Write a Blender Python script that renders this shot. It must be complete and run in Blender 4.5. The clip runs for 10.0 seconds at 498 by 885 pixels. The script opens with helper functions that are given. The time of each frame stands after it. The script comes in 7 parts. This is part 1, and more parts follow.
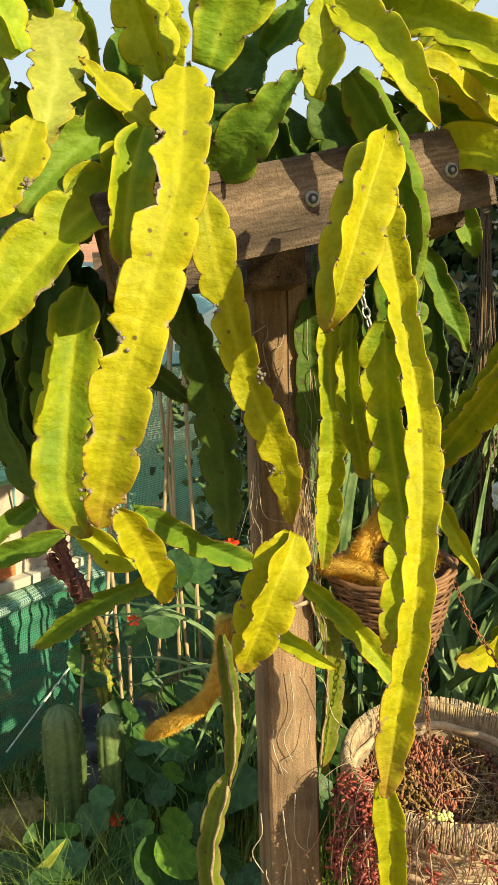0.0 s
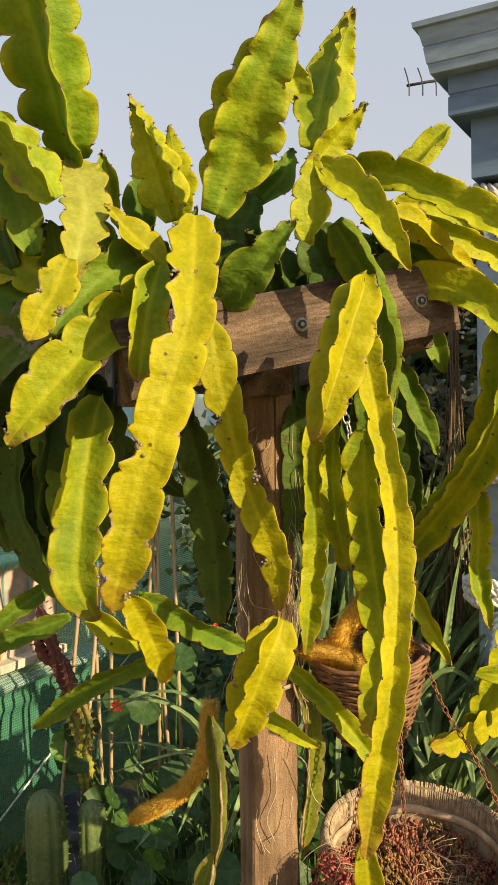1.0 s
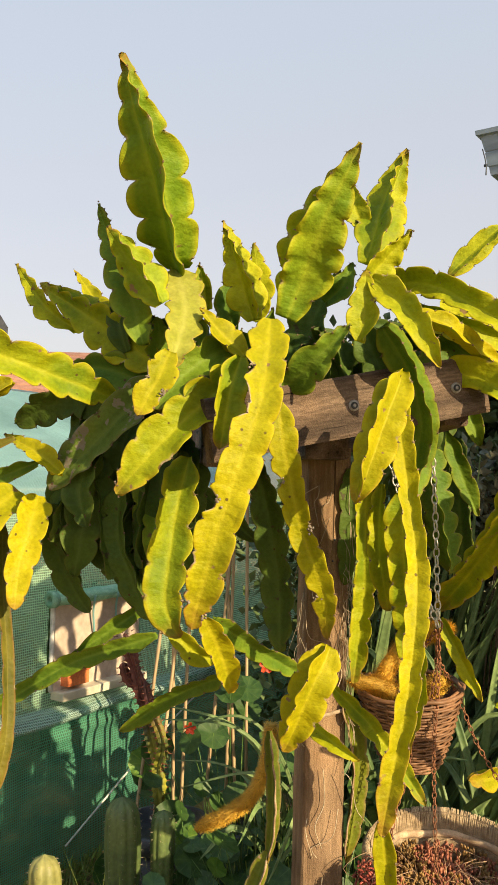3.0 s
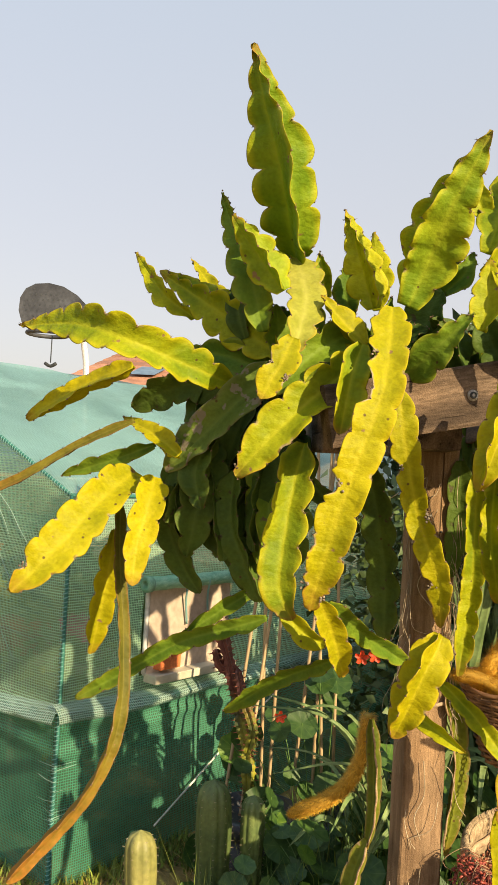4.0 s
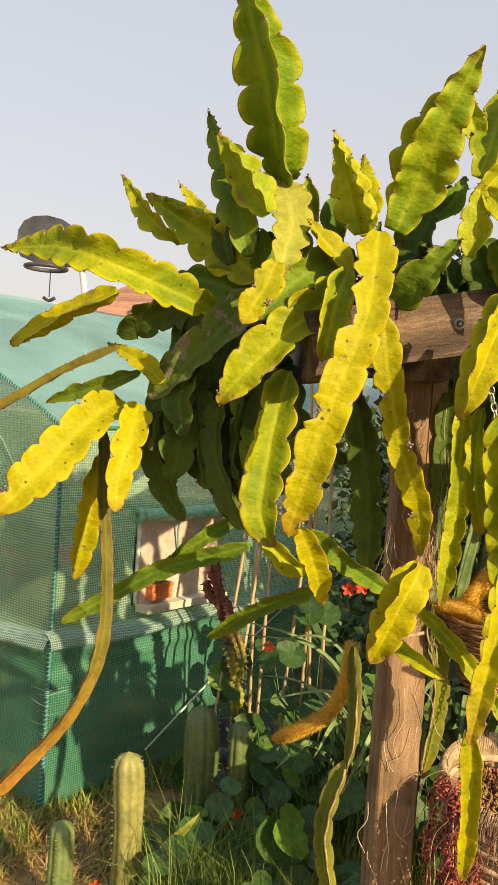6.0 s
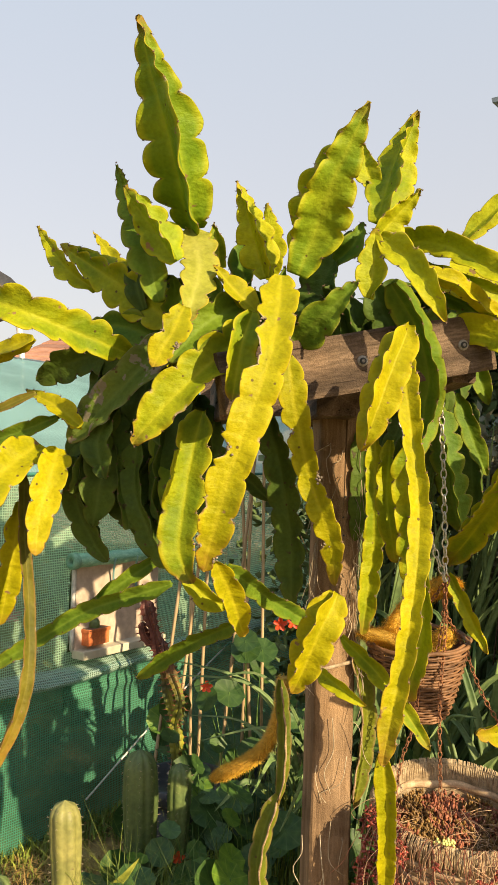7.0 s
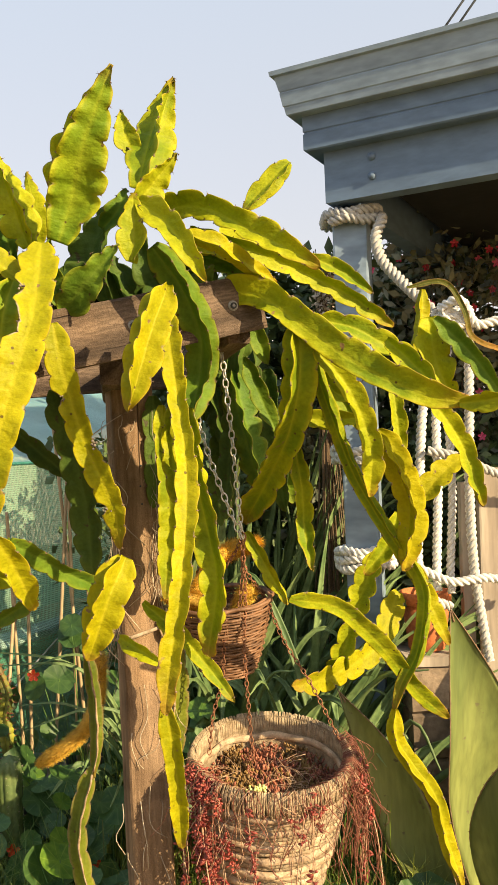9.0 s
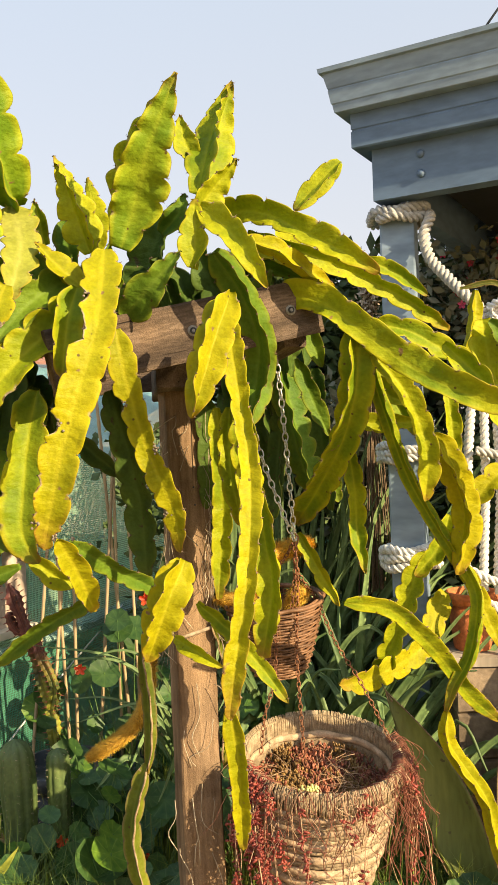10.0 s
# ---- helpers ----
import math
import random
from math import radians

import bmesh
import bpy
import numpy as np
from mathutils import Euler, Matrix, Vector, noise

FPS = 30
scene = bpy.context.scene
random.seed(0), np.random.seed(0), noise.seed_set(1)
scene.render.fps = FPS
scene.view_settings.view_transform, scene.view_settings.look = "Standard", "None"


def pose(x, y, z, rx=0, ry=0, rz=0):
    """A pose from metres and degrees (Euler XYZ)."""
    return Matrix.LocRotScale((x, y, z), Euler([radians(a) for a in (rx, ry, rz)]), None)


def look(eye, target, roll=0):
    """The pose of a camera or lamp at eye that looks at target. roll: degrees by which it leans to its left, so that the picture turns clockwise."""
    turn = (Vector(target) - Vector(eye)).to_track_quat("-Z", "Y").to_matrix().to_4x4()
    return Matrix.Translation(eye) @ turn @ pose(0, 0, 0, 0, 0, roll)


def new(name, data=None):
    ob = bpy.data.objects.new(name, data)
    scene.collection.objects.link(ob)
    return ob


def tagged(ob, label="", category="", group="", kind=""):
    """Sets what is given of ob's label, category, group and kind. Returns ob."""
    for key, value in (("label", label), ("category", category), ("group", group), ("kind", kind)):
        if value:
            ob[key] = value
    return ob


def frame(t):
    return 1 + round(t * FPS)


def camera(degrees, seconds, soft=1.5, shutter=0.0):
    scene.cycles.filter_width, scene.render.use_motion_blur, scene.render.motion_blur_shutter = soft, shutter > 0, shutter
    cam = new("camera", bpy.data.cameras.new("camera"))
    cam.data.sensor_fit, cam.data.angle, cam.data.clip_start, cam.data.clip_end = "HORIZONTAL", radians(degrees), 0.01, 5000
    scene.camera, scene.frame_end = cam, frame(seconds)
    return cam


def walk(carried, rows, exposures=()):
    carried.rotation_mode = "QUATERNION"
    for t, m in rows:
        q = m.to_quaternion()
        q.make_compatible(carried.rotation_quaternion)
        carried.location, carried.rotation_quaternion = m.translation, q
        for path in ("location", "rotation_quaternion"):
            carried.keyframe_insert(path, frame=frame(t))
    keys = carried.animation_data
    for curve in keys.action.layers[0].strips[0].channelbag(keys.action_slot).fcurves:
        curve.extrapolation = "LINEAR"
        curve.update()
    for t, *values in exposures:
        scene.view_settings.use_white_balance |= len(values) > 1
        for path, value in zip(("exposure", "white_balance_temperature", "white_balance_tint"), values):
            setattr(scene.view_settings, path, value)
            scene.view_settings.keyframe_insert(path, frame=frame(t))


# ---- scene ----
cam = camera(32.4, 10.0)
ROWS = [
    (0.0, 0.0024, 0.0008, 1.2989, 82.987, 1.705, -0.021),
    (0.5, -0.0347, -0.0939, 1.3141, 87.727, 1.32, -0.325),
    (1.0, -0.0255, -0.1293, 1.3224, 88.854, 0.733, -1.675),
    (1.5, 0.0187, -0.1955, 1.3436, 90.135, -0.245, -1.584),
    (2.0, 0.0511, -0.2768, 1.3468, 90.78, -0.346, -0.852),
    (2.5, 0.039, -0.3531, 1.3453, 91.457, -0.647, 2.265),
    (2.7, 0.0295, -0.3809, 1.3446, 91.854, -1.031, 2.978),
    (3.8, -0.0595, -0.4306, 1.3256, 91.955, -2.931, 7.232),
    (4.0, -0.0633, -0.4342, 1.3172, 91.677, -3.288, 8.744),
    (4.5, -0.0779, -0.4333, 1.2931, 89.079, -3.952, 13.246),
    (5.0, -0.095, -0.4329, 1.2823, 87.0, -4.283, 14.592),
    (5.5, -0.0681, -0.4281, 1.2868, 87.052, -4.563, 11.821),
    (6.0, -0.0305, -0.4196, 1.2975, 87.658, -3.971, 8.915),
    (6.2, -0.0186, -0.4266, 1.2974, 88.281, -3.508, 7.071),
    (7.3, 0.0519, -0.4619, 1.2892, 91.175, -1.248, 4.615),
    (7.5, 0.0683, -0.4651, 1.2824, 91.329, -0.67, 3.404),
    (8.0, 0.1071, -0.4707, 1.2739, 91.411, 0.559, 0.058),
    (8.5, 0.136, -0.47, 1.2578, 90.902, 1.687, -2.296),
    (9.0, 0.1588, -0.4704, 1.2476, 89.935, 2.467, -4.529),
    (9.5, 0.1472, -0.4713, 1.256, 89.391, 2.72, -4.805),
    (10.0, 0.1063, -0.4749, 1.2772, 89.296, 2.194, -2.63),
]
walk(cam, [(t, pose(x, y, z, rx, ry, rz)) for t, x, y, z, rx, ry, rz in ROWS],
     exposures=((0.0, 0.16, 6100, -2), (0.5, 0.02, 6400, 6), (1.0, -0.12, 6550, 10), (1.5, -0.08, 6600, 12), (2.2, 0.02, 6600, 11), (3.9, 0.02, 6650, 11), (4.9, 0.0, 6950, 12), (5.8, 0.0, 6900, 12), (7.0, 0.05, 6700, 11), (9.0, 0.16, 6600, 11), (10.0, 0.2, 6500, 10)))


# ---- light: low warm sun from behind and to the right, hazy sky ----
SUN_TRAVEL = Vector((-0.71, 0.63, -0.42)).normalized()
world = bpy.data.worlds.new("sky")
scene.world = world
world.use_nodes = True
wn = world.node_tree.nodes
sky = wn.new("ShaderNodeTexSky")
sky.sky_type, sky.sun_disc = "NISHITA", False
sky.sun_elevation = math.asin(-SUN_TRAVEL.z)
sky.sun_rotation = math.atan2(-SUN_TRAVEL.x, -SUN_TRAVEL.y)
sky.air_density, sky.dust_density, sky.ozone_density = 1.0, 3.0, 1.5
# smoke haze: pinkish at the horizon, pale blue higher up
spot = wn.new("ShaderNodeTexCoord")
height = wn.new("ShaderNodeSeparateXYZ")
world.node_tree.links.new(spot.outputs["Generated"], height.inputs[0])
haze = wn.new("ShaderNodeValToRGB")
world.node_tree.links.new(height.outputs["Z"], haze.inputs[0])
haze.color_ramp.elements[0].position, haze.color_ramp.elements[0].color = 0.0, (0.645, 0.565, 0.505, 1)
haze.color_ramp.elements[1].position, haze.color_ramp.elements[1].color = 0.55, (0.525, 0.585, 0.65, 1)
top_stop = haze.color_ramp.elements.new(1.0)
top_stop.color = (0.42, 0.57, 0.78, 1)
thin = wn.new("ShaderNodeMix")
thin.data_type, thin.blend_type, thin.clamp_result = "RGBA", "MIX", False
thin.inputs[0].default_value = 0.94
world.node_tree.links.new(sky.outputs[0], thin.inputs[6])
world.node_tree.links.new(haze.outputs[0], thin.inputs[7])
wn["Background"].inputs["Strength"].default_value = 1.0
world.node_tree.links.new(thin.outputs[2], wn["Background"].inputs["Color"])
sun = new("sun", bpy.data.lights.new("sun", "SUN"))
sun.data.energy, sun.data.angle, sun.data.color = 8.0, radians(0.6), (1.0, 0.80, 0.49)
sun.matrix_world = look((6, -6, 5), Vector((6, -6, 5)) + SUN_TRAVEL)


# ---- materials ----
def nodes_of(name):
    m = bpy.data.materials.new(name)
    m.use_nodes = True
    return m, m.node_tree.nodes, m.node_tree.links, m.node_tree.nodes["Principled BSDF"]


def ramp(ns, pairs):
    r = ns.new("ShaderNodeValToRGB")
    while len(r.color_ramp.elements) < len(pairs):
        r.color_ramp.elements.new(0.5)
    for e, (p, c) in zip(r.color_ramp.elements, pairs):
        e.position, e.color = p, (*c, 1)
    return r


def noise_tex(ns, ln, coord, scale, detail=4, stretch=(1, 1, 1)):
    mp = ns.new("ShaderNodeMapping")
    mp.inputs["Scale"].default_value = stretch
    ln.new(coord, mp.inputs["Vector"])
    n = ns.new("ShaderNodeTexNoise")
    n.inputs["Scale"].default_value, n.inputs["Detail"].default_value = scale, detail
    ln.new(mp.outputs[0], n.inputs["Vector"])
    return n


def mixed(ns, ln, fac, a, b, mode="MIX"):
    mx = ns.new("ShaderNodeMix")
    mx.data_type, mx.blend_type = "RGBA", mode
    for k, v in ((0, fac), (6, a), (7, b)):
        if isinstance(v, (int, float)):
            mx.inputs[k].default_value = v
        elif isinstance(v, tuple):
            mx.inputs[k].default_value = (*v, 1)
        else:
            ln.new(v, mx.inputs[k])
    return mx.outputs[2]


def surface(name, dark, light, scale=40, rough=0.7, bump=0.3, fine=6, metal=0.0, stretch=(1, 1, 1), vary=0.25, depth=0.002, sheen=0.5, spot=None, island=0.0):
    """Two-scale noise between two colours, with bump and a little change from piece to piece. spot: (colour, share, scale)."""
    m, ns, ln, p = nodes_of(name)
    co = ns.new("ShaderNodeTexCoord").outputs["Object"]
    big = noise_tex(ns, ln, co, scale, 5, stretch)
    small = noise_tex(ns, ln, co, scale * fine, 3, stretch)
    r = ramp(ns, ((0.32, dark), (0.68, light)))
    ln.new(big.outputs["Fac"], r.inputs[0])
    r2 = ramp(ns, ((0.3, (0.65, 0.65, 0.65)), (0.7, (1.15, 1.15, 1.15))))
    ln.new(small.outputs["Fac"], r2.inputs[0])
    col = mixed(ns, ln, 0.7, r.outputs[0], r2.outputs[0], "MULTIPLY")
    if spot:
        sp = noise_tex(ns, ln, co, spot[2], 4)
        rs = ramp(ns, ((1 - spot[1] - 0.04, (0, 0, 0)), (1 - spot[1], (1, 1, 1))))
        ln.new(sp.outputs["Fac"], rs.inputs[0])
        col = mixed(ns, ln, rs.outputs[0], col, spot[0])
    info = ns.new("ShaderNodeObjectInfo")
    rv = ramp(ns, ((0.0, (1 - vary,) * 3), (1.0, (1 + vary,) * 3)))
    ln.new(info.outputs["Random"], rv.inputs[0])
    col = mixed(ns, ln, 1.0, col, rv.outputs[0], "MULTIPLY")
    if island:
        geo = ns.new("ShaderNodeNewGeometry")
        ri = ramp(ns, ((0.0, (1 - island, 1 - island, 1 - island)), (1.0, (1 + island, 1 + island, 1 + island))))
        ln.new(geo.outputs["Random Per Island"], ri.inputs[0])
        col = mixed(ns, ln, 1.0, col, ri.outputs[0], "MULTIPLY")
    ln.new(col, p.inputs["Base Color"])
    p.inputs["Roughness"].default_value, p.inputs["Metallic"].default_value = rough, metal
    p.inputs["Specular IOR Level"].default_value = sheen
    b = ns.new("ShaderNodeBump")
    b.inputs["Strength"].default_value, b.inputs["Distance"].default_value = bump, depth
    ln.new(small.outputs["Fac"], b.inputs["Height"])
    ln.new(b.outputs[0], p.inputs["Normal"])
    return m


def flesh(name, deep, bright, cork=(0.30, 0.19, 0.08), spots=0.31, rough=0.56, tip=None, margin=(0.46, 0.40, 0.014), lift=0.14, blush=0.55):
    """Cactus flesh: mottled skin, greener in the middle, a pale midrib, a thin corky margin, scars, specks and a brown tip."""
    m, ns, ln, p = nodes_of(name)
    co = ns.new("ShaderNodeTexCoord").outputs["Object"]
    info = ns.new("ShaderNodeObjectInfo")
    rim = ns.new("ShaderNodeAttribute")
    rim.attribute_name = "rim"
    al = ns.new("ShaderNodeAttribute")
    al.attribute_name = "along"
    torn = ns.new("ShaderNodeAttribute")
    torn.attribute_name = "scar"

    def sums(op, a, b, c=None):
        q = ns.new("ShaderNodeMath")
        q.operation = op
        for i, v in enumerate((a, b, c)):
            if v is None:
                continue
            if isinstance(v, (int, float)):
                q.inputs[i].default_value = v
            else:
                ln.new(v, q.inputs[i])
        return q.outputs[0]

    def stepped(value, lo, hi, top=1.0):
        r = ramp(ns, ((lo, (0, 0, 0)), (hi, (top, top, top))))
        ln.new(value, r.inputs[0])
        return r.outputs[0]

    big = noise_tex(ns, ln, co, 11, 3)
    small = noise_tex(ns, ln, co, 140, 3)
    level = sums("MULTIPLY_ADD", info.outputs["Random"], 0.25, big.outputs["Fac"])
    level = sums("MULTIPLY_ADD", rim.outputs["Fac"], lift, level)
    r = ramp(ns, ((0.48, deep), (0.98, bright)))
    ln.new(level, r.inputs[0])
    r2 = ramp(ns, ((0.3, (0.80, 0.80, 0.78)), (0.7, (1.1, 1.1, 1.12))))
    ln.new(small.outputs["Fac"], r2.inputs[0])
    col = mixed(ns, ln, 0.8, r.outputs[0], r2.outputs[0], "MULTIPLY")
    rib = ramp(ns, ((0.0, (0.45, 0.45, 0.45)), (0.32, (0, 0, 0))))
    ln.new(rim.outputs["Fac"], rib.inputs[0])
    pale = tuple(min(1, c * 1.12 + 0.02) for c in bright)
    col = mixed(ns, ln, rib.outputs[0], col, pale)
    col = mixed(ns, ln, stepped(rim.outputs["Fac"], 0.70, 0.98, 0.6), col, margin)
    # bruises and sunken brown scars
    sp = noise_tex(ns, ln, co, 32, 5)
    col = mixed(ns, ln, stepped(sp.outputs["Fac"], 1 - spots, 1 - spots + 0.03), col, tuple(c * 0.9 for c in cork))
    # small dark pits, only in some cells
    cells = ns.new("ShaderNodeTexVoronoi")
    cells.inputs["Scale"].default_value = 55
    ln.new(co, cells.inputs["Vector"])
    pit = ramp(ns, ((0.10, (1, 1, 1)), (0.17, (0, 0, 0))))
    ln.new(cells.outputs["Distance"], pit.inputs[0])
    some = ns.new("ShaderNodeSeparateColor")
    ln.new(cells.outputs["Color"], some.inputs[0])
    col = mixed(ns, ln, sums("MULTIPLY", pit.outputs[0], stepped(some.outputs[0], 0.85, 0.87, 0.85)), col, (0.10, 0.055, 0.02))
    # broken corky line along the very edge
    patch = noise_tex(ns, ln, co, 60, 3)
    col = mixed(ns, ln, sums("MULTIPLY", stepped(rim.outputs["Fac"], 0.965, 1.0), stepped(patch.outputs["Fac"], 0.46, 0.58)), col, cork)
    scab = ramp(ns, ((0.40, (0.08, 0.045, 0.022)), (0.58, (0.46, 0.37, 0.25) if blush > 0.3 else (0.16, 0.12, 0.06))))
    ln.new(patch.outputs["Fac"], scab.inputs[0])
    col = mixed(ns, ln, torn.outputs["Fac"], col, scab.outputs[0])
    tp = noise_tex(ns, ln, co, 90, 2)
    grow = stepped(al.outputs["Fac"], 0.88, 1.0) if tip is None else stepped(al.outputs["Fac"], 0.55, 0.95)
    col = mixed(ns, ln, sums("MULTIPLY", sums("MULTIPLY", grow, 1.0 if tip else min(1.0, blush * 1.8)), tp.outputs["Fac"]), col, tip or (0.33, 0.12, 0.04))
    if tip is None:
        blush = sums("MULTIPLY", stepped(al.outputs["Fac"], 0.70, 1.0), stepped(rim.outputs["Fac"], 0.75, 1.0, blush))
        col = mixed(ns, ln, blush, col, (0.36, 0.15, 0.03))
    ln.new(col, p.inputs["Base Color"])
    p.inputs["Roughness"].default_value = rough
    p.inputs["Specular IOR Level"].default_value = 0.18
    b = ns.new("ShaderNodeBump")
    b.inputs["Strength"].default_value, b.inputs["Distance"].default_value = 0.75, 0.008
    wr = noise_tex(ns, ln, co, 34, 5, (1, 1, 1.6))
    ln.new(wr.outputs["Fac"], b.inputs["Height"])
    ln.new(b.outputs[0], p.inputs["Normal"])
    tl = ns.new("ShaderNodeBsdfTranslucent")
    ln.new(mixed(ns, ln, 1.0, col, (0.55, 1.0, 0.4), "MULTIPLY"), tl.inputs["Color"])
    mx = ns.new("ShaderNodeMixShader")
    mx.inputs[0].default_value = 0.29
    ln.new(p.outputs[0], mx.inputs[1])
    ln.new(tl.outputs[0], mx.inputs[2])
    ln.new(mx.outputs[0], ns["Material Output"].inputs["Surface"])
    return m


FLESH = {
    "yellow": flesh("sunburnt_stem", (0.31, 0.31, 0.005), (0.54, 0.465, 0.006), margin=(0.56, 0.46, 0.010)),
    "lime": flesh("lime_stem", (0.19, 0.27, 0.010), (0.52, 0.505, 0.009), margin=(0.57, 0.50, 0.014), lift=0.10),
    "olive": flesh("olive_stem", (0.16, 0.27, 0.014), (0.40, 0.46, 0.016), margin=(0.52, 0.48, 0.018), lift=0.10),
    "green": flesh("green_stem", (0.085, 0.175, 0.016), (0.22, 0.32, 0.024), margin=(0.26, 0.28, 0.02), cork=(0.20, 0.15, 0.06), blush=0.2),
    # the flesh again with the clump's inner shade put into its colour
    "dark": flesh("shade_coloured_stem", (0.052, 0.10, 0.018), (0.125, 0.20, 0.03), spots=0.34, margin=(0.12, 0.17, 0.03), cork=(0.10, 0.09, 0.04), blush=0.06),
    "pale": flesh("waxy_stem", (0.31, 0.33, 0.03), (0.51, 0.49, 0.10), spots=0.30),
    "whip": flesh("whip_stem", (0.085, 0.095, 0.014), (0.25, 0.215, 0.025), tip=(0.62, 0.25, 0.05), margin=(0.26, 0.13, 0.045)),
    "scar": flesh("scarred_stem", (0.065, 0.12, 0.02), (0.18, 0.25, 0.04), cork=(0.27, 0.24, 0.17), spots=0.40, rough=0.75, margin=(0.17, 0.18, 0.06), blush=0.1),
    "corky": flesh("corky_stem", (0.075, 0.11, 0.012), (0.24, 0.26, 0.02), cork=(0.40, 0.29, 0.17), spots=0.33, margin=(0.30, 0.19, 0.09)),
}


def wood(name, dark, light, grain, stretch, harsh=0.85):
    """Rough-sawn weathered timber: long grain, fibres, dark checks, blotches and saw marks."""
    m, ns, ln, p = nodes_of(name)
    co = ns.new("ShaderNodeTexCoord").outputs["Object"]
    long_grain = noise_tex(ns, ln, co, grain, 5, stretch)
    fibre = noise_tex(ns, ln, co, grain * 9, 4, tuple(min(1, c * 2.2) for c in stretch))
    blotch = noise_tex(ns, ln, co, 9, 5)
    grit = noise_tex(ns, ln, co, 420, 3)
    r = ramp(ns, ((0.34, dark), (0.66, light)))
    ln.new(long_grain.outputs["Fac"], r.inputs[0])
    rf = ramp(ns, ((0.32, (0.55, 0.53, 0.5)), (0.66, (1.12, 1.1, 1.08))))
    ln.new(fibre.outputs["Fac"], rf.inputs[0])
    col = mixed(ns, ln, harsh, r.outputs[0], rf.outputs[0], "MULTIPLY")
    rb = ramp(ns, ((0.30, (0.60, 0.58, 0.57)), (0.46, (1, 1, 1)), (0.72, (1.12, 1.07, 1.0))))
    ln.new(blotch.outputs["Fac"], rb.inputs[0])
    col = mixed(ns, ln, 1.0, col, rb.outputs[0], "MULTIPLY")
    rg = ramp(ns, ((0.3, (0.72, 0.72, 0.72)), (0.7, (1.15, 1.15, 1.15))))
    ln.new(grit.outputs["Fac"], rg.inputs[0])
    col = mixed(ns, ln, 0.8, col, rg.outputs[0], "MULTIPLY")
    check = noise_tex(ns, ln, co, grain * 2.6, 2, tuple(c * 0.5 if c < 1 else c for c in stretch))
    rc = ramp(ns, ((0.30, (1, 1, 1)), (0.335, (0, 0, 0))))
    ln.new(check.outputs["Fac"], rc.inputs[0])
    col = mixed(ns, ln, rc.outputs[0], col, tuple(c * 0.35 for c in dark))
    ln.new(col, p.inputs["Base Color"])
    p.inputs["Roughness"].default_value = 0.9
    p.inputs["Specular IOR Level"].default_value = 0.2
    b = ns.new("ShaderNodeBump")
    b.inputs["Strength"].default_value, b.inputs["Distance"].default_value = 0.9, 0.004
    hgt = mixed(ns, ln, 0.5, fibre.outputs["Fac"], grit.outputs["Fac"])
    hgt = mixed(ns, ln, rc.outputs[0], hgt, (0.0, 0.0, 0.0))
    ln.new(hgt, b.inputs["Height"])
    ln.new(b.outputs[0], p.inputs["Normal"])
    return m


WOOD = wood("weathered_post_wood", (0.185, 0.118, 0.068), (0.375, 0.255, 0.155), 24, (1, 1, 0.05), 0.5)
BEAM = wood("weathered_beam_wood", (0.075, 0.055, 0.042), (0.215, 0.155, 0.112), 30, (0.07, 1, 1))
CORE = surface("spine_brown", (0.10, 0.06, 0.03), (0.22, 0.15, 0.09), 200, 0.8)
STEEL = surface("galvanised_steel", (0.58, 0.56, 0.52), (0.86, 0.84, 0.80), 60, 0.35, 0.1, metal=0.35)
RUST = surface("rusted_iron", (0.16, 0.06, 0.03), (0.34, 0.15, 0.07), 120, 0.9, 0.5)
ROPE = surface("white_rope_fibre", (0.55, 0.52, 0.47), (0.82, 0.80, 0.75), 120, 0.9, 0.5)
PAINT = surface("blue_grey_paint", (0.215, 0.295, 0.385), (0.27, 0.355, 0.455), 4, 0.5, 0.12, 9, vary=0.03, stretch=(0.35, 0.35, 1), spot=((0.30, 0.32, 0.33), 0.25, 16))
GUTTER = surface("grey_gutter_paint", (0.22, 0.295, 0.375), (0.275, 0.355, 0.44), 5, 0.45, 0.1, 9, vary=0.03, stretch=(0.3, 0.3, 1), spot=((0.29, 0.32, 0.34), 0.24, 14))
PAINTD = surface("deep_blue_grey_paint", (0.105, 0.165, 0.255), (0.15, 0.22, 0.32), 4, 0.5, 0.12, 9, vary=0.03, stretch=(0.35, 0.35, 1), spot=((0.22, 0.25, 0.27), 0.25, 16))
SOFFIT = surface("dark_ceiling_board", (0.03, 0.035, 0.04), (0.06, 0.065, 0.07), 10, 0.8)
WICKER = surface("brown_willow", (0.11, 0.05, 0.022), (0.29, 0.15, 0.075), 30, 0.6, 0.4)
STRAW = surface("bleached_cane", (0.29, 0.195, 0.115), (0.56, 0.41, 0.265), 40, 0.75, 0.5)
FUR = surface("golden_spines", (0.60, 0.32, 0.02), (0.90, 0.57, 0.07), 60, 0.6, 0.2)
FURB = surface("golden_tail_skin", (0.34, 0.20, 0.02), (0.60, 0.36, 0.04), 90, 0.8, 0.3)
SOIL = surface("dry_soil", (0.07, 0.04, 0.025), (0.20, 0.11, 0.07), 30, 1.0, 0.8)
SEDUM = surface("red_sedum", (0.14, 0.04, 0.025), (0.36, 0.13, 0.07), 25, 0.5, 0.1)
SEDUMR = surface("crimson_sedum", (0.16, 0.022, 0.02), (0.40, 0.085, 0.055), 25, 0.45, 0.1)
SEDUMG = surface("green_sedum", (0.16, 0.09, 0.03), (0.36, 0.21, 0.06), 25, 0.5, 0.1)
TERRA = surface("terracotta", (0.45, 0.12, 0.035), (0.62, 0.19, 0.06), 20, 0.8, 0.2)
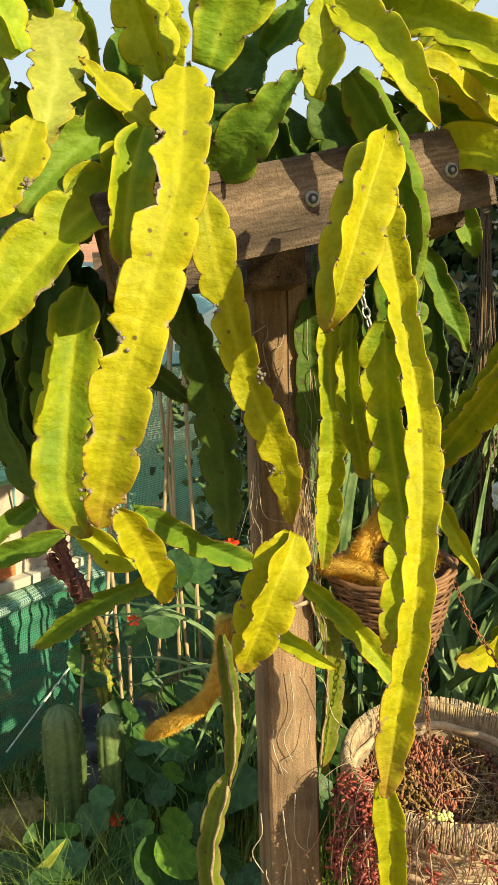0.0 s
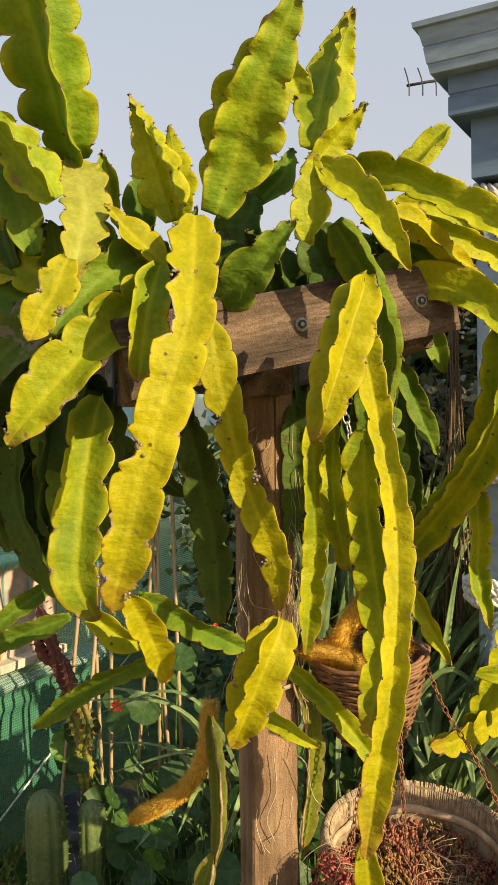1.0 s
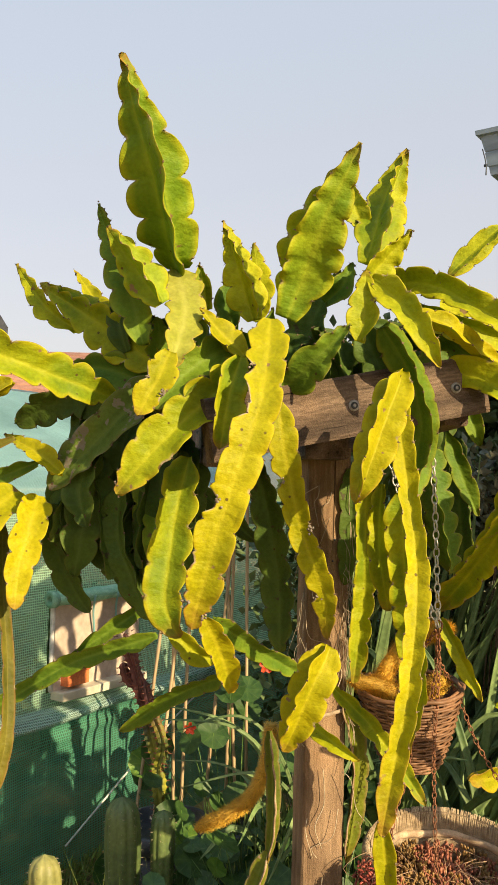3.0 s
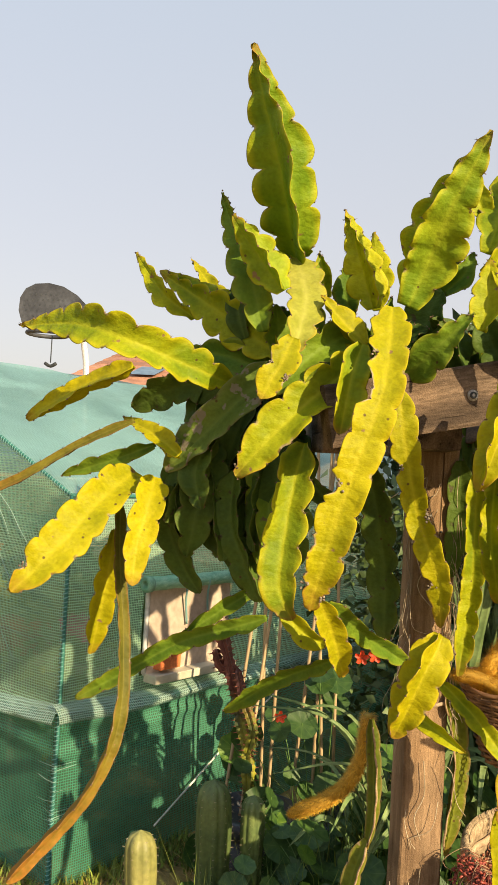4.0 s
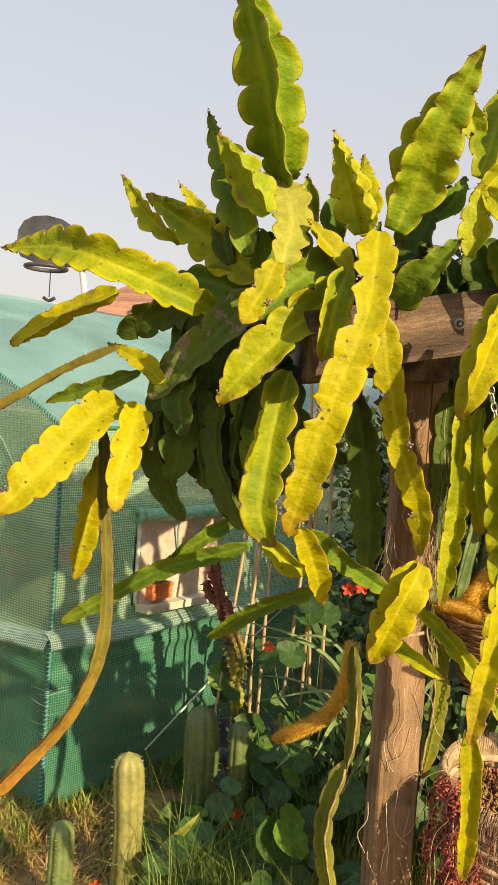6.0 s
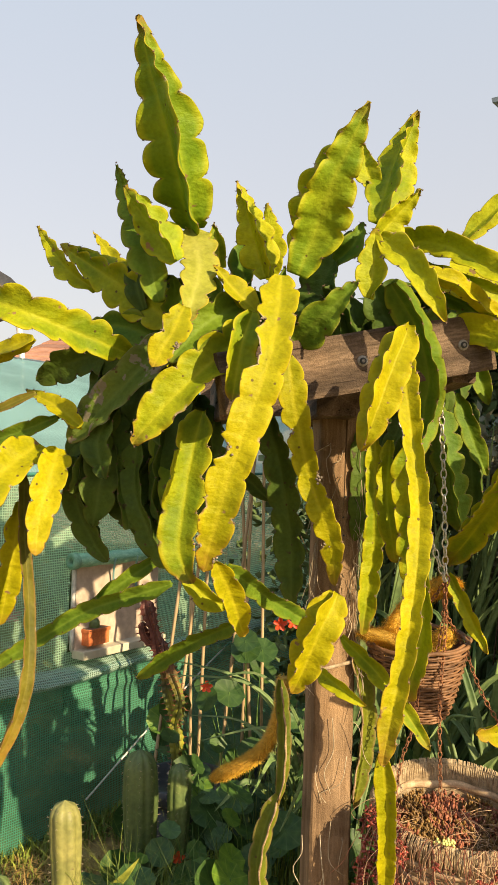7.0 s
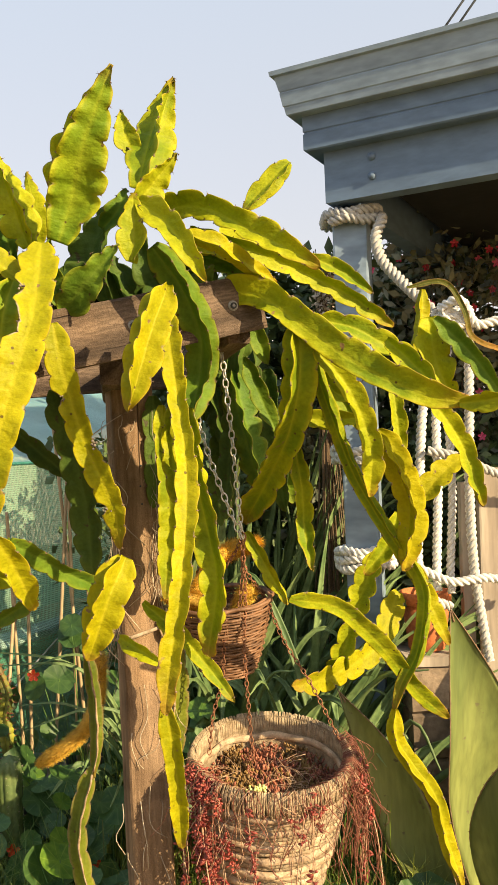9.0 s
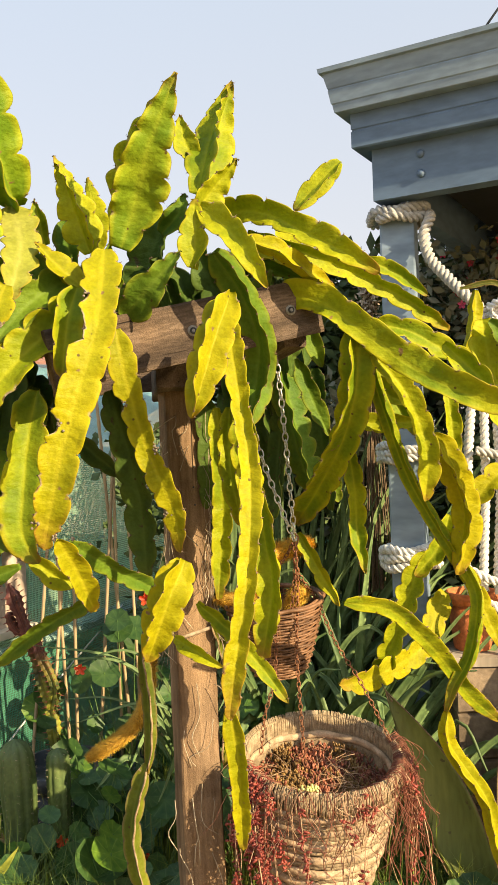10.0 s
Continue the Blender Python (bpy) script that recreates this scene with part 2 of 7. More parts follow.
AGAVE = surface("glaucous_agave", (0.095, 0.125, 0.035), (0.24, 0.265, 0.075), 6, 0.5, 0.2, 12, stretch=(1, 1, 0.12), spot=((0.10, 0.085, 0.045), 0.30, 22))
STRAP = surface("strap_leaf", (0.085, 0.150, 0.052), (0.221, 0.299, 0.111), 12, 0.55, 0.2, sheen=0.3)
NAST = surface("nasturtium_leaf", (0.05, 0.12, 0.022), (0.14, 0.25, 0.045), 20, 0.5, 0.2)


def veined(name, dark, light, vein, count):
    """Round leaf skin with pale veins running out from the stalk."""
    m, ns, ln, p = nodes_of(name)
    co = ns.new("ShaderNodeTexCoord").outputs["Object"]
    n = noise_tex(ns, ln, co, 45, 4)
    r = ramp(ns, ((0.3, dark), (0.72, light)))
    ln.new(n.outputs["Fac"], r.inputs[0])
    sep = ns.new("ShaderNodeSeparateXYZ")
    ln.new(co, sep.inputs[0])
    ang = ns.new("ShaderNodeMath")
    ang.operation = "ARCTAN2"
    ln.new(sep.outputs["Y"], ang.inputs[0])
    ln.new(sep.outputs["X"], ang.inputs[1])
    mul = ns.new("ShaderNodeMath")
    mul.operation = "MULTIPLY"
    mul.inputs[1].default_value = count
    ln.new(ang.outputs[0], mul.inputs[0])
    cs = ns.new("ShaderNodeMath")
    cs.operation = "COSINE"
    ln.new(mul.outputs[0], cs.inputs[0])
    vr = ramp(ns, ((0.92, (0, 0, 0)), (1.0, (0.32, 0.32, 0.32))))
    ln.new(cs.outputs[0], vr.inputs[0])
    col = mixed(ns, ln, vr.outputs[0], r.outputs[0], vein)
    info = ns.new("ShaderNodeObjectInfo")
    rv = ramp(ns, ((0.0, (0.6, 0.65, 0.6)), (0.86, (1.15, 1.12, 1.0)), (1.0, (2.4, 2.0, 0.8))))
    ln.new(info.outputs["Random"], rv.inputs[0])
    col = mixed(ns, ln, 1.0, col, rv.outputs[0], "MULTIPLY")
    ln.new(col, p.inputs["Base Color"])
    p.inputs["Roughness"].default_value = 0.5
    tl = ns.new("ShaderNodeBsdfTranslucent")
    ln.new(col, tl.inputs["Color"])
    mx = ns.new("ShaderNodeMixShader")
    mx.inputs[0].default_value = 0.25
    ln.new(p.outputs[0], mx.inputs[1])
    ln.new(tl.outputs[0], mx.inputs[2])
    ln.new(mx.outputs[0], ns["Material Output"].inputs["Surface"])
    return m


NASTV = veined("veined_nasturtium_leaf", (0.032, 0.088, 0.020), (0.082, 0.165, 0.034), (0.16, 0.24, 0.08), 9)
GRASS = surface("grass_blade", (0.08, 0.14, 0.016), (0.25, 0.29, 0.035), 3, 0.6, 0.1, vary=0.1, island=0.45)
HAY = surface("dry_grass", (0.28, 0.165, 0.042), (0.52, 0.335, 0.105), 4, 0.85, 0.2, island=0.4)
EARTH = surface("garden_ground", (0.13, 0.09, 0.035), (0.42, 0.28, 0.10), 5, 1.0, 0.9, 8, depth=0.01)
PETAL = surface("scarlet_petal", (0.70, 0.035, 0.01), (0.85, 0.10, 0.02), 60, 0.5)
PINK = surface("pink_petal", (0.55, 0.05, 0.15), (0.75, 0.12, 0.28), 60, 0.5)
CANE = surface("bamboo_cane", (0.36, 0.25, 0.13), (0.58, 0.43, 0.25), 30, 0.6, 0.3, stretch=(1, 1, 0.1))
THORNR = surface("red_thorn", (0.16, 0.035, 0.025), (0.34, 0.11, 0.06), 60, 0.6)
CEREUS = surface("columnar_cactus", (0.075, 0.125, 0.04), (0.17, 0.225, 0.065), 14, 0.55, 0.2)
CEREUSP = surface("pale_columnar_cactus", (0.15, 0.165, 0.045), (0.31, 0.29, 0.09), 12, 0.55, 0.2)
WHITE = surface("white_plastic", (0.70, 0.69, 0.66), (0.82, 0.81, 0.79), 10, 0.5, 0.05)
PANEL = surface("beige_paving", (0.62, 0.48, 0.38), (0.74, 0.60, 0.48), 6, 0.8, 0.1)
TILE = surface("roof_tile", (0.28, 0.13, 0.075), (0.42, 0.21, 0.13), 6, 0.8, 0.3)
CREAM = surface("cream_board", (0.66, 0.60, 0.45), (0.80, 0.74, 0.58), 3, 0.6, 0.05)
HOOP = surface("grey_plastic", (0.035, 0.037, 0.044), (0.08, 0.084, 0.095), 5, 0.6)
SCAB = surface("dry_scab", (0.07, 0.04, 0.02), (0.42, 0.36, 0.28), 160, 0.95, 0.6)
CORK = surface("corky_edge", (0.20, 0.13, 0.06), (0.42, 0.30, 0.17), 70, 0.9, 0.6)
ROOT = surface("dry_roots", (0.32, 0.24, 0.15), (0.62, 0.52, 0.38), 40, 0.9)
BLOCK = surface("brown_timber", (0.12, 0.085, 0.055), (0.29, 0.215, 0.145), 14, 0.9, 0.8, spot=((0.07, 0.055, 0.04), 0.3, 30))
BOARD = surface("grey_timber", (0.26, 0.21, 0.16), (0.50, 0.43, 0.34), 10, 0.85, 0.5, stretch=(1, 1, 0.1))


def cloth(name, tint, thick, glow, threads):
    """Woven shade cloth: a share of open weave, cloth that lets light through, thread relief."""
    m, ns, ln, p = nodes_of(name)
    co = ns.new("ShaderNodeTexCoord").outputs["Object"]
    big = noise_tex(ns, ln, co, 2.2, 4)
    r = ramp(ns, ((0.3, tuple(c * 0.75 for c in tint)), (0.7, tuple(min(1, c * 1.2 + 0.01) for c in tint))))
    ln.new(big.outputs["Fac"], r.inputs[0])
    fold = noise_tex(ns, ln, co, 5, 3, (0.4, 0.4, 2.2))
    fr = ramp(ns, ((0.55, (0, 0, 0)), (0.75, (1, 1, 1))))
    ln.new(fold.outputs["Fac"], fr.inputs[0])
    col = mixed(ns, ln, fr.outputs[0], r.outputs[0], tuple(min(1, c * 1.15 + 0.03) for c in tint))
    ln.new(col, p.inputs["Base Color"])
    p.inputs["Roughness"].default_value = 0.5
    tl = ns.new("ShaderNodeBsdfTranslucent")
    ln.new(col, tl.inputs["Color"])
    a = ns.new("ShaderNodeMixShader")
    a.inputs[0].default_value = glow
    ln.new(p.outputs[0], a.inputs[1])
    ln.new(tl.outputs[0], a.inputs[2])
    clear = ns.new("ShaderNodeBsdfTransparent")
    w = ns.new("ShaderNodeTexBrick")
    w.offset = 0.0
    mp = ns.new("ShaderNodeMapping")
    mp.inputs["Scale"].default_value = (threads,) * 3
    uvn = ns.new("ShaderNodeTexCoord")
    ln.new(uvn.outputs["UV"], mp.inputs["Vector"])
    ln.new(mp.outputs[0], w.inputs["Vector"])
    w.inputs["Color1"].default_value = w.inputs["Color2"].default_value = (0, 0, 0, 1)
    w.inputs["Mortar"].default_value = (1, 1, 1, 1)
    w.inputs["Scale"].default_value, w.inputs["Mortar Size"].default_value = 1.0, 0.16
    w.inputs["Brick Width"].default_value, w.inputs["Row Height"].default_value = 1.0, 1.0
    cover = ns.new("ShaderNodeMath")
    cover.operation = "MULTIPLY_ADD"
    ln.new(w.outputs["Color"], cover.inputs[0])
    cover.inputs[1].default_value, cover.inputs[2].default_value = 1 - thick, thick
    mx = ns.new("ShaderNodeMixShader")
    ln.new(cover.outputs[0], mx.inputs[0])
    ln.new(clear.outputs[0], mx.inputs[1])
    ln.new(a.outputs[0], mx.inputs[2])
    ln.new(mx.outputs[0], ns["Material Output"].inputs["Surface"])
    return m


NET = cloth("green_shade_cloth", (0.43, 0.66, 0.46), 0.36, 0.55, 120)
NETD = cloth("dark_green_shade_cloth", (0.075, 0.27, 0.17), 0.54, 0.35, 120)
NETT = cloth("teal_shade_cloth", (0.31, 0.57, 0.56), 0.66, 0.5, 150)

NETW = cloth("whitish_plastic_band", (0.38, 0.54, 0.47), 0.30, 0.35, 120)


# ---- building kit ----
rng = random.Random(7)


def mesh_of(name, verts, faces, material, smooth=True):
    me = bpy.data.meshes.new(name)
    me.from_pydata([tuple(v) for v in verts], [], faces)
    me.materials.append(material)
    if smooth:
        me.polygons.foreach_set("use_smooth", [True] * len(me.polygons))
    me.update()
    return me


def part(name, data, material, parent=None, label=""):
    """One mesh object from a bmesh, a mesh or (verts, faces), under a thing or a part."""
    if isinstance(data, tuple):
        data = mesh_of(name, data[0], data[1], material)
    elif isinstance(data, bmesh.types.BMesh):
        bm, data = data, bpy.data.meshes.new(name)
        bm.to_mesh(data)
        bm.free()
        data.materials.append(material)
    ob = new(name, data)
    if parent:
        ob.parent = parent
    return tagged(ob, label)


def thing(name, place, label, category, group="", kind=""):
    e = new(name)
    e.location = place
    e.empty_display_size = 0.05
    bpy.context.view_layer.update()
    return tagged(e, label, category, group, kind)


def under(ob, parent):
    """Parents a mesh whose vertices are in world places."""
    ob.parent = parent
    ob.matrix_parent_inverse = Matrix.Translation(-parent.location) if parent.type == "EMPTY" else Matrix()
    return ob


def piece(name, data, material, parent, label=""):
    """A part whose vertices are given in world places."""
    return under(part(name, data, material, None, label), parent)


def glide(points, step):
    """A smooth line through a few points, resampled at even steps."""
    p = [Vector(q) for q in points]
    p = [p[0] * 2 - p[1]] + p + [p[-1] * 2 - p[-2]]
    fine = []
    for i in range(1, len(p) - 2):
        a, b, c, d = p[i - 1:i + 3]
        for k in range(24):
            t = k / 24
            fine.append(0.5 * ((2 * b) + (c - a) * t + (2 * a - 5 * b + 4 * c - d) * t * t + (3 * b - a - 3 * c + d) * t ** 3))
    fine.append(p[-2])
    run = [0.0]
    for a, b in zip(fine, fine[1:]):
        run.append(run[-1] + (b - a).length)
    n = max(3, int(run[-1] / step) + 1)
    out, j = [], 0
    for i in range(n):
        s = run[-1] * i / (n - 1)
        while j < len(run) - 2 and run[j + 1] < s:
            j += 1
        k = (s - run[j]) / max(1e-9, run[j + 1] - run[j])
        out.append(fine[j].lerp(fine[j + 1], k))
    return out, run[-1]


def frames_along(line, front=Vector((0, -1, 0))):
    """Tangent, front and side at each point."""
    res = []
    for i in range(len(line)):
        t = (line[min(i + 1, len(line) - 1)] - line[max(i - 1, 0)]).normalized()
        f = front - t * front.dot(t)
        if f.length < 0.25:
            g = Vector((0, 0, 1))
            f = f + 0.5 * (g - t * g.dot(t))
        f.normalize()
        res.append((t, f, t.cross(f)))
    return res


def tube(points, radius, n=8, step=0.01, taper=None, wobble=0.0, flat=1.0):
    line, length = glide(points, step)
    verts, faces = [], []
    for i, (c, (t, f, s)) in enumerate(zip(line, frames_along(line))):
        u = i / (len(line) - 1)
        r = radius * (taper(u) if taper else 1)
        for k in range(n):
            a = 2 * math.pi * k / n
            q = r * (1 + wobble * noise.noise(c * 40 + Vector((k, 0, 0))))
            verts.append(c + f * (math.cos(a) * q * flat) + s * (math.sin(a) * q))
    m = len(line)
    for i in range(m - 1):
        for k in range(n):
            a, b = i * n + k, i * n + (k + 1) % n
            faces.append((a, b, b + n, a + n))
    faces.append(tuple(range(n))[::-1])
    faces.append(tuple((m - 1) * n + k for k in range(n)))
    return verts, faces


def join(*pieces):
    verts, faces = [], []
    for v, f in pieces:
        o = len(verts)
        verts += list(v)
        faces += [tuple(i + o for i in q) for q in f]
    return verts, faces


def box(size, m=Matrix(), bevel=0.004, cuts=0):
    """A bevelled box as a bmesh, centred, then moved by m."""
    bm = bmesh.new()
    bmesh.ops.create_cube(bm, size=1, matrix=Matrix.Diagonal((*size, 1)))
    if bevel:
        bmesh.ops.bevel(bm, geom=bm.edges[:], offset=bevel, segments=2, affect="EDGES", profile=0.6)
    bm.transform(m)
    return bm


def lathe(profile, n=32, m=Matrix()):
    """Turned body from (radius, height) pairs."""
    verts, faces = [], []
    for r, z in profile:
        for k in range(n):
            a = 2 * math.pi * k / n
            verts.append(m @ Vector((r * math.cos(a), r * math.sin(a), z)))
    for i in range(len(profile) - 1):
        for k in range(n):
            a, b = i * n + k, i * n + (k + 1) % n
            faces.append((a, b, b + n, a + n))
    return verts, faces


def blade(points, width, fold=0.25, step=0.03, front=Vector((0, -1, 0)), tipped=True, thick=0.002):
    """A pointed strap or sword leaf with a folded midrib and some thickness."""
    line, length = glide(points, step)
    verts, faces = [], []
    m = len(line)
    for i, (c, (t, f, s)) in enumerate(zip(line, frames_along(line, front))):
        u = i / (m - 1)
        w = width * 0.5 * (min(1, 0.55 + 2 * u) * (1 - u ** 2.2) ** 0.8 if tipped else 1) + 0.0004
        for k in (-1, -0.5, 0, 0.5, 1):
            verts.append(c + s * (w * k) + f * (w * fold * abs(k) ** 1.5))
        for k in (0.5, 0, -0.5):
            verts.append(c + s * (w * k) + f * (w * fold * abs(k) ** 1.5 - thick * (1 + 2 * (1 - abs(k)))))
    for i in range(m - 1):
        for k in range(8):
            a, b = i * 8 + k, i * 8 + (k + 1) % 8
            faces.append((a, b, b + 8, a + 8))
    return verts, faces


def bean(p, d, r, l):
    """A small fat succulent leaf."""
    d = d.normalized()
    x = d.orthogonal().normalized()
    y = d.cross(x)
    verts = [p]
    for f, q in ((0.25, 0.8), (0.7, 1.0)):
        for k in range(5):
            a = 2 * math.pi * k / 5
            verts.append(p + d * (l * f) + (x * math.cos(a) + y * math.sin(a)) * (r * q))
    verts.append(p + d * l)
    faces = [(0, 1 + (k + 1) % 5, 1 + k) for k in range(5)]
    faces += [(1 + k, 1 + (k + 1) % 5, 6 + (k + 1) % 5, 6 + k) for k in range(5)]
    faces += [(6 + k, 6 + (k + 1) % 5, 11) for k in range(5)]
    return verts, faces


# ---- ground ----
def ground():
    bm = bmesh.new()
    bmesh.ops.create_grid(bm, x_segments=140, y_segments=140, size=1)
    for v in bm.verts:
        x, y = v.co.x, v.co.y
        v.co.x = math.copysign(abs(x) ** 4 * 400 + abs(x) * 5, x) - 0.3
        v.co.y = math.copysign(abs(y) ** 4 * 400 + abs(y) * 5, y) + 2.0
        near = max(0, 1 - abs(v.co.x) / 8) * max(0, 1 - abs(v.co.y - 2) / 8)
        v.co.z = near * 0.03 * noise.noise(Vector((v.co.x * 2, v.co.y * 2, 0))) - 0.02
    ob = part("ground", bm, EARTH)
    return tagged(ob, "dry earth with straw and patches of grass", "ground", kind="structure")


ground()


# ---- timber post with its cross frame ----
def timber(name, a, b, w, h, material, roll=0.0, cracks=0.0015):
    """A sawn length of timber from a to b, with worn, slightly waney edges; w across, h deep."""
    a, b = Vector(a), Vector(b)
    n = max(4, int((b - a).length / 0.03))
    t = (b - a).normalized()
    up = Vector((0, 0, 1)) if abs(t.z) < 0.9 else Vector((0, 1, 0))
    side = t.cross(up).normalized()
    up = side.cross(t)
    q = Matrix.Rotation(radians(roll), 3, t)
    side, up = q @ side, q @ up
    ring = []
    for sx, sy in ((1, 1), (-1, 1), (-1, -1), (1, -1)):
        for dx, dy in ((1, 0.9), (0.9, 1)) if sx * sy > 0 else ((0.9, 1), (1, 0.9)):
            ring.append((sx * dx, sy * dy))
    verts, faces = [], []
    for i in range(n + 1):
        c = a.lerp(b, i / n)
        for k, (x, y) in enumerate(ring):
            j = cracks * noise.noise(Vector((k * 7.1, i * 0.35, w * 50)))
            verts.append(c + side * (x * w / 2 + j) + up * (y * h / 2 + j))
    m = len(ring)
    for i in range(n):
        for k in range(m):
            p, r = i * m + k, i * m + (k + 1) % m
            faces.append((p, p + m, r + m, r))
    faces.append(tuple(range(m)))
    faces.append(tuple(n * m + k for k in range(m))[::-1])
    me = mesh_of(name, verts, faces, material, False)
    return me


stand = thing("cactus_post", (0.05, 1.47, 0.0), "weathered square timber post with cross beams, standing in the soil", "post")
piece("post", timber("post", (0.052, 1.47, -0.3), (0.046, 1.46, 1.40), 0.090, 0.090, WOOD, 14), WOOD, stand)


def beam(a, b, w, h, roll=0):
    """A cross beam modelled along x, then laid from a to b."""
    a, b = Vector(a), Vector(b)
    d = b - a
    me = timber("beam", (0, 0, 0), (d.length, 0, 0), w, h, BEAM)
    ob = part("beam", me, BEAM)
    x = d.normalized()
    z = (Vector((0, 0, 1)) - x * x.z).normalized()
    y = z.cross(x)
    ob.matrix_world = Matrix.Translation(a) @ Matrix((x, y, z)).transposed().to_4x4() @ pose(0, 0, 0, roll)
    keep = ob.matrix_world.copy()
    ob.parent = stand
    ob.matrix_parent_inverse = Matrix.Translation(-stand.location)
    ob.matrix_basis = keep
    return ob


FRONT_A, FRONT_B = Vector((-0.160, 0.984, 1.408)), Vector((0.315, 1.17, 1.515))
beam(FRONT_A, FRONT_B, 0.045, 0.105)
beam((-0.14, 1.03, 1.40), (-0.29, 1.95, 1.42), 0.045, 0.10)
beam((0.28, 1.20, 1.49), (0.16, 2.0, 1.46), 0.045, 0.10)
beam((0.045, 1.26, 1.415), (-0.01, 1.95, 1.415), 0.085, 0.085)
beam((-0.33, 1.90, 1.44), (0.22, 1.98, 1.46), 0.045, 0.10)


DULL = surface("dull_screw", (0.30, 0.28, 0.25), (0.52, 0.49, 0.45), 200, 0.5, 0.2, metal=0.3)


def screw(place, facing):
    e = part("washer_screw", join(lathe(((0.0, 0.0035), (0.004, 0.0035), (0.0042, 0.001), (0.0095, 0.0015), (0.010, 0.0), (0.010, -0.004)), 20)), DULL)
    keep = look(place, Vector(place) - Vector(facing))
    e.parent = stand
    e.matrix_parent_inverse = Matrix.Translation(-stand.location)
    e.matrix_basis = keep
    under(part("screw_socket", lathe(((0.0, 0.0008), (0.0030, 0.0010), (0.0034, 0.0046), (0.0058, 0.0040), (0.0062, 0.0012)), 16), SOFFIT, None, "dark screw head in its washer"), e)
    return e


nrm = Vector((FRONT_B - FRONT_A)).cross(Vector((0, 0, 1))).normalized()
for u, dz in ((0.495, 0.0), (0.880, 0.0), (0.07, 0.008)):
    screw(FRONT_A.lerp(FRONT_B, u) + nrm * 0.0235 + Vector((0, 0, dz)), nrm)


# ---- shade-cloth tent ----
CORNER, ALONG, ACROSS = Vector((-1.0, 2.1, 0)), Vector((0.5, 0.866, 0)), Vector((-0.866, 0.5, 0))
EAVE, RIDGE, HALF = 1.20, 1.71, 1.13


def fold_at(p):
    """Slack folds where the cloth sags over its lower cord."""
    w = 0.05 * noise.noise(Vector((p.x * 1.3, p.y * 1.3, 4)))
    return 0.035 * math.exp(-((p.z - 0.50 - w) / 0.03) ** 2) + 0.015 * math.exp(-((p.z - 0.41 - w * 1.5) / 0.02) ** 2)


def sheet(origin, u, v, nu, nv, sag=0.012, keep=None):
    """A draped cloth quad with slack folds and cloth coordinates."""
    verts, faces, uv = [], [], []
    for j in range(nv + 1):
        for i in range(nu + 1):
            a, b = i / nu, j / nv
            p = origin + u * a + v * b
            nn = u.cross(v).normalized()
            near = min(1, a * u.length / 0.12)
            p = p + nn * near * (sag * (noise.noise(p * 2.1) * 1.6 + 0.5 * noise.noise(p * 6)) + fold_at(p))
            verts.append(p)
            uv.append((u.length * a, v.length * b))
    for j in range(nv):
        for i in range(nu):
            if keep is None or keep((i + 0.5) / nu, (j + 0.5) / nv):
                a = j * (nu + 1) + i
                faces.append((a, a + 1, a + nu + 2, a + nu + 1))
    return verts, faces, uv


def cloth_part(name, data, material, parent, label=""):
    verts, faces, uv = data
    me = mesh_of(name, verts, faces, material)
    lay = me.uv_layers.new(name="weave")
    for lp in me.loops:
        lay.data[lp.index].uv = uv[lp.vertex_index]
    return piece(name, me, material, parent, label)


tent = thing("shade_cloth_tent", CORNER, "green shade-cloth garden tent with a rolled window flap", "tent")
LONG = 4.2
# right-hand wall, with the window left open
WIN = (0.085, 0.185, 0.50, 0.755)
SKIRT = 0.54 / 1.21
cloth_part("side_wall", sheet(CORNER + Vector((0, 0, -0.02)), ALONG * LONG, Vector((0, 0, EAVE + 0.02)), 84, 80, 0.016, lambda a, b: b > SKIRT and not (WIN[0] < a < WIN[1] and WIN[2] < b < WIN[3])), NET, tent, "pale green woven side wall")
cloth_part("skirt", sheet(CORNER + Vector((0, 0, -0.02)), ALONG * LONG, Vector((0, 0, EAVE + 0.02)), 84, 80, 0.016, lambda a, b: b < SKIRT and not (WIN[0] < a < WIN[1] and WIN[2] < b < WIN[3])), NETD, tent, "dark green woven skirt")
# gable wall towards the camera: a quad under the eave and a rake above
def gable(low, high):
    verts, faces, uv = [], [], []
    nu, nv = 60, 80
    for j in range(nv + 1):
        for i in range(nu + 1):
            a = i / nu
            top = EAVE + (RIDGE - EAVE) * (1 - abs(a * 2 - 1))
            p = CORNER + ACROSS * (a * 2 * HALF) + Vector((0, 0, -0.02 + (top + 0.02) * j / nv))
            p = p + ALONG * (0.03 * noise.noise(p * 1.7) + 0.012 * noise.noise(p * 5) - fold_at(p)) * min(1, a * 2 * HALF / 0.12)
            verts.append(p)
            uv.append((a * 2 * HALF, top * j / nv))
    for j in range(nv):
        for i in range(nu):
            q = j * (nu + 1) + i
            mid = (verts[q].z + verts[q + nu + 2].z) / 2
            if low < mid < high:
                faces.append((q, q + 1, q + nu + 2, q + nu + 1))
    return verts, faces, uv


cloth_part("gable_wall", gable(0.52, 9), NET, tent, "pale green woven gable wall")
cloth_part("skirt", gable(-9, 0.53), NETD, tent, "dark green woven skirt")


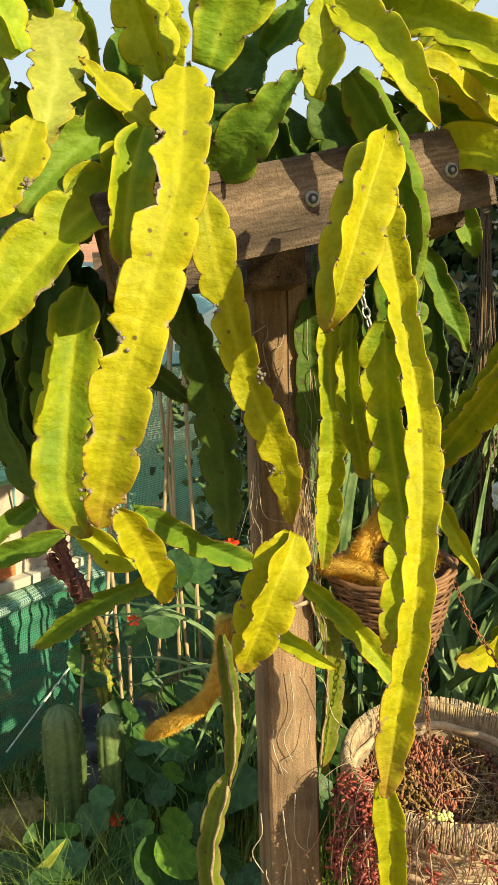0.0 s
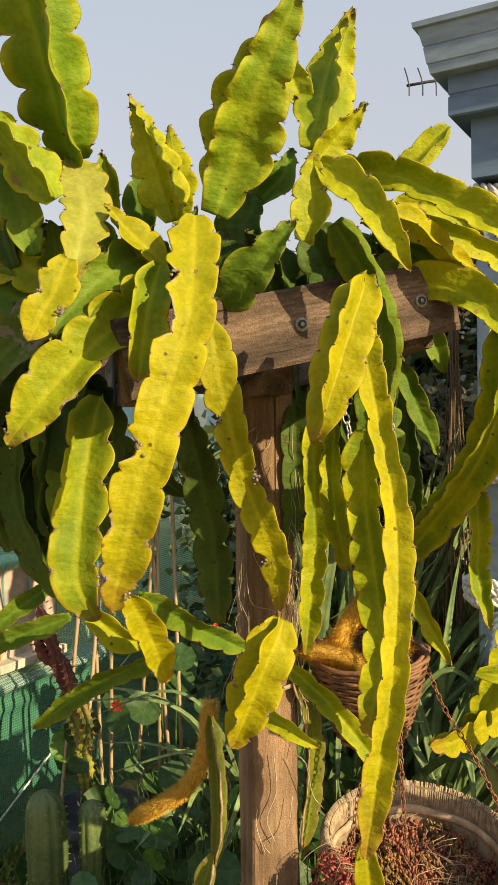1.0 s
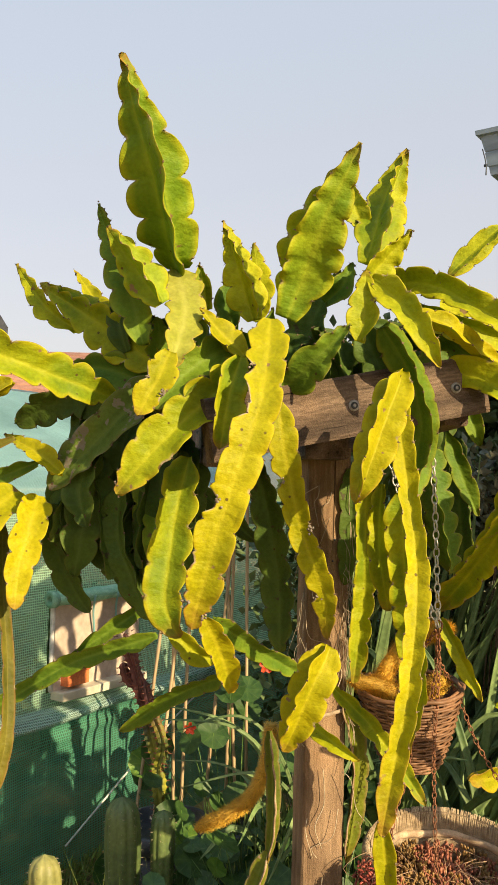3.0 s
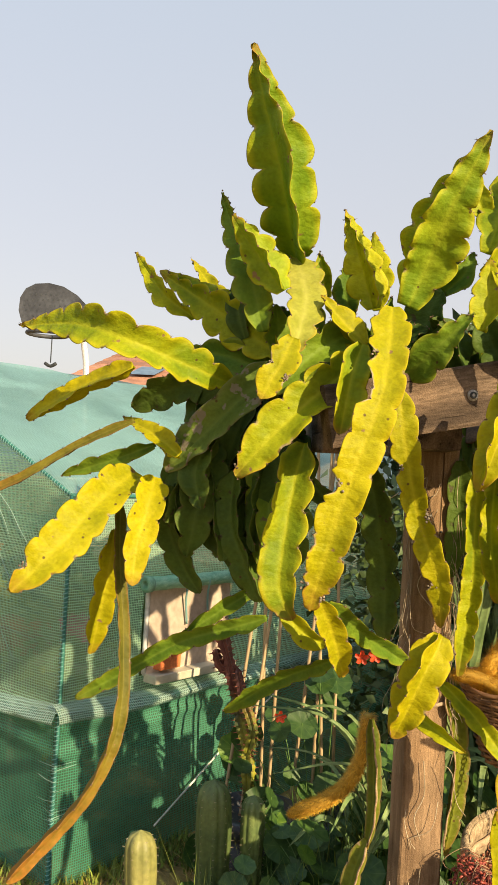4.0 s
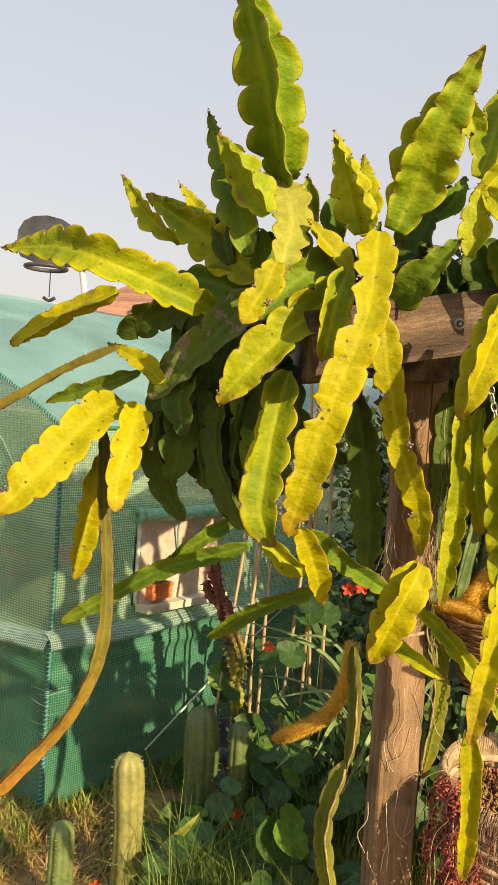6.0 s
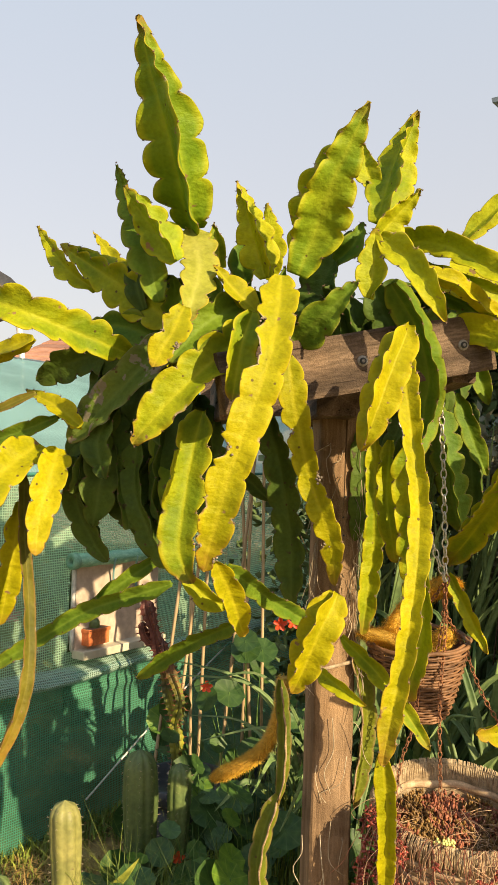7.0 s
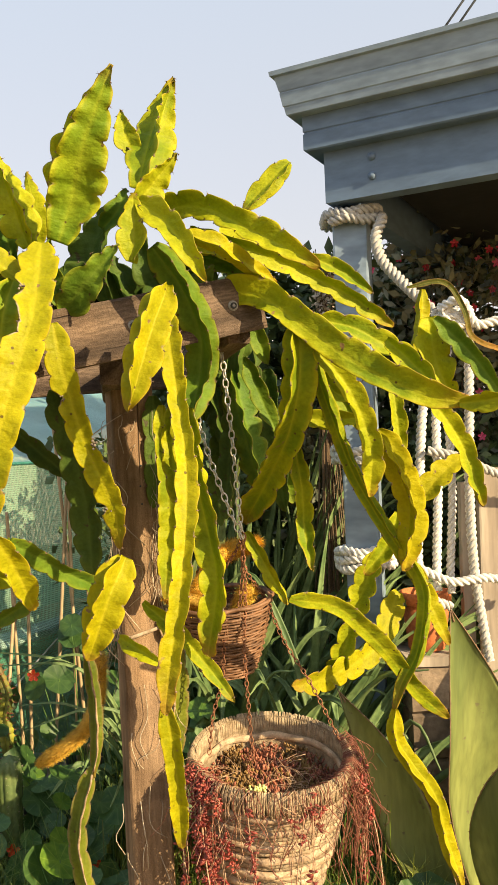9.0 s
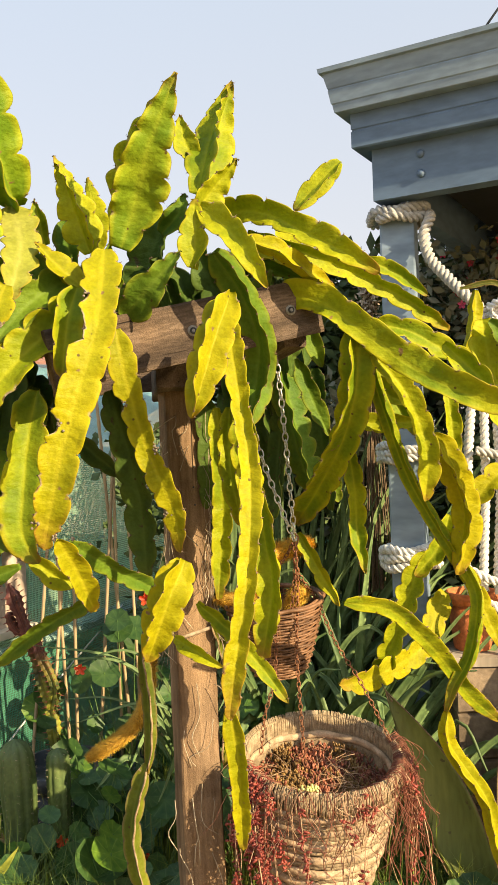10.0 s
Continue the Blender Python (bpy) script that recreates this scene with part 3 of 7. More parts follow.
def crumple(u, length):
    """The creased pale band where upper cloth and skirt are joined."""
    verts, faces, uv = [], [], []
    nu, nv = 150, 12
    out = ACROSS * -1 if abs(u.dot(ACROSS)) < 0.5 else ALONG * -1
    for j in range(nv + 1):
        for i in range(nu + 1):
            d, b = length * i / nu - 0.028, j / nv
            wave = noise.noise(Vector((d * 2.2, 3, length)))
            q = Vector((d * 5, b * 2.6 + wave * 1.5, 1.7))
            p = CORNER + u * d + Vector((0, 0, 0.50 + 0.02 * wave - 0.035 * d * (length < 2.5) + 0.055 * b))
            verts.append(p + out * (0.006 + fold_at(p) + (0.022 + 0.020 * abs(noise.noise(q)) + 0.006 * noise.noise(q * 2.7)) * math.sin(math.pi * b)))
            uv.append((d, b * 0.075))
    for j in range(nv):
        for i in range(nu):
            q = j * (nu + 1) + i
            faces.append((q, q + 1, q + nu + 2, q + nu + 1))
    return verts, faces, uv


cloth_part("creased_band", crumple(ACROSS, 2.2), NETW, tent, "creased whitish plastic band")
cloth_part("creased_band", crumple(ALONG, 2.6), NETW, tent, "creased whitish plastic band")
for k in range(9):
    z, a, b = rng.uniform(0.20, 0.50), rng.choice((0.02, 0.04, 0.08)), rng.choice((0.02, 0.05, 0.12))
    lift = rng.uniform(-0.006, 0.010)
    base = CORNER + Vector((0, 0, z)) - ALONG * 0.010 - ACROSS * 0.010
    line = [base + ACROSS * (a * w) + Vector((0, 0, lift * w * w + 0.006 * noise.noise(Vector((w * 3, k, 0))))) for w in (1.0, 0.7, 0.4, 0.15)]
    line += [base] + [base + ALONG * (b * w) + Vector((0, 0, -lift * 0.5 * w)) for w in (0.2, 0.6, 1.0)]
    piece("crease", tube(line, rng.uniform(0.0008, 0.0020), 5, 0.01, lambda u: 0.25 + 0.75 * math.sin(math.pi * u), flat=0.4), NETW, tent, "whitish cloth crease")
# pale creases that run down the gable from the rake
for a0, z0, a1, z1 in ((0.62, 1.38, 0.12, 0.98), (0.46, 1.22, 0.30, 1.05), (0.88, 1.24, 0.62, 0.98), (0.36, 1.00, 0.20, 0.86), (0.74, 0.92, 0.58, 0.80), (1.02, 0.80, 0.10, 0.74), (0.30, 0.74, 0.22, 0.66)):
    p0, p1 = CORNER + ACROSS * a0 + Vector((0, 0, z0)), CORNER + ACROSS * a1 + Vector((0, 0, z1))
    line = [p0.lerp(p1, k / 8) for k in range(9)]
    line = [p + ALONG * (0.03 * noise.noise(p * 1.7) + 0.012 * noise.noise(p * 5) - fold_at(p) - 0.003) + Vector((0, 0, 0.012 * noise.noise(p * 9))) for p in line]
    piece("crease", tube(line, 0.0019, 5, 0.02, lambda u: 0.3 + 0.7 * math.sin(math.pi * u), flat=0.5), NETW, tent, "whitish cloth crease")
slope = ACROSS * HALF + Vector((0, 0, RIDGE - EAVE))
cloth_part("roof", sheet(CORNER + Vector((0, 0, EAVE)), ALONG * LONG, slope, 60, 20, 0.014), NETT, tent, "pale teal cloth roof")
cloth_part("far_wall", sheet(CORNER + ALONG * LONG, ACROSS * 2 * HALF, Vector((0, 0, EAVE)), 20, 8, 0.02), NETD, tent)
edge = CORNER + Vector((0, 0, EAVE))
piece("seam", join(tube([CORNER, CORNER + Vector((0.004, 0, 0.6)), edge], 0.006, 6, 0.05), tube([edge, edge + slope * 0.5, edge + slope], 0.006, 6, 0.05), tube([edge, edge + ALONG * LONG], 0.007, 6, 0.1)), surface("green_piping", (0.02, 0.14, 0.11), (0.05, 0.23, 0.19), 60, 0.6), tent, "green stitched piping")
coil_pts = [[CORNER, edge], [edge, edge + slope]]
for a, b in coil_pts:
    d = (b - a).normalized()
    side = d.cross(ALONG + ACROSS).normalized()
    up = d.cross(side)
    n = int((b - a).length / 0.014)
    turns = [a + d * (0.014 * i / 6) + (side * math.cos(i * math.pi / 3) + up * math.sin(i * math.pi / 3)) * 0.0075 for i in range(n * 6)]
    piece("stitching", tube(turns, 0.0016, 4, 0.0045), NETT, tent, "teal overlock stitching")
W0 = CORNER + ALONG * (LONG * WIN[0]) + Vector((0, 0, EAVE * WIN[2]))
WU, WV = ALONG * (LONG * (WIN[1] - WIN[0])), Vector((0, 0, EAVE * (WIN[3] - WIN[2])))
NRM = ACROSS * -1
piece("window_frame", join(*[tube([a, a.lerp(b, 0.5), b], 0.009, 8, 0.05) for a, b in ((W0, W0 + WU), (W0, W0 + WV), (W0 + WU, W0 + WU + WV))]), WHITE, tent, "white plastic window edging")
ROLL = surface("green_rolled_cloth", (0.16, 0.40, 0.26), (0.34, 0.60, 0.44), 30, 0.6, 0.4, stretch=(1, 1, 3))
piece("rolled_flap", join(tube([W0 + WV - WU * 0.04 + NRM * 0.02, W0 + WV + WU * 0.5 + NRM * 0.025, W0 + WV + WU * 1.04 + NRM * 0.02], 0.024, 12, 0.03, wobble=0.2)), ROLL, tent, "rolled-up pale green window flap")
for k in (-0.06, 1.06):
    e = part("roll_end", lathe(((0.010, -0.012), (0.012, 0.012), (0.022, 0.014), (0.028, 0.008), (0.028, -0.012), (0.010, -0.012)), 20), ROLL)
    under(e, tent)
    e.matrix_basis = look(W0 + WV + WU * k + NRM * 0.02, W0 + WV + WU * (k + (1 if k > 0 else -1) * -1) + NRM * 0.02)
    tagged(e, "pale green hollow pipe end")
for k in (0.35, 0.62):
    piece("tie", tube([W0 + WV + WU * k + NRM * 0.05, W0 + WV * 0.8 + WU * (k + 0.03) + NRM * 0.03, W0 + WV * 0.5 + WU * (k + 0.08) + NRM * 0.02], 0.004, 5, 0.02), NETT, tent)
cloth_part("window_panel", sheet(W0 - ACROSS * 0.012, WU, WV, 8, 8, 0.002), PANEL, tent, "beige window panel")
cloth_part("roof", sheet(CORNER + ACROSS * 2 * HALF + Vector((0, 0, EAVE)), ALONG * LONG, ACROSS * -HALF + Vector((0, 0, RIDGE - EAVE)), 30, 10, 0.014), NETT, tent, "pale teal cloth roof")
cloth_part("side_wall", sheet(CORNER + ACROSS * 2 * HALF + Vector((0, 0, -0.02)), ALONG * LONG, Vector((0, 0, EAVE)), 30, 10, 0.014), NETD, tent)


# ---- veranda with its painted post ----
EDGE = Vector((0.85, -0.526, 0)).normalized()
INNER = Vector((0.526, 0.85, 0)).normalized()
ver = thing("veranda", (0.72, 2.12, 0), "blue-grey painted timber veranda roof on a square post", "veranda")


def strip(profile, a, length, material, name, label=""):
    """A moulding: profile of (outward, up) pairs swept along the roof's edge and round its corner."""
    path = [(a + INNER * length, INNER * -1, EDGE * -1), (a, None, None), (a + EDGE * length, EDGE, INNER * -1)]
    verts, faces = [], []
    for j, (p, t, o) in enumerate(path):
        for x, z in profile:
            q = p + (o * x if o is not None else (EDGE * -1 - INNER) * x) + Vector((0, 0, z))
            verts.append(q)
    m = len(profile)
    for j in range(2):
        for k in range(m):
            p, r = j * m + k, j * m + (k + 1) % m
            faces.append((p, r, r + m, p + m))
    faces.append(tuple(range(m)))
    faces.append(tuple(2 * m + k for k in range(m))[::-1])
    me = mesh_of(name, verts, faces, material, False)
    return piece(name, me, material, ver, label)


CN = Vector((0.625, 2.09, 0))
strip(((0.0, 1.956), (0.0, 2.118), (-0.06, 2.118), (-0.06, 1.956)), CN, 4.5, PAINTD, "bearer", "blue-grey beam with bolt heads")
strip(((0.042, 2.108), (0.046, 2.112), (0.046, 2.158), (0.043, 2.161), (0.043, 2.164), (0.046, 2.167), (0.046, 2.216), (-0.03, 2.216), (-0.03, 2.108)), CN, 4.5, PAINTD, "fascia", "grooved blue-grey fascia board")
strip(((0.078, 2.212), (0.082, 2.214), (0.086, 2.236), (0.089, 2.239), (0.095, 2.276), (0.0935, 2.279), (0.096, 2.282), (0.106, 2.322), (0.116, 2.325), (0.118, 2.338), (0.0, 2.338), (0.0, 2.212)), CN, 4.5, GUTTER, "gutter", "moulded blue-grey gutter")
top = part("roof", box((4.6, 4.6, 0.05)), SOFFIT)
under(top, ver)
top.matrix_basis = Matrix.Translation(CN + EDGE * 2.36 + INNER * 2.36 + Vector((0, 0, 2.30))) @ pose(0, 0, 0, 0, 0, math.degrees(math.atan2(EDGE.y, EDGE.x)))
# ceiling coloured near black to give the shade under the roof
ceil = part("ceiling", box((4.4, 4.4, 0.02)), surface("shade_black_ceiling", (0.008, 0.009, 0.012), (0.016, 0.018, 0.022), 8, 0.7))
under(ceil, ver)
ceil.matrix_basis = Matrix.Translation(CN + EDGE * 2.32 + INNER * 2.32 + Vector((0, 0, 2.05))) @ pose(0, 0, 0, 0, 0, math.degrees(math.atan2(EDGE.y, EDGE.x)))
pst = part("post", box((0.105, 0.105, 1.98), Matrix(), 0.006), PAINT)
under(pst, ver)
pst.matrix_basis = Matrix.Translation((0.715, 2.16, 0.96)) @ pose(0, 0, 0, 0, 0, math.degrees(math.atan2(EDGE.y, EDGE.x)) + 12)
for dz in (2.080, 2.022):
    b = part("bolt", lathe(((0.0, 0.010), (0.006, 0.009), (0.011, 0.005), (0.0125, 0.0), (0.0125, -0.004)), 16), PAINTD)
    under(b, ver)
    b.matrix_basis = look(CN + EDGE * 0.15 - INNER * 0.001 + Vector((0, 0, dz - 0.01)), CN + EDGE * 0.15 + INNER + Vector((0, 0, dz - 0.01)))
# wall that closes the veranda, its dark colour holding the shade in there
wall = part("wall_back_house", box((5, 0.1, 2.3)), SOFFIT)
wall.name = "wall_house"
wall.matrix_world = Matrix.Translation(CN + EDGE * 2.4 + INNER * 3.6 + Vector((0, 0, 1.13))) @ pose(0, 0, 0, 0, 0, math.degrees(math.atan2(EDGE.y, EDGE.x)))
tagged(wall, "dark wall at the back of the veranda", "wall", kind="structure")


# ---- the dragon fruit cactus ----
plant = thing("dragon_fruit_cactus", (0.05, 1.45, 0.0), "sun-yellowed dragon fruit cactus draped over a wooden cross frame", "cactus")
SPREAD = {"yellow": 60, "lime": 50, "olive": 52, "green": 54, "pale": 60}
WING = ((0.20, 0.92), (0.30, 0.68), (0.44, 0.48), (0.62, 0.37), (0.84, 0.30), (0.96, 0.22))


def stem(kind, points, radius, turn=0, pitch=None, twist=0, thin=0, bites=(), lobes=None, spread=None, wings=None):
    """One three-winged stem, from its joint to its tip, with scalloped margins and areoles in the notches.
    wings: (angle, width) of each wing; 0 points forward, 90 to the right or up. bites: (share of length, side, depth, reach)."""
    line, length = glide(points, 0.0042)
    m = len(line)
    seed = rng.random() * 100
    verts, faces, rim, along, scar = [], [], [], [], []
    core = min(0.0085, radius * 0.21) if not thin else radius * 0.34
    if wings:
        wings = sorted(((a % 360, w) for a, w in wings))
        pitch = pitch or 0.05
    else:
        spread = spread or SPREAD.get(kind, 62)
        pitch = 1.3 * (pitch or 0.046) * (0.75 + 0.25 * radius / 0.04)
        if not thin:
            radius = radius * 1.03 / math.sin(radians(spread))
        wings = ((spread, 1.0), (180, 1.0), (360 - spread, 1.0))
    right = max(range(3), key=lambda k: math.sin(radians(wings[k][0])))
    left_wing = min(range(3), key=lambda k: math.sin(radians(wings[k][0])))
    front_wing = max(range(3), key=lambda k: math.cos(radians(wings[k][0] + turn)))
    per = 3 * (2 * len(WING) + 2)
    spikes, crest, scabs = [], [], []
    phase = [rng.random() for k in range(3)]
    wave = [rng.uniform(0, 6) for k in range(3)]
    last = [0, 0, 0]
    deep_notch = lobes if lobes is not None else (0.1 if thin else min(0.42, 0.14 + radius * 6.2))
    frames = frames_along(line)
    rising = line[-1].z > line[0].z + 0.02
    taper, power = (min(0.18, length * 0.58), 0.80) if rising else (min(0.08, length * 0.4), 0.5)
    if thin:
        taper, power = 0.022, 0.5
    mean = sum((fr[2] for fr in frames), Vector())
    sign = 1 if (mean.x if abs(mean.x) > abs(mean.z) else mean.z) > 0 else -1
    for i, (c, (t, f, s)) in enumerate(zip(line, frames)):
        s = s * sign
        u = i / (m - 1)
        d = u * length
        left = length - d
        tail = min(1, max(0.0, left / taper)) ** power
        env = min(1, 0.35 + 0.65 * math.sin(min(1, d / (0.11 if rising and length > 0.2 else 0.045)) * math.pi / 2)) * (0.02 + 0.98 * tail)
        env *= 1 + 0.10 * noise.noise(Vector((d * 9, seed, 0)))
        rings = []
        for k in range(3):
            a = radians(wings[k][0] + turn + twist * u + 10 * noise.noise(Vector((d * 5, seed, k * 3.0))))
            out = f * math.cos(a) + s * math.sin(a)
            nrm = t.cross(out) * sign
            v = d / pitch + phase[k] + (1.4 * u ** 4 if rising else 0) + 0.38 * noise.noise(Vector((d * 9, seed + 7, k * 5.0)))
            bulge = noise.noise(Vector((int(v) * 2.3, seed + 3, k * 7.0)))
            arc = abs(2 * (v % 1.0) ** 0.86 - 1)
            lobe = deep_notch * (1 + 0.9 * bulge) * (1 - math.sqrt(max(0.0, 1 - arc ** 2.3)))
            r = radius * wings[k][1] * env * (1.03 + 0.10 * bulge - lobe * min(1, 0.4 + left / 0.05))
            torn = 0.0
            for at, side, deep, *reach in bites:
                if k == (right if side == 1 else left_wing):
                    near = max(0, 1 - abs(d - at * length + 0.004 * noise.noise(Vector((d * 90, seed, 2)))) / (reach[0] if reach else 0.014))
                    r *= 1 - deep * near ** 0.55 * (1 + 0.35 * noise.noise(Vector((d * 190, seed, 9))))
                    torn = max(torn, min(1, near * 3))
                    if abs(d - at * length) < 0.0022 and deep > 0.25:
                        scabs.append(c + out * r)
            cc = core * (0.35 + 0.65 * env) * min(1, 0.12 + left / 0.02)
            bow = radius * (0.12 * math.sin(d * 24 + wave[k]) + 0.08 * math.sin(2 * math.pi * v + wave[k]) + (0.14 if rising else 0.18) * noise.noise(Vector((d * 17, seed, k * 4.0))))
            if kind == "corky":
                bow *= 0.3
            if int(v) != last[k] and i > 3:
                spikes.append((c + out * r + nrm * bow, out, t, nrm))
            last[k] = int(v)
            if kind == "corky" and k == front_wing:
                crest.append(c + out * r + nrm * bow)
            ring = []
            for q, th in WING:
                rr = max(q * r, cc * q * 2.2)
                w = cc * th * (0.50 + 0.12 * math.sin(math.pi * (v % 1.0)))
                ring.append((out * rr + nrm * (w + bow * q * q), q))
            tip_v = (out * max(r, cc * 1.05) + nrm * bow, 1.0)
            back = [(out * max(q * r, cc * q * 2.2) + nrm * (-cc * th * 0.55 + bow * q * q), q) for q, th in WING]
            notch = v % 1.0
            if min(notch, 1 - notch) < 0.07 and noise.noise(Vector((int(v + 0.5) * 3.7, seed, k))) > -0.1:
                torn = max(torn, 0.75)
            rings.append((back + [tip_v] + ring[::-1], torn))
        for k in range(3):
            ring, torn = rings[k]
            valley = (ring[-1][0] + rings[(k + 1) % 3][0][0][0]) * 0.36
            for pv, q in ring + [(valley, 0.0)]:
                verts.append(c + pv)
                rim.append(q)
                along.append(u)
                scar.append(torn if q > 0.9 else 0.0)
    for i in range(m - 1):
        for k in range(per):
            a, b = i * per + k, i * per + (k + 1) % per
            faces.append((a, b, b + per, a + per) if sign > 0 else (a, a + per, b + per, b))
    faces.append(tuple(range(per))[::-1])
    faces.append(tuple((m - 1) * per + k for k in range(per)))
    me = mesh_of("stem", verts, faces, FLESH[kind])
    for nm, vals in (("rim", rim), ("along", along), ("scar", scar)):
        me.attributes.new(nm, "FLOAT", "POINT").data.foreach_set("value", vals)
    ob = under(new("stem", me), plant)
    tagged(ob, STEM_LABEL[kind])
    for p in scabs:
        lump, size = [], rng.uniform(0.0035, 0.0065)
        for j in range(7):
            q = p + Vector((rng.gauss(0, 0.5), rng.gauss(0, 0.35) - 0.3, rng.gauss(0, 0.6))) * size
            lump.append(bean(q, Vector((rng.gauss(0, 1), rng.gauss(0, 1), rng.gauss(0, 1))), size * 0.4, size * 0.9))
        under(part("scab", join(*lump), SCAB, None, "rough brown and grey scab"), ob)
    if crest:
        under(part("corky_edge", tube(crest[3:-3:3], 0.0019, 6, 0.008, wobble=1.2), CORK, None, "pale brown corky edge"), ob)
    sv, sf = [], []
    for p, out, t, nrm in spikes:
        o = len(sv)
        e = 0.0022
        sv += [p - out * 0.002 + t * e, p - out * 0.002 - t * e, p + nrm * e, p - nrm * e, p + out * 0.0018]
        sf += [(o, o + 2, o + 4), (o + 2, o + 1, o + 4), (o + 1, o + 3, o + 4), (o + 3, o, o + 4)]
        for j in range(3):
            w = (out + t * rng.uniform(-0.9, 0.9) + nrm * rng.uniform(-0.9, 0.9)).normalized() * rng.uniform(0.003, 0.006)
            o = len(sv)
            sv += [p + t * 0.0005, p - t * 0.0005, p + nrm * 0.0006, p + w]
            sf += [(o, o + 1, o + 3), (o + 1, o + 2, o + 3), (o + 2, o, o + 3)]
    if sv:
        tagged(under(part("areole_cover", (sv, sf), CORE, None, "tiny brown spine tufts"), ob), kind="stuff")
    return ob


STEM_LABEL = {
    "yellow": "sunburnt yellow stem with corky edges",
    "olive": "yellow-green three-winged stem",
    "lime": "yellow-green three-winged stem",
    "green": "mid-green three-winged stem",
    "dark": "dark green stem with shade in its colour",
    "pale": "pale waxy stem",
    "whip": "slender whip-like stem, orange towards its tip",
    "scar": "grey scarred old stem",
    "corky": "green stem with a pale corky ridge",
}
stem("olive", [(-0.233, 1.100, 1.700), (-0.236, 1.050, 1.729), (-0.243, 1.000, 1.775), (-0.255, 0.960, 1.833), (-0.284, 0.920, 1.931), (-0.296, 0.900, 1.996)], 0.064, wings=((20, 1.00), (112, 0.95), (-95, 0.88)), pitch=0.078, lobes=0.46)
stem("pale", [(-0.235, 1.090, 1.697), (-0.208, 1.030, 1.626), (-0.207, 0.980, 1.558), (-0.218, 0.950, 1.501)], 0.036, wings=((85, 1.00), (190, 0.70), (-62, 0.90)), pitch=0.042, lobes=0.39)
stem("yellow", [(-0.213, 0.930, 1.529), (-0.230, 0.910, 1.479), (-0.254, 0.890, 1.424)], 0.031, wings=((72, 1.00), (185, 0.80), (-72, 1.00)), pitch=0.04, lobes=0.36, bites=((0.45, 3, 0.45), (0.62, 1, 0.35)))
stem("lime", [(-0.103, 1.000, 1.508), (-0.170, 0.990, 1.448), (-0.221, 0.970, 1.394), (-0.265, 0.960, 1.343), (-0.300, 0.960, 1.302)], 0.042, wings=((52, 1.00), (185, 0.70), (-62, 1.05)), pitch=0.05, lobes=0.30, bites=((0.95, 3, 0.4), (0.7, 1, 0.25)))
stem("green", [(-0.129, 1.030, 1.554), (-0.189, 1.000, 1.509), (-0.245, 0.970, 1.442)], 0.0295, -3)
stem("green", [(-0.280, 1.050, 1.557), (-0.307, 1.050, 1.654), (-0.353, 1.060, 1.760), (-0.372, 1.060, 1.806)], 0.0324, -10)
stem("olive", [(-0.242, 1.000, 1.620), (-0.282, 1.000, 1.675), (-0.334, 0.980, 1.742)], 0.042, wings=((25, 1.00), (112, 0.95), (-92, 0.90)), pitch=0.05)
stem("lime", [(-0.256, 1.100, 1.525), (-0.382, 1.150, 1.610), (-0.516, 1.200, 1.695)], 0.049, wings=((38, 1.00), (105, 1.05), (-82, 0.95)), pitch=0.052)
stem("lime", [(-0.443, 1.220, 1.607), (-0.517, 1.250, 1.661), (-0.588, 1.270, 1.749)], 0.0235, -19)
stem("yellow", [(-0.360, 1.200, 1.573), (-0.414, 1.250, 1.663), (-0.476, 1.290, 1.745)], 0.0235, 33)
stem("lime", [(-0.348, 1.140, 1.471), (-0.421, 1.070, 1.495), (-0.508, 1.000, 1.525), (-0.613, 1.030, 1.555), (-0.755, 1.100, 1.561)], 0.043, wings=((66, 1.00), (190, 0.60), (-48, 0.90)), pitch=0.055, lobes=0.33)
stem("yellow", [(-0.533, 1.120, 1.496), (-0.635, 1.150, 1.458), (-0.764, 1.180, 1.388)], 0.0212, 34, spread=68)
stem("whip", [(-0.525, 1.120, 1.393), (-0.628, 1.120, 1.342), (-0.749, 1.120, 1.269), (-0.872, 1.120, 1.215)], 0.0105, 20, thin=1)
stem("yellow", [(-0.430, 1.100, 1.331), (-0.485, 1.120, 1.367), (-0.558, 1.160, 1.401)], 0.0219, 31)
stem("green", [(-0.491, 1.150, 1.350), (-0.584, 1.170, 1.315), (-0.690, 1.200, 1.282)], 0.0157, -1)
stem("yellow", [(-0.523, 1.140, 1.296), (-0.556, 1.060, 1.246), (-0.598, 0.980, 1.170), (-0.664, 0.930, 1.085)], 0.043, wings=((72, 1.00), (185, 0.70), (-62, 1.00)), pitch=0.05, lobes=0.33, bites=((0.86, 3, 0.45),))
stem("yellow", [(-0.481, 1.130, 1.288), (-0.478, 1.080, 1.241), (-0.486, 1.050, 1.170), (-0.483, 1.030, 1.098)], 0.033, wings=((90, 1.00), (205, 0.80), (-30, 1.00)), pitch=0.045, lobes=0.33)
stem("yellow", [(-0.551, 1.120, 1.187), (-0.568, 1.140, 1.076), (-0.599, 1.170, 0.940)], 0.0231, 34)
stem("whip", [(-0.544, 1.120, 1.241), (-0.529, 1.090, 1.138), (-0.500, 1.050, 0.989), (-0.493, 1.020, 0.852), (-0.541, 1.000, 0.728), (-0.655, 0.970, 0.588)], 0.0138, 165, thin=1)
stem("scar", [(-0.256, 1.100, 1.503), (-0.329, 1.100, 1.430), (-0.394, 1.120, 1.367), (-0.463, 1.130, 1.302)], 0.04, wings=((75, 1.00), (190, 0.80), (-48, 1.00)), pitch=0.06, lobes=0.15)
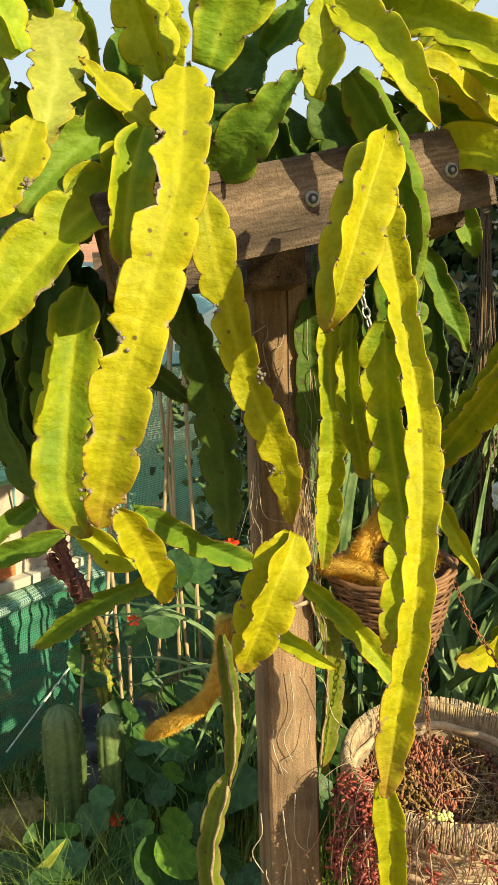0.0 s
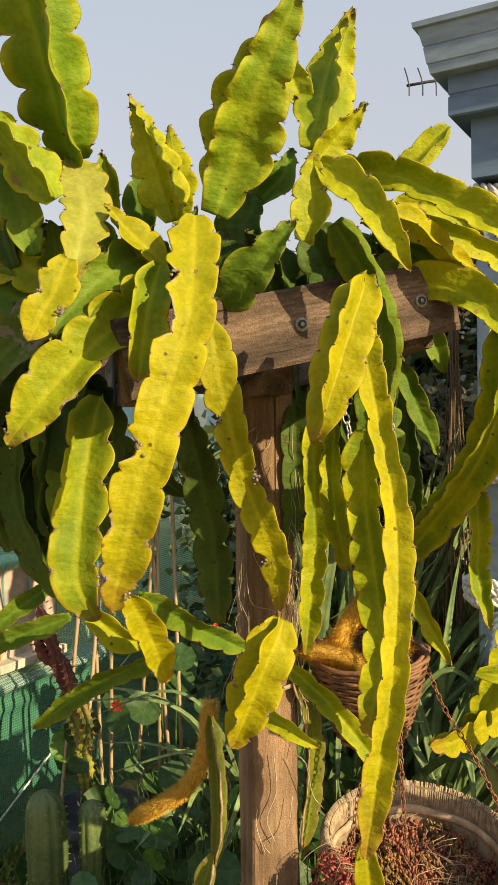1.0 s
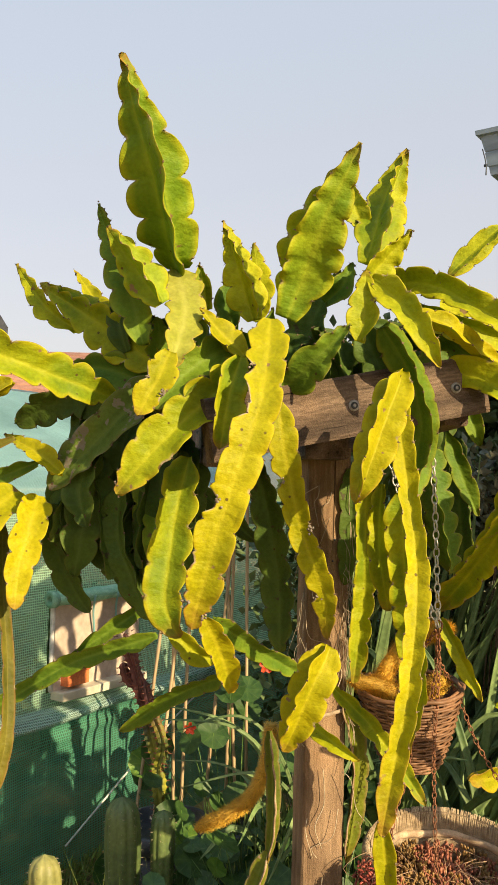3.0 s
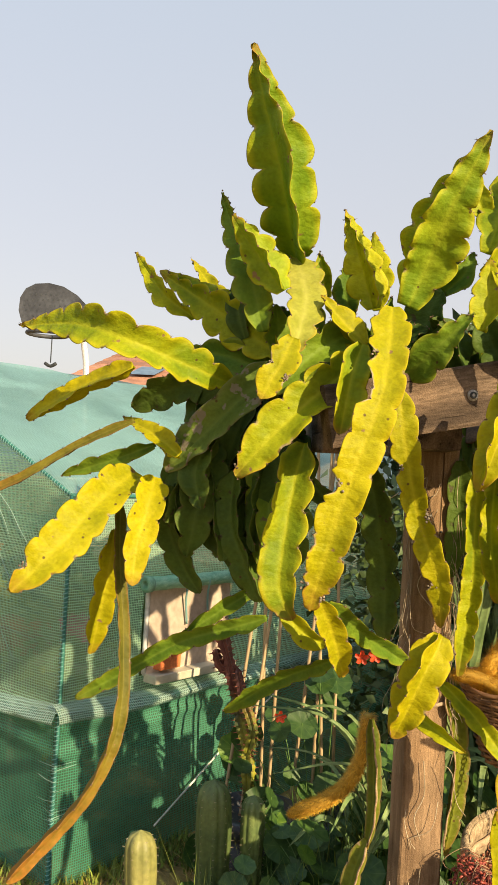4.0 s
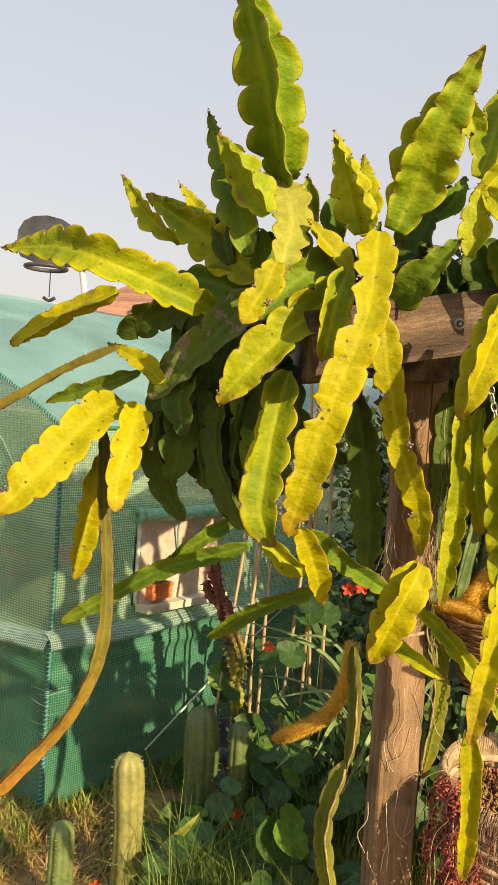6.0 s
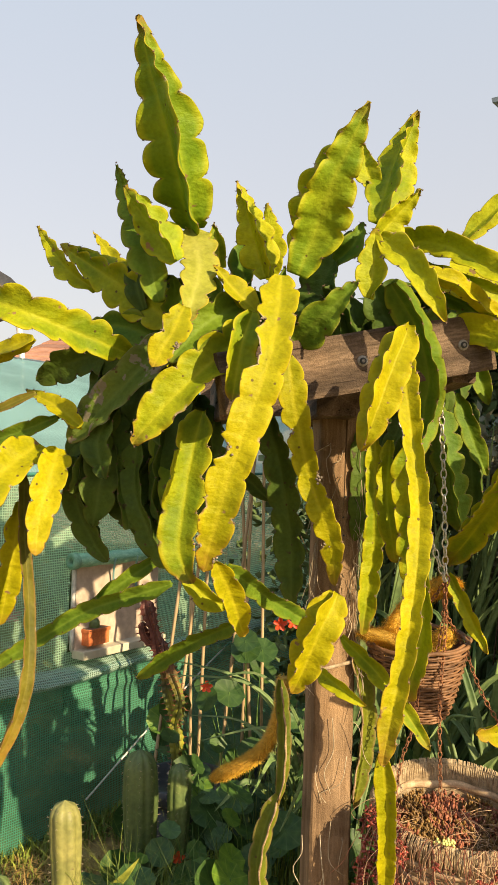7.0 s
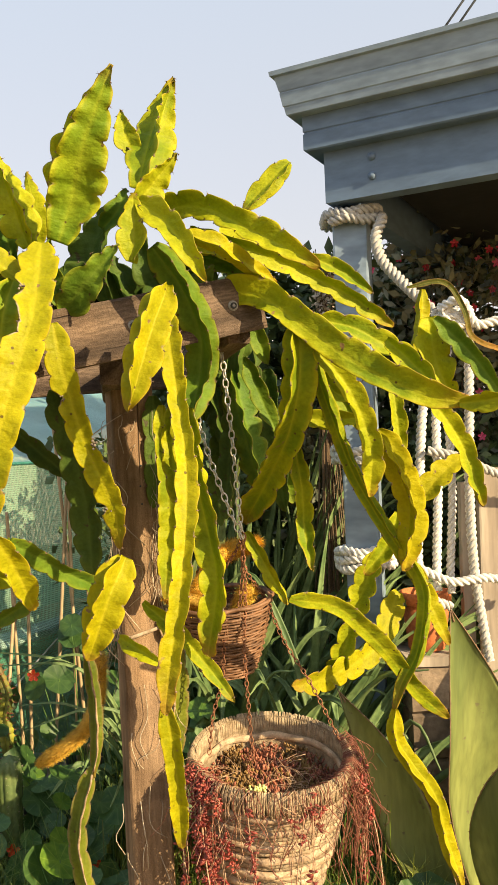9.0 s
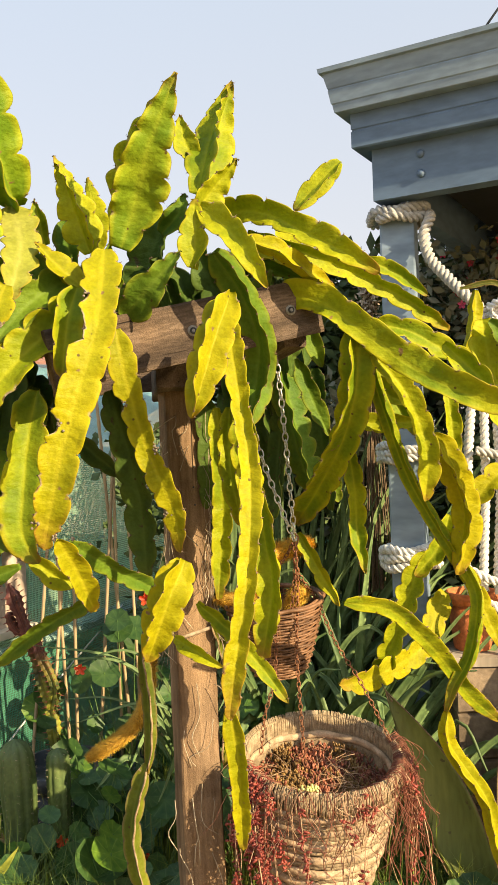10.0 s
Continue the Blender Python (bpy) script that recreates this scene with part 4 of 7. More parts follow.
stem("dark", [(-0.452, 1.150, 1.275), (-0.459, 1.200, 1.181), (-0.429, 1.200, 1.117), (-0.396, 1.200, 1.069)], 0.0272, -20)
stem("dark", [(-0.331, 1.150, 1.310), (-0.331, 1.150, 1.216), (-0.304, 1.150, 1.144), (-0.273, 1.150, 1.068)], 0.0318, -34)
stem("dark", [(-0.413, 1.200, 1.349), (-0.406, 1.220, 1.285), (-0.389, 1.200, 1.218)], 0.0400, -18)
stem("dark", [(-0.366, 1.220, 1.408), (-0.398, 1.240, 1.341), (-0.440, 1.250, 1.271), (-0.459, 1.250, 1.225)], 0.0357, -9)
stem("green", [(-0.268, 1.140, 1.314), (-0.261, 1.120, 1.222), (-0.262, 1.120, 1.145)], 0.0200, 4)
stem("lime", [(-0.199, 1.080, 1.365), (-0.212, 1.060, 1.289), (-0.221, 1.040, 1.198), (-0.222, 1.020, 1.119), (-0.198, 1.020, 1.063)], 0.042, wings=((58, 1.00), (182, 0.70), (-52, 1.05)), pitch=0.055, lobes=0.30)
stem("lime", [(-0.223, 1.060, 1.075), (-0.173, 1.060, 1.032), (-0.139, 1.080, 1.017)], 0.0183, -1)
stem("yellow", [(-0.059, 0.980, 1.592), (-0.061, 0.920, 1.502), (-0.072, 0.880, 1.424), (-0.108, 0.860, 1.307), (-0.134, 0.860, 1.210), (-0.160, 0.880, 1.104)], 0.0325, wings=((70, 1.00), (188, 0.70), (-62, 1.02)), pitch=0.056, lobes=0.30, bites=((0.21, 3, 0.3, 0.012), (0.33, 3, 0.42, 0.034), (0.63, 3, 0.62, 0.020), (0.80, 3, 0.25, 0.012), (0.92, 3, 0.3, 0.012), (0.955, 1, 0.4, 0.012)))
stem("yellow", [(-0.151, 0.950, 1.112), (-0.128, 1.000, 1.048), (-0.108, 1.050, 0.969)], 0.0223, 17)
stem("lime", [(-0.104, 0.960, 1.527), (-0.119, 0.940, 1.467), (-0.131, 0.940, 1.378)], 0.0241, 8)
stem("yellow", [(-0.042, 0.950, 1.455), (-0.025, 0.950, 1.356), (0.001, 0.980, 1.253), (0.040, 1.000, 1.148), (0.048, 1.020, 1.071)], 0.0245, wings=((80, 1.00), (190, 0.80), (-55, 1.00)), pitch=0.04, bites=((0.3, 3, 0.4), (0.52, 1, 0.4), (0.8, 3, 0.45)), twist=-40)
stem("yellow", [(0.052, 1.050, 1.054), (0.021, 1.030, 0.988), (-0.020, 1.050, 0.877)], 0.039, wings=((76, 1.0), (-24, 1.0), (-100, 0.95)), pitch=0.046, lobes=0.28)
stem("lime", [(0.021, 1.250, 0.869), (0.071, 1.200, 0.848), (0.115, 1.180, 0.822)], 0.0163, 4)
stem("corky", [(-0.055, 1.340, 0.822), (-0.044, 1.340, 0.719), (-0.043, 1.330, 0.630), (-0.054, 1.330, 0.560)], 0.0145, -172, spread=60, lobes=0.2)
stem("corky", [(-0.052, 1.330, 0.587), (-0.075, 1.320, 0.517), (-0.087, 1.310, 0.443), (-0.071, 1.300, 0.346), (-0.054, 1.300, 0.245)], 0.0190, -165, spread=60, lobes=0.34)
stem("green", [(-0.142, 1.020, 1.096), (-0.068, 1.150, 1.021), (0.016, 1.250, 0.954)], 0.0176, 4)
stem("lime", [(0.067, 1.300, 0.927), (0.139, 1.280, 0.863), (0.194, 1.250, 0.799), (0.243, 1.220, 0.734)], 0.0158, 4)
stem("green", [(-0.127, 1.200, 0.968), (-0.244, 1.300, 0.894), (-0.363, 1.350, 0.805)], 0.0170, -1)
stem("green", [(-0.257, 1.150, 1.041), (-0.337, 1.170, 1.010), (-0.424, 1.180, 0.977), (-0.539, 1.200, 0.903), (-0.638, 1.210, 0.841)], 0.0162, 4)
stem("green", [(-0.288, 1.200, 1.086), (-0.366, 1.200, 1.030), (-0.435, 1.200, 0.978)], 0.0139, -1)
stem("olive", [(-0.033, 1.000, 1.598), (-0.005, 0.980, 1.670), (0.020, 0.930, 1.734), (0.048, 0.900, 1.789), (0.076, 0.880, 1.846)], 0.056, wings=((84, 0.95), (-52, 0.95), (-112, 1.10)), pitch=0.056, lobes=0.38)
stem("lime", [(0.102, 1.080, 1.709), (0.118, 1.095, 1.762), (0.130, 1.120, 1.812), (0.149, 1.140, 1.874), (0.174, 1.150, 1.939)], 0.047, wings=((5, 1.00), (98, 1.0), (-95, 0.95)), pitch=0.05, lobes=0.30)
stem("lime", [(0.090, 1.050, 1.666), (0.127, 1.050, 1.711), (0.174, 1.040, 1.759)], 0.036, wings=((-25, 1.00), (85, 0.90), (200, 0.90)), pitch=0.05)
stem("lime", [(0.102, 1.120, 1.776), (0.082, 1.120, 1.818), (0.074, 1.120, 1.869)], 0.0222, -1)
stem("lime", [(-0.089, 1.050, 1.603), (-0.110, 1.050, 1.673), (-0.129, 1.050, 1.729), (-0.147, 1.050, 1.775)], 0.037, wings=((12, 1.00), (105, 0.90), (-85, 0.95)), pitch=0.045)
stem("lime", [(-0.088, 1.100, 1.609), (-0.085, 1.100, 1.675), (-0.098, 1.100, 1.751)], 0.027, wings=((65, 1.00), (-70, 0.80), (180, 0.70)), pitch=0.042)
stem("lime", [(-0.175, 1.080, 1.625), (-0.182, 1.080, 1.666), (-0.191, 1.080, 1.708)], 0.0207, -1)
stem("yellow", [(-0.099, 1.000, 1.532), (-0.140, 1.000, 1.568), (-0.178, 1.000, 1.614)], 0.0250, 33)
stem("lime", [(0.089, 1.000, 1.561), (0.095, 1.000, 1.612), (0.096, 1.000, 1.680)], 0.0268, -6)
stem("green", [(-0.031, 1.020, 1.486), (0.017, 0.980, 1.531), (0.071, 0.955, 1.582)], 0.0318, -8)
stem("lime", [(0.104, 1.000, 1.665), (0.153, 0.970, 1.614), (0.185, 0.950, 1.563), (0.212, 0.950, 1.515)], 0.031, wings=((48, 1.05), (180, 0.70), (-68, 0.85)), pitch=0.045)
stem("lime", [(0.128, 1.150, 1.691), (0.214, 1.100, 1.679), (0.291, 1.060, 1.630), (0.357, 1.030, 1.586), (0.416, 1.020, 1.549)], 0.032, wings=((45, 1.05), (175, 0.80), (-70, 0.75)), pitch=0.05, lobes=0.30)
stem("lime", [(0.192, 1.150, 1.653), (0.297, 1.150, 1.616), (0.422, 1.200, 1.571), (0.514, 1.220, 1.527), (0.601, 1.250, 1.469)], 0.0183, -24)
stem("lime", [(0.445, 1.300, 1.627), (0.509, 1.300, 1.594), (0.573, 1.300, 1.548)], 0.0162, -6)
stem("yellow", [(0.175, 1.050, 1.620), (0.239, 1.050, 1.597), (0.302, 1.100, 1.565), (0.350, 1.120, 1.538)], 0.0180, 33)
stem("lime", [(0.235, 1.160, 1.525), (0.308, 1.120, 1.520), (0.390, 1.080, 1.453), (0.484, 1.050, 1.376), (0.587, 1.020, 1.319), (0.670, 1.000, 1.299)], 0.034, wings=((52, 1.12), (180, 0.70), (-76, 0.66)), pitch=0.06, lobes=0.16)
stem("lime", [(0.648, 1.000, 1.300), (0.693, 0.980, 1.303), (0.727, 0.950, 1.312)], 0.0168, -24)
stem("lime", [(0.423, 1.200, 1.482), (0.507, 1.200, 1.462), (0.595, 1.200, 1.409), (0.664, 1.200, 1.359)], 0.0204, 4)
stem("lime", [(0.561, 1.150, 1.432), (0.608, 1.130, 1.379), (0.643, 1.100, 1.327)], 0.0219, -19)
stem("yellow", [(0.147, 0.900, 1.501), (0.121, 0.870, 1.433), (0.098, 0.860, 1.364), (0.078, 0.860, 1.301)], 0.033, wings=((70, 1.0), (-20, 1.0), (-100, 0.9)), pitch=0.05, lobes=0.22)
stem("yellow", [(0.141, 0.950, 1.473), (0.155, 0.880, 1.337), (0.165, 0.820, 1.200), (0.152, 0.780, 1.056), (0.131, 0.770, 0.938), (0.119, 0.770, 0.859)], 0.0215, wings=((46, 1.00), (180, 0.60), (-54, 1.02)), pitch=0.042, lobes=0.15)
stem("yellow", [(0.120, 0.780, 0.874), (0.130, 0.800, 0.782), (0.134, 0.850, 0.627)], 0.0185, wings=((46, 1.00), (180, 0.60), (-54, 1.00)), pitch=0.042, lobes=0.18)
stem("green", [(0.125, 1.000, 1.588), (0.174, 1.050, 1.525), (0.205, 1.100, 1.446), (0.201, 1.130, 1.370), (0.179, 1.080, 1.289)], 0.033, wings=((18, 1.00), (108, 0.95), (-95, 1.00)), pitch=0.05, lobes=0.24)
stem("lime", [(0.174, 1.080, 1.314), (0.182, 1.120, 1.201), (0.206, 1.170, 1.071), (0.217, 1.180, 0.974), (0.194, 1.200, 0.832)], 0.0276, -26)
stem("lime", [(0.124, 1.300, 1.330), (0.126, 1.320, 1.190), (0.128, 1.340, 1.094), (0.111, 1.350, 0.922)], 0.0208, -1)
stem("lime", [(0.148, 1.200, 1.327), (0.144, 1.200, 1.218), (0.163, 1.200, 1.093)], 0.0193, -19)
stem("yellow", [(0.402, 1.220, 1.473), (0.409, 1.220, 1.406), (0.397, 1.220, 1.319)], 0.0216, 6)
stem("lime", [(0.380, 1.100, 1.463), (0.382, 1.120, 1.365), (0.368, 1.200, 1.261), (0.332, 1.320, 1.157), (0.291, 1.420, 1.069)], 0.037, wings=((-22, 1.00), (76, 1.0), (-112, 0.85)), pitch=0.06, lobes=0.13, twist=-45)
stem("green", [(0.313, 1.500, 1.443), (0.345, 1.500, 1.351), (0.383, 1.500, 1.260)], 0.0204, -1)
stem("lime", [(0.392, 1.300, 1.245), (0.409, 1.330, 1.142), (0.414, 1.350, 1.056), (0.422, 1.300, 0.970)], 0.0180, 1)
stem("lime", [(0.296, 1.430, 1.048), (0.336, 1.400, 0.969), (0.376, 1.380, 0.890)], 0.0154, -24)
stem("lime", [(0.351, 1.150, 0.945), (0.444, 1.190, 0.919), (0.511, 1.240, 0.859), (0.576, 1.300, 0.785), (0.644, 1.360, 0.691), (0.732, 1.420, 0.605)], 0.0215, wings=((52, 1.15), (180, 0.70), (-76, 0.72)), pitch=0.06, lobes=0.10)
stem("yellow", [(0.772, 2.000, 0.790), (0.684, 1.920, 0.657), (0.547, 1.820, 0.612), (0.415, 1.720, 0.613)], 0.0356, -5, spread=72)
stem("lime", [(0.673, 1.800, 0.937), (0.626, 1.820, 0.814), (0.587, 1.850, 0.687), (0.543, 1.880, 0.565)], 0.0295, -19)
stem("lime", [(0.407, 1.150, 1.427), (0.454, 1.200, 1.303), (0.510, 1.250, 1.165), (0.596, 1.280, 1.021), (0.645, 1.300, 0.948), (0.655, 1.300, 0.887), (0.638, 1.310, 0.786), (0.603, 1.320, 0.717), (0.584, 1.320, 0.657)], 0.0175, wings=((10, 1.0), (110, 0.9), (-95, 0.9)), pitch=0.06, lobes=0.08)
stem("yellow", [(0.586, 1.320, 0.668), (0.587, 1.320, 0.603), (0.619, 1.330, 0.547), (0.670, 1.340, 0.466), (0.693, 1.350, 0.374), (0.728, 1.350, 0.260)], 0.0195, wings=((-20, 1.0), (80, 0.95), (-105, 0.9)), pitch=0.06, lobes=0.12)
stem("lime", [(0.412, 1.100, 1.413), (0.474, 1.120, 1.341), (0.519, 1.150, 1.233), (0.521, 1.180, 1.128)], 0.0206, 6)
stem("yellow", [(0.545, 1.200, 1.260), (0.590, 1.220, 1.184), (0.623, 1.250, 1.089), (0.607, 1.270, 0.966)], 0.034, wings=((-14, 1.00), (82, 0.95), (-112, 0.85)), pitch=0.05, lobes=0.26)
stem("yellow", [(0.569, 1.300, 1.070), (0.650, 1.330, 0.936), (0.720, 1.350, 0.787)], 0.0186, 10)
stem("lime", [(0.619, 1.100, 1.323), (0.686, 1.120, 1.230), (0.738, 1.150, 1.102)], 0.0185, 4)
stem("yellow", [(0.737, 1.500, 1.587), (0.728, 1.500, 1.501), (0.706, 1.500, 1.433)], 0.0180, 33)
stem("whip", [(0.701, 1.500, 1.592), (0.789, 1.500, 1.601), (0.834, 1.500, 1.538), (0.854, 1.500, 1.470), (0.939, 1.500, 1.431)], 0.0076, 0, thin=1)
stem("lime", [(0.718, 1.400, 1.507), (0.733, 1.400, 1.399), (0.773, 1.400, 1.316)], 0.0331, -10)
stem("green", [(0.719, 1.350, 1.499), (0.797, 1.350, 1.417), (0.874, 1.350, 1.309)], 0.0200, -24)
stem("lime", [(0.606, 1.300, 1.348), (0.614, 1.300, 1.264), (0.618, 1.300, 1.198)], 0.0173, 4)
stem("yellow", [(0.667, 1.350, 1.103), (0.722, 1.350, 1.162), (0.794, 1.350, 1.214)], 0.0255, 20)
stem("lime", [(0.399, 1.250, 1.290), (0.462, 1.250, 1.285), (0.538, 1.250, 1.286)], 0.0168, -1)
stem("lime", [(0.452, 1.300, 1.389), (0.485, 1.300, 1.341), (0.527, 1.300, 1.327)], 0.0162, -6)
stem("lime", [(0.468, 1.720, 1.962), (0.397, 1.720, 1.891), (0.344, 1.720, 1.840)], 0.031, wings=((88, 1.0), (-30, 0.95), (-100, 0.9)), pitch=0.06, lobes=0.26)
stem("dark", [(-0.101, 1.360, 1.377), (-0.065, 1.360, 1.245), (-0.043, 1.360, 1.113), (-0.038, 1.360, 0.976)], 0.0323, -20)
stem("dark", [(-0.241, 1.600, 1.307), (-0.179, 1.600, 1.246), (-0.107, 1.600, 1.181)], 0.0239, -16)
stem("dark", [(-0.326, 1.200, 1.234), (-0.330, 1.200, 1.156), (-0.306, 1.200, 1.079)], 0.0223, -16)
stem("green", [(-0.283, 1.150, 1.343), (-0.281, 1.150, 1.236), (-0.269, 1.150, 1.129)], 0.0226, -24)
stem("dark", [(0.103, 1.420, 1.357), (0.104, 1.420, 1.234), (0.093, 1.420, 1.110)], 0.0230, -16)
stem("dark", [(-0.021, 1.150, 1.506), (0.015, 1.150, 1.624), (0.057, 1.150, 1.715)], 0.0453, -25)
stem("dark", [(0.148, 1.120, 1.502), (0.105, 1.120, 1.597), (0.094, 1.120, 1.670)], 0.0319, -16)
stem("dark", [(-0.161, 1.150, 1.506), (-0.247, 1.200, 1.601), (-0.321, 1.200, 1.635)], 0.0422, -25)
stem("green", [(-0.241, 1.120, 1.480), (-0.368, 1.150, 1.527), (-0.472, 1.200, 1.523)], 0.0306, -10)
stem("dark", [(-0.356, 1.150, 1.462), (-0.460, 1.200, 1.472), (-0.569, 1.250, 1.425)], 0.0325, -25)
stem("green", [(-0.126, 1.120, 1.586), (-0.142, 1.120, 1.650), (-0.125, 1.120, 1.724)], 0.0213, -10)
stem("green", [(-0.178, 1.120, 1.554), (-0.215, 1.140, 1.622), (-0.224, 1.140, 1.687)], 0.0253, -10)
stem("dark", [(-0.323, 1.120, 1.554), (-0.340, 1.120, 1.618), (-0.341, 1.120, 1.682)], 0.0251, -25)
stem("green", [(-0.049, 1.100, 1.509), (-0.066, 1.100, 1.572), (-0.059, 1.100, 1.635)], 0.0238, -10)
stem("green", [(0.032, 1.120, 1.649), (0.063, 1.100, 1.676), (0.078, 1.100, 1.718)], 0.0239, -10)
stem("yellow", [(0.178, 1.120, 1.618), (0.230, 1.120, 1.607), (0.287, 1.120, 1.586)], 0.0213, 24)
stem("green", [(0.206, 1.200, 1.613), (0.271, 1.200, 1.591), (0.357, 1.200, 1.525)], 0.0223, -10)
stem("lime", [(0.254, 1.250, 1.679), (0.321, 1.250, 1.668), (0.399, 1.250, 1.622)], 0.0209, -10)
stem("dark", [(-0.368, 1.120, 1.373), (-0.399, 1.120, 1.309), (-0.387, 1.120, 1.235)], 0.0290, -25)
stem("dark", [(-0.398, 1.150, 1.342), (-0.450, 1.180, 1.299), (-0.483, 1.180, 1.221)], 0.0259, -25)
stem("lime", [(0.644, 1.450, 1.072), (0.614, 1.450, 0.997), (0.559, 1.450, 0.935)], 0.0234, -10)
stem("lime", [(0.485, 1.350, 1.404), (0.506, 1.350, 1.331), (0.552, 1.350, 1.256)], 0.0200, -10)
stem("green", [(0.315, 1.300, 1.500), (0.330, 1.300, 1.453), (0.346, 1.300, 1.405)], 0.0194, -10)
stem("corky", [(0.098, 1.432, 0.880), (0.122, 1.435, 0.795), (0.131, 1.44, 0.708), (0.122, 1.44, 0.61), (0.110, 1.44, 0.525)], 0.0191, 150, spread=60)


# ---- hanging baskets ----
def ring_strand(r, z, rad, tilt, n=96, sides=6, wave=0.0, count=20, jitter=0.3, flat=1.0, seed=0.0):
    """One horizontal strand round a basket."""
    verts, faces, pts = [], [], []
    for k in range(n):
        a = 2 * math.pi * k / n
        w = r + wave * math.cos(a * count) + rad * jitter * noise.noise(Vector((3 * math.cos(a), 3 * math.sin(a), seed)))
        pts.append(Vector((w * math.cos(a), w * math.sin(a), z + rad * jitter * 1.5 * noise.noise(Vector((2 * math.cos(a), 2 * math.sin(a), seed + 9))))))
    for k, c in enumerate(pts):
        o = Vector((c.x, c.y, 0)).normalized()
        for q in range(sides):
            an = 2 * math.pi * (q + 0.5) / sides
            verts.append(tilt @ (c + o * (math.cos(an) * rad) + Vector((0, 0, math.sin(an) * rad * flat))))
    for k in range(n):
        for q in range(sides):
            p0, p1 = k * sides + q, k * sides + (q + 1) % sides
            p2, p3 = ((k + 1) % n) * sides + (q + 1) % sides, ((k + 1) % n) * sides + q
            faces.append((p0, p1, p2, p3))
    return verts, faces


def willow_basket(place, r_top, r_bot, deep, rows, ribs, strand):
    b = thing("hanging_wicker_basket", place, "brown willow basket hanging on chains, planted with golden cacti", "basket")
    tilt = pose(0, 0, 0, 5, -3)
    for j in range(rows):
        u = j / (rows - 1)
        part("weaver", ring_strand(r_bot + (r_top - r_bot) * u ** 0.75, -deep * (1 - u), strand * rng.uniform(0.8, 1.1), tilt, 96, 6, strand * 0.8 * (-1) ** j, ribs / 2, 0.5, 1.0, j * 2.0), WICKER, b)
    for k in range(2):
        part("rim", ring_strand(r_top + 0.003 - 0.006 * k, 0.008, strand * 1.5, tilt, 96, 6, strand * 0.7 * (-1) ** k, ribs / 2, 0.6, 1.0, 50.0 + k), WICKER, b, "twisted willow rim")
    for k in range(ribs):
        a = 2 * math.pi * (k + 0.5) / ribs
        part("rib", tube([tilt @ Vector((rr * math.cos(a), rr * math.sin(a), z)) for rr, z in ((r_bot, -deep), (r_bot + (r_top - r_bot) * 0.62, -deep * 0.45), (r_top, 0.004))], strand * 0.85, 5, 0.03), WICKER, b)
    part("lining", lathe(((0.0, -deep + 0.005), (r_bot - strand, -deep + 0.005), (r_bot + (r_top - r_bot) * 0.6 - strand * 2, -deep * 0.5), (r_top - strand * 2.5, -0.012)), 32, tilt), SOIL, b, "dark coir lining")
    part("soil", lathe(((0.0, -0.02), (0.06, -0.022), (r_top - 0.008, -0.03)), 24, tilt), SOIL, b)
    return b


def cane_basket(place, r_top, r_bot, deep):
    b = thing("hanging_cane_basket", place, "bleached cane basket with a bound rim, overflowing with red sedum", "basket")
    tilt = SLANT
    prof = lambda z: r_bot + (r_top - r_bot) * (1 - (-z / deep) ** 1.35)
    z, j = -0.049, 0
    while z > -deep:
        if j % 3 == 0:
            part("cane_band", ring_strand(prof(z) + 0.002, z - 0.006, 0.0075, tilt, 80, 6, 0.002, 11, 0.5, 1.25, j * 1.7), STRAW, b, "split cane band")
            z -= 0.0195
        else:
            part("grass_rope", ring_strand(prof(z), z - 0.002, 0.0048, tilt, 120, 5, 0.0016 * (-1) ** j, 34, 0.6, 1.0, j * 2.3), STRAWD, b, "twisted grass rope")
            z -= 0.0082
        j += 1
    wraps = []
    for k in range(270):
        a = 2 * math.pi * (k + rng.uniform(-0.3, 0.3)) / 270
        o, tt = Vector((math.cos(a), math.sin(a), 0)), Vector((-math.sin(a), math.cos(a), 0))
        lean = tt * rng.uniform(-0.003, 0.003)
        pts = [tilt @ (o * (r_top + x) + Vector((0, 0, h)) + lean * (h * 40)) for x, h in ((-0.009, -0.044), (-0.010, -0.006), (-0.002, 0.006), (0.007, -0.003), (0.0055, -0.044 + rng.gauss(0, 0.002)))]
        wraps.append(tube(pts, 0.0022 * rng.uniform(0.8, 1.2), 5, 0.016))
    tagged(part("rim_binding", join(*wraps), STRAWD, b, "close twine binding over the rim"), kind="stuff")
    part("wall", lathe(((0.0, -deep), (r_bot - 0.01, -deep), (prof(-deep * 0.5) - 0.012, -deep * 0.5), (r_top - 0.012, -0.05), (r_top - 0.008, 0.0)), 40, tilt), STRAWD, b)
    part("inner_hoop", ring_strand(r_top - 0.016, -0.048, 0.0060, tilt, 80, 6, 0.0015, 9, 0.6, 1.6, 77.0), STRAW, b, "pale cane hoop inside the rim")
    part("soil", lathe(((0.0, -0.085), (0.10, -0.092), (r_top - 0.016, -0.105)), 32, tilt), SOIL, b)
    return b


STRAWD = surface("dry_seagrass", (0.22, 0.155, 0.085), (0.46, 0.35, 0.22), 60, 0.85, 0.6)
willow_basket((0.237, 1.45, 0.890), 0.108, 0.058, 0.156, 24, 22, 0.0030)
RIMC = Vector((0.328, 1.43, 0.556))
SLANT = pose(0, 0, 0, 9.5, 2)
cane_basket(RIMC, 0.176, 0.095, 0.37)


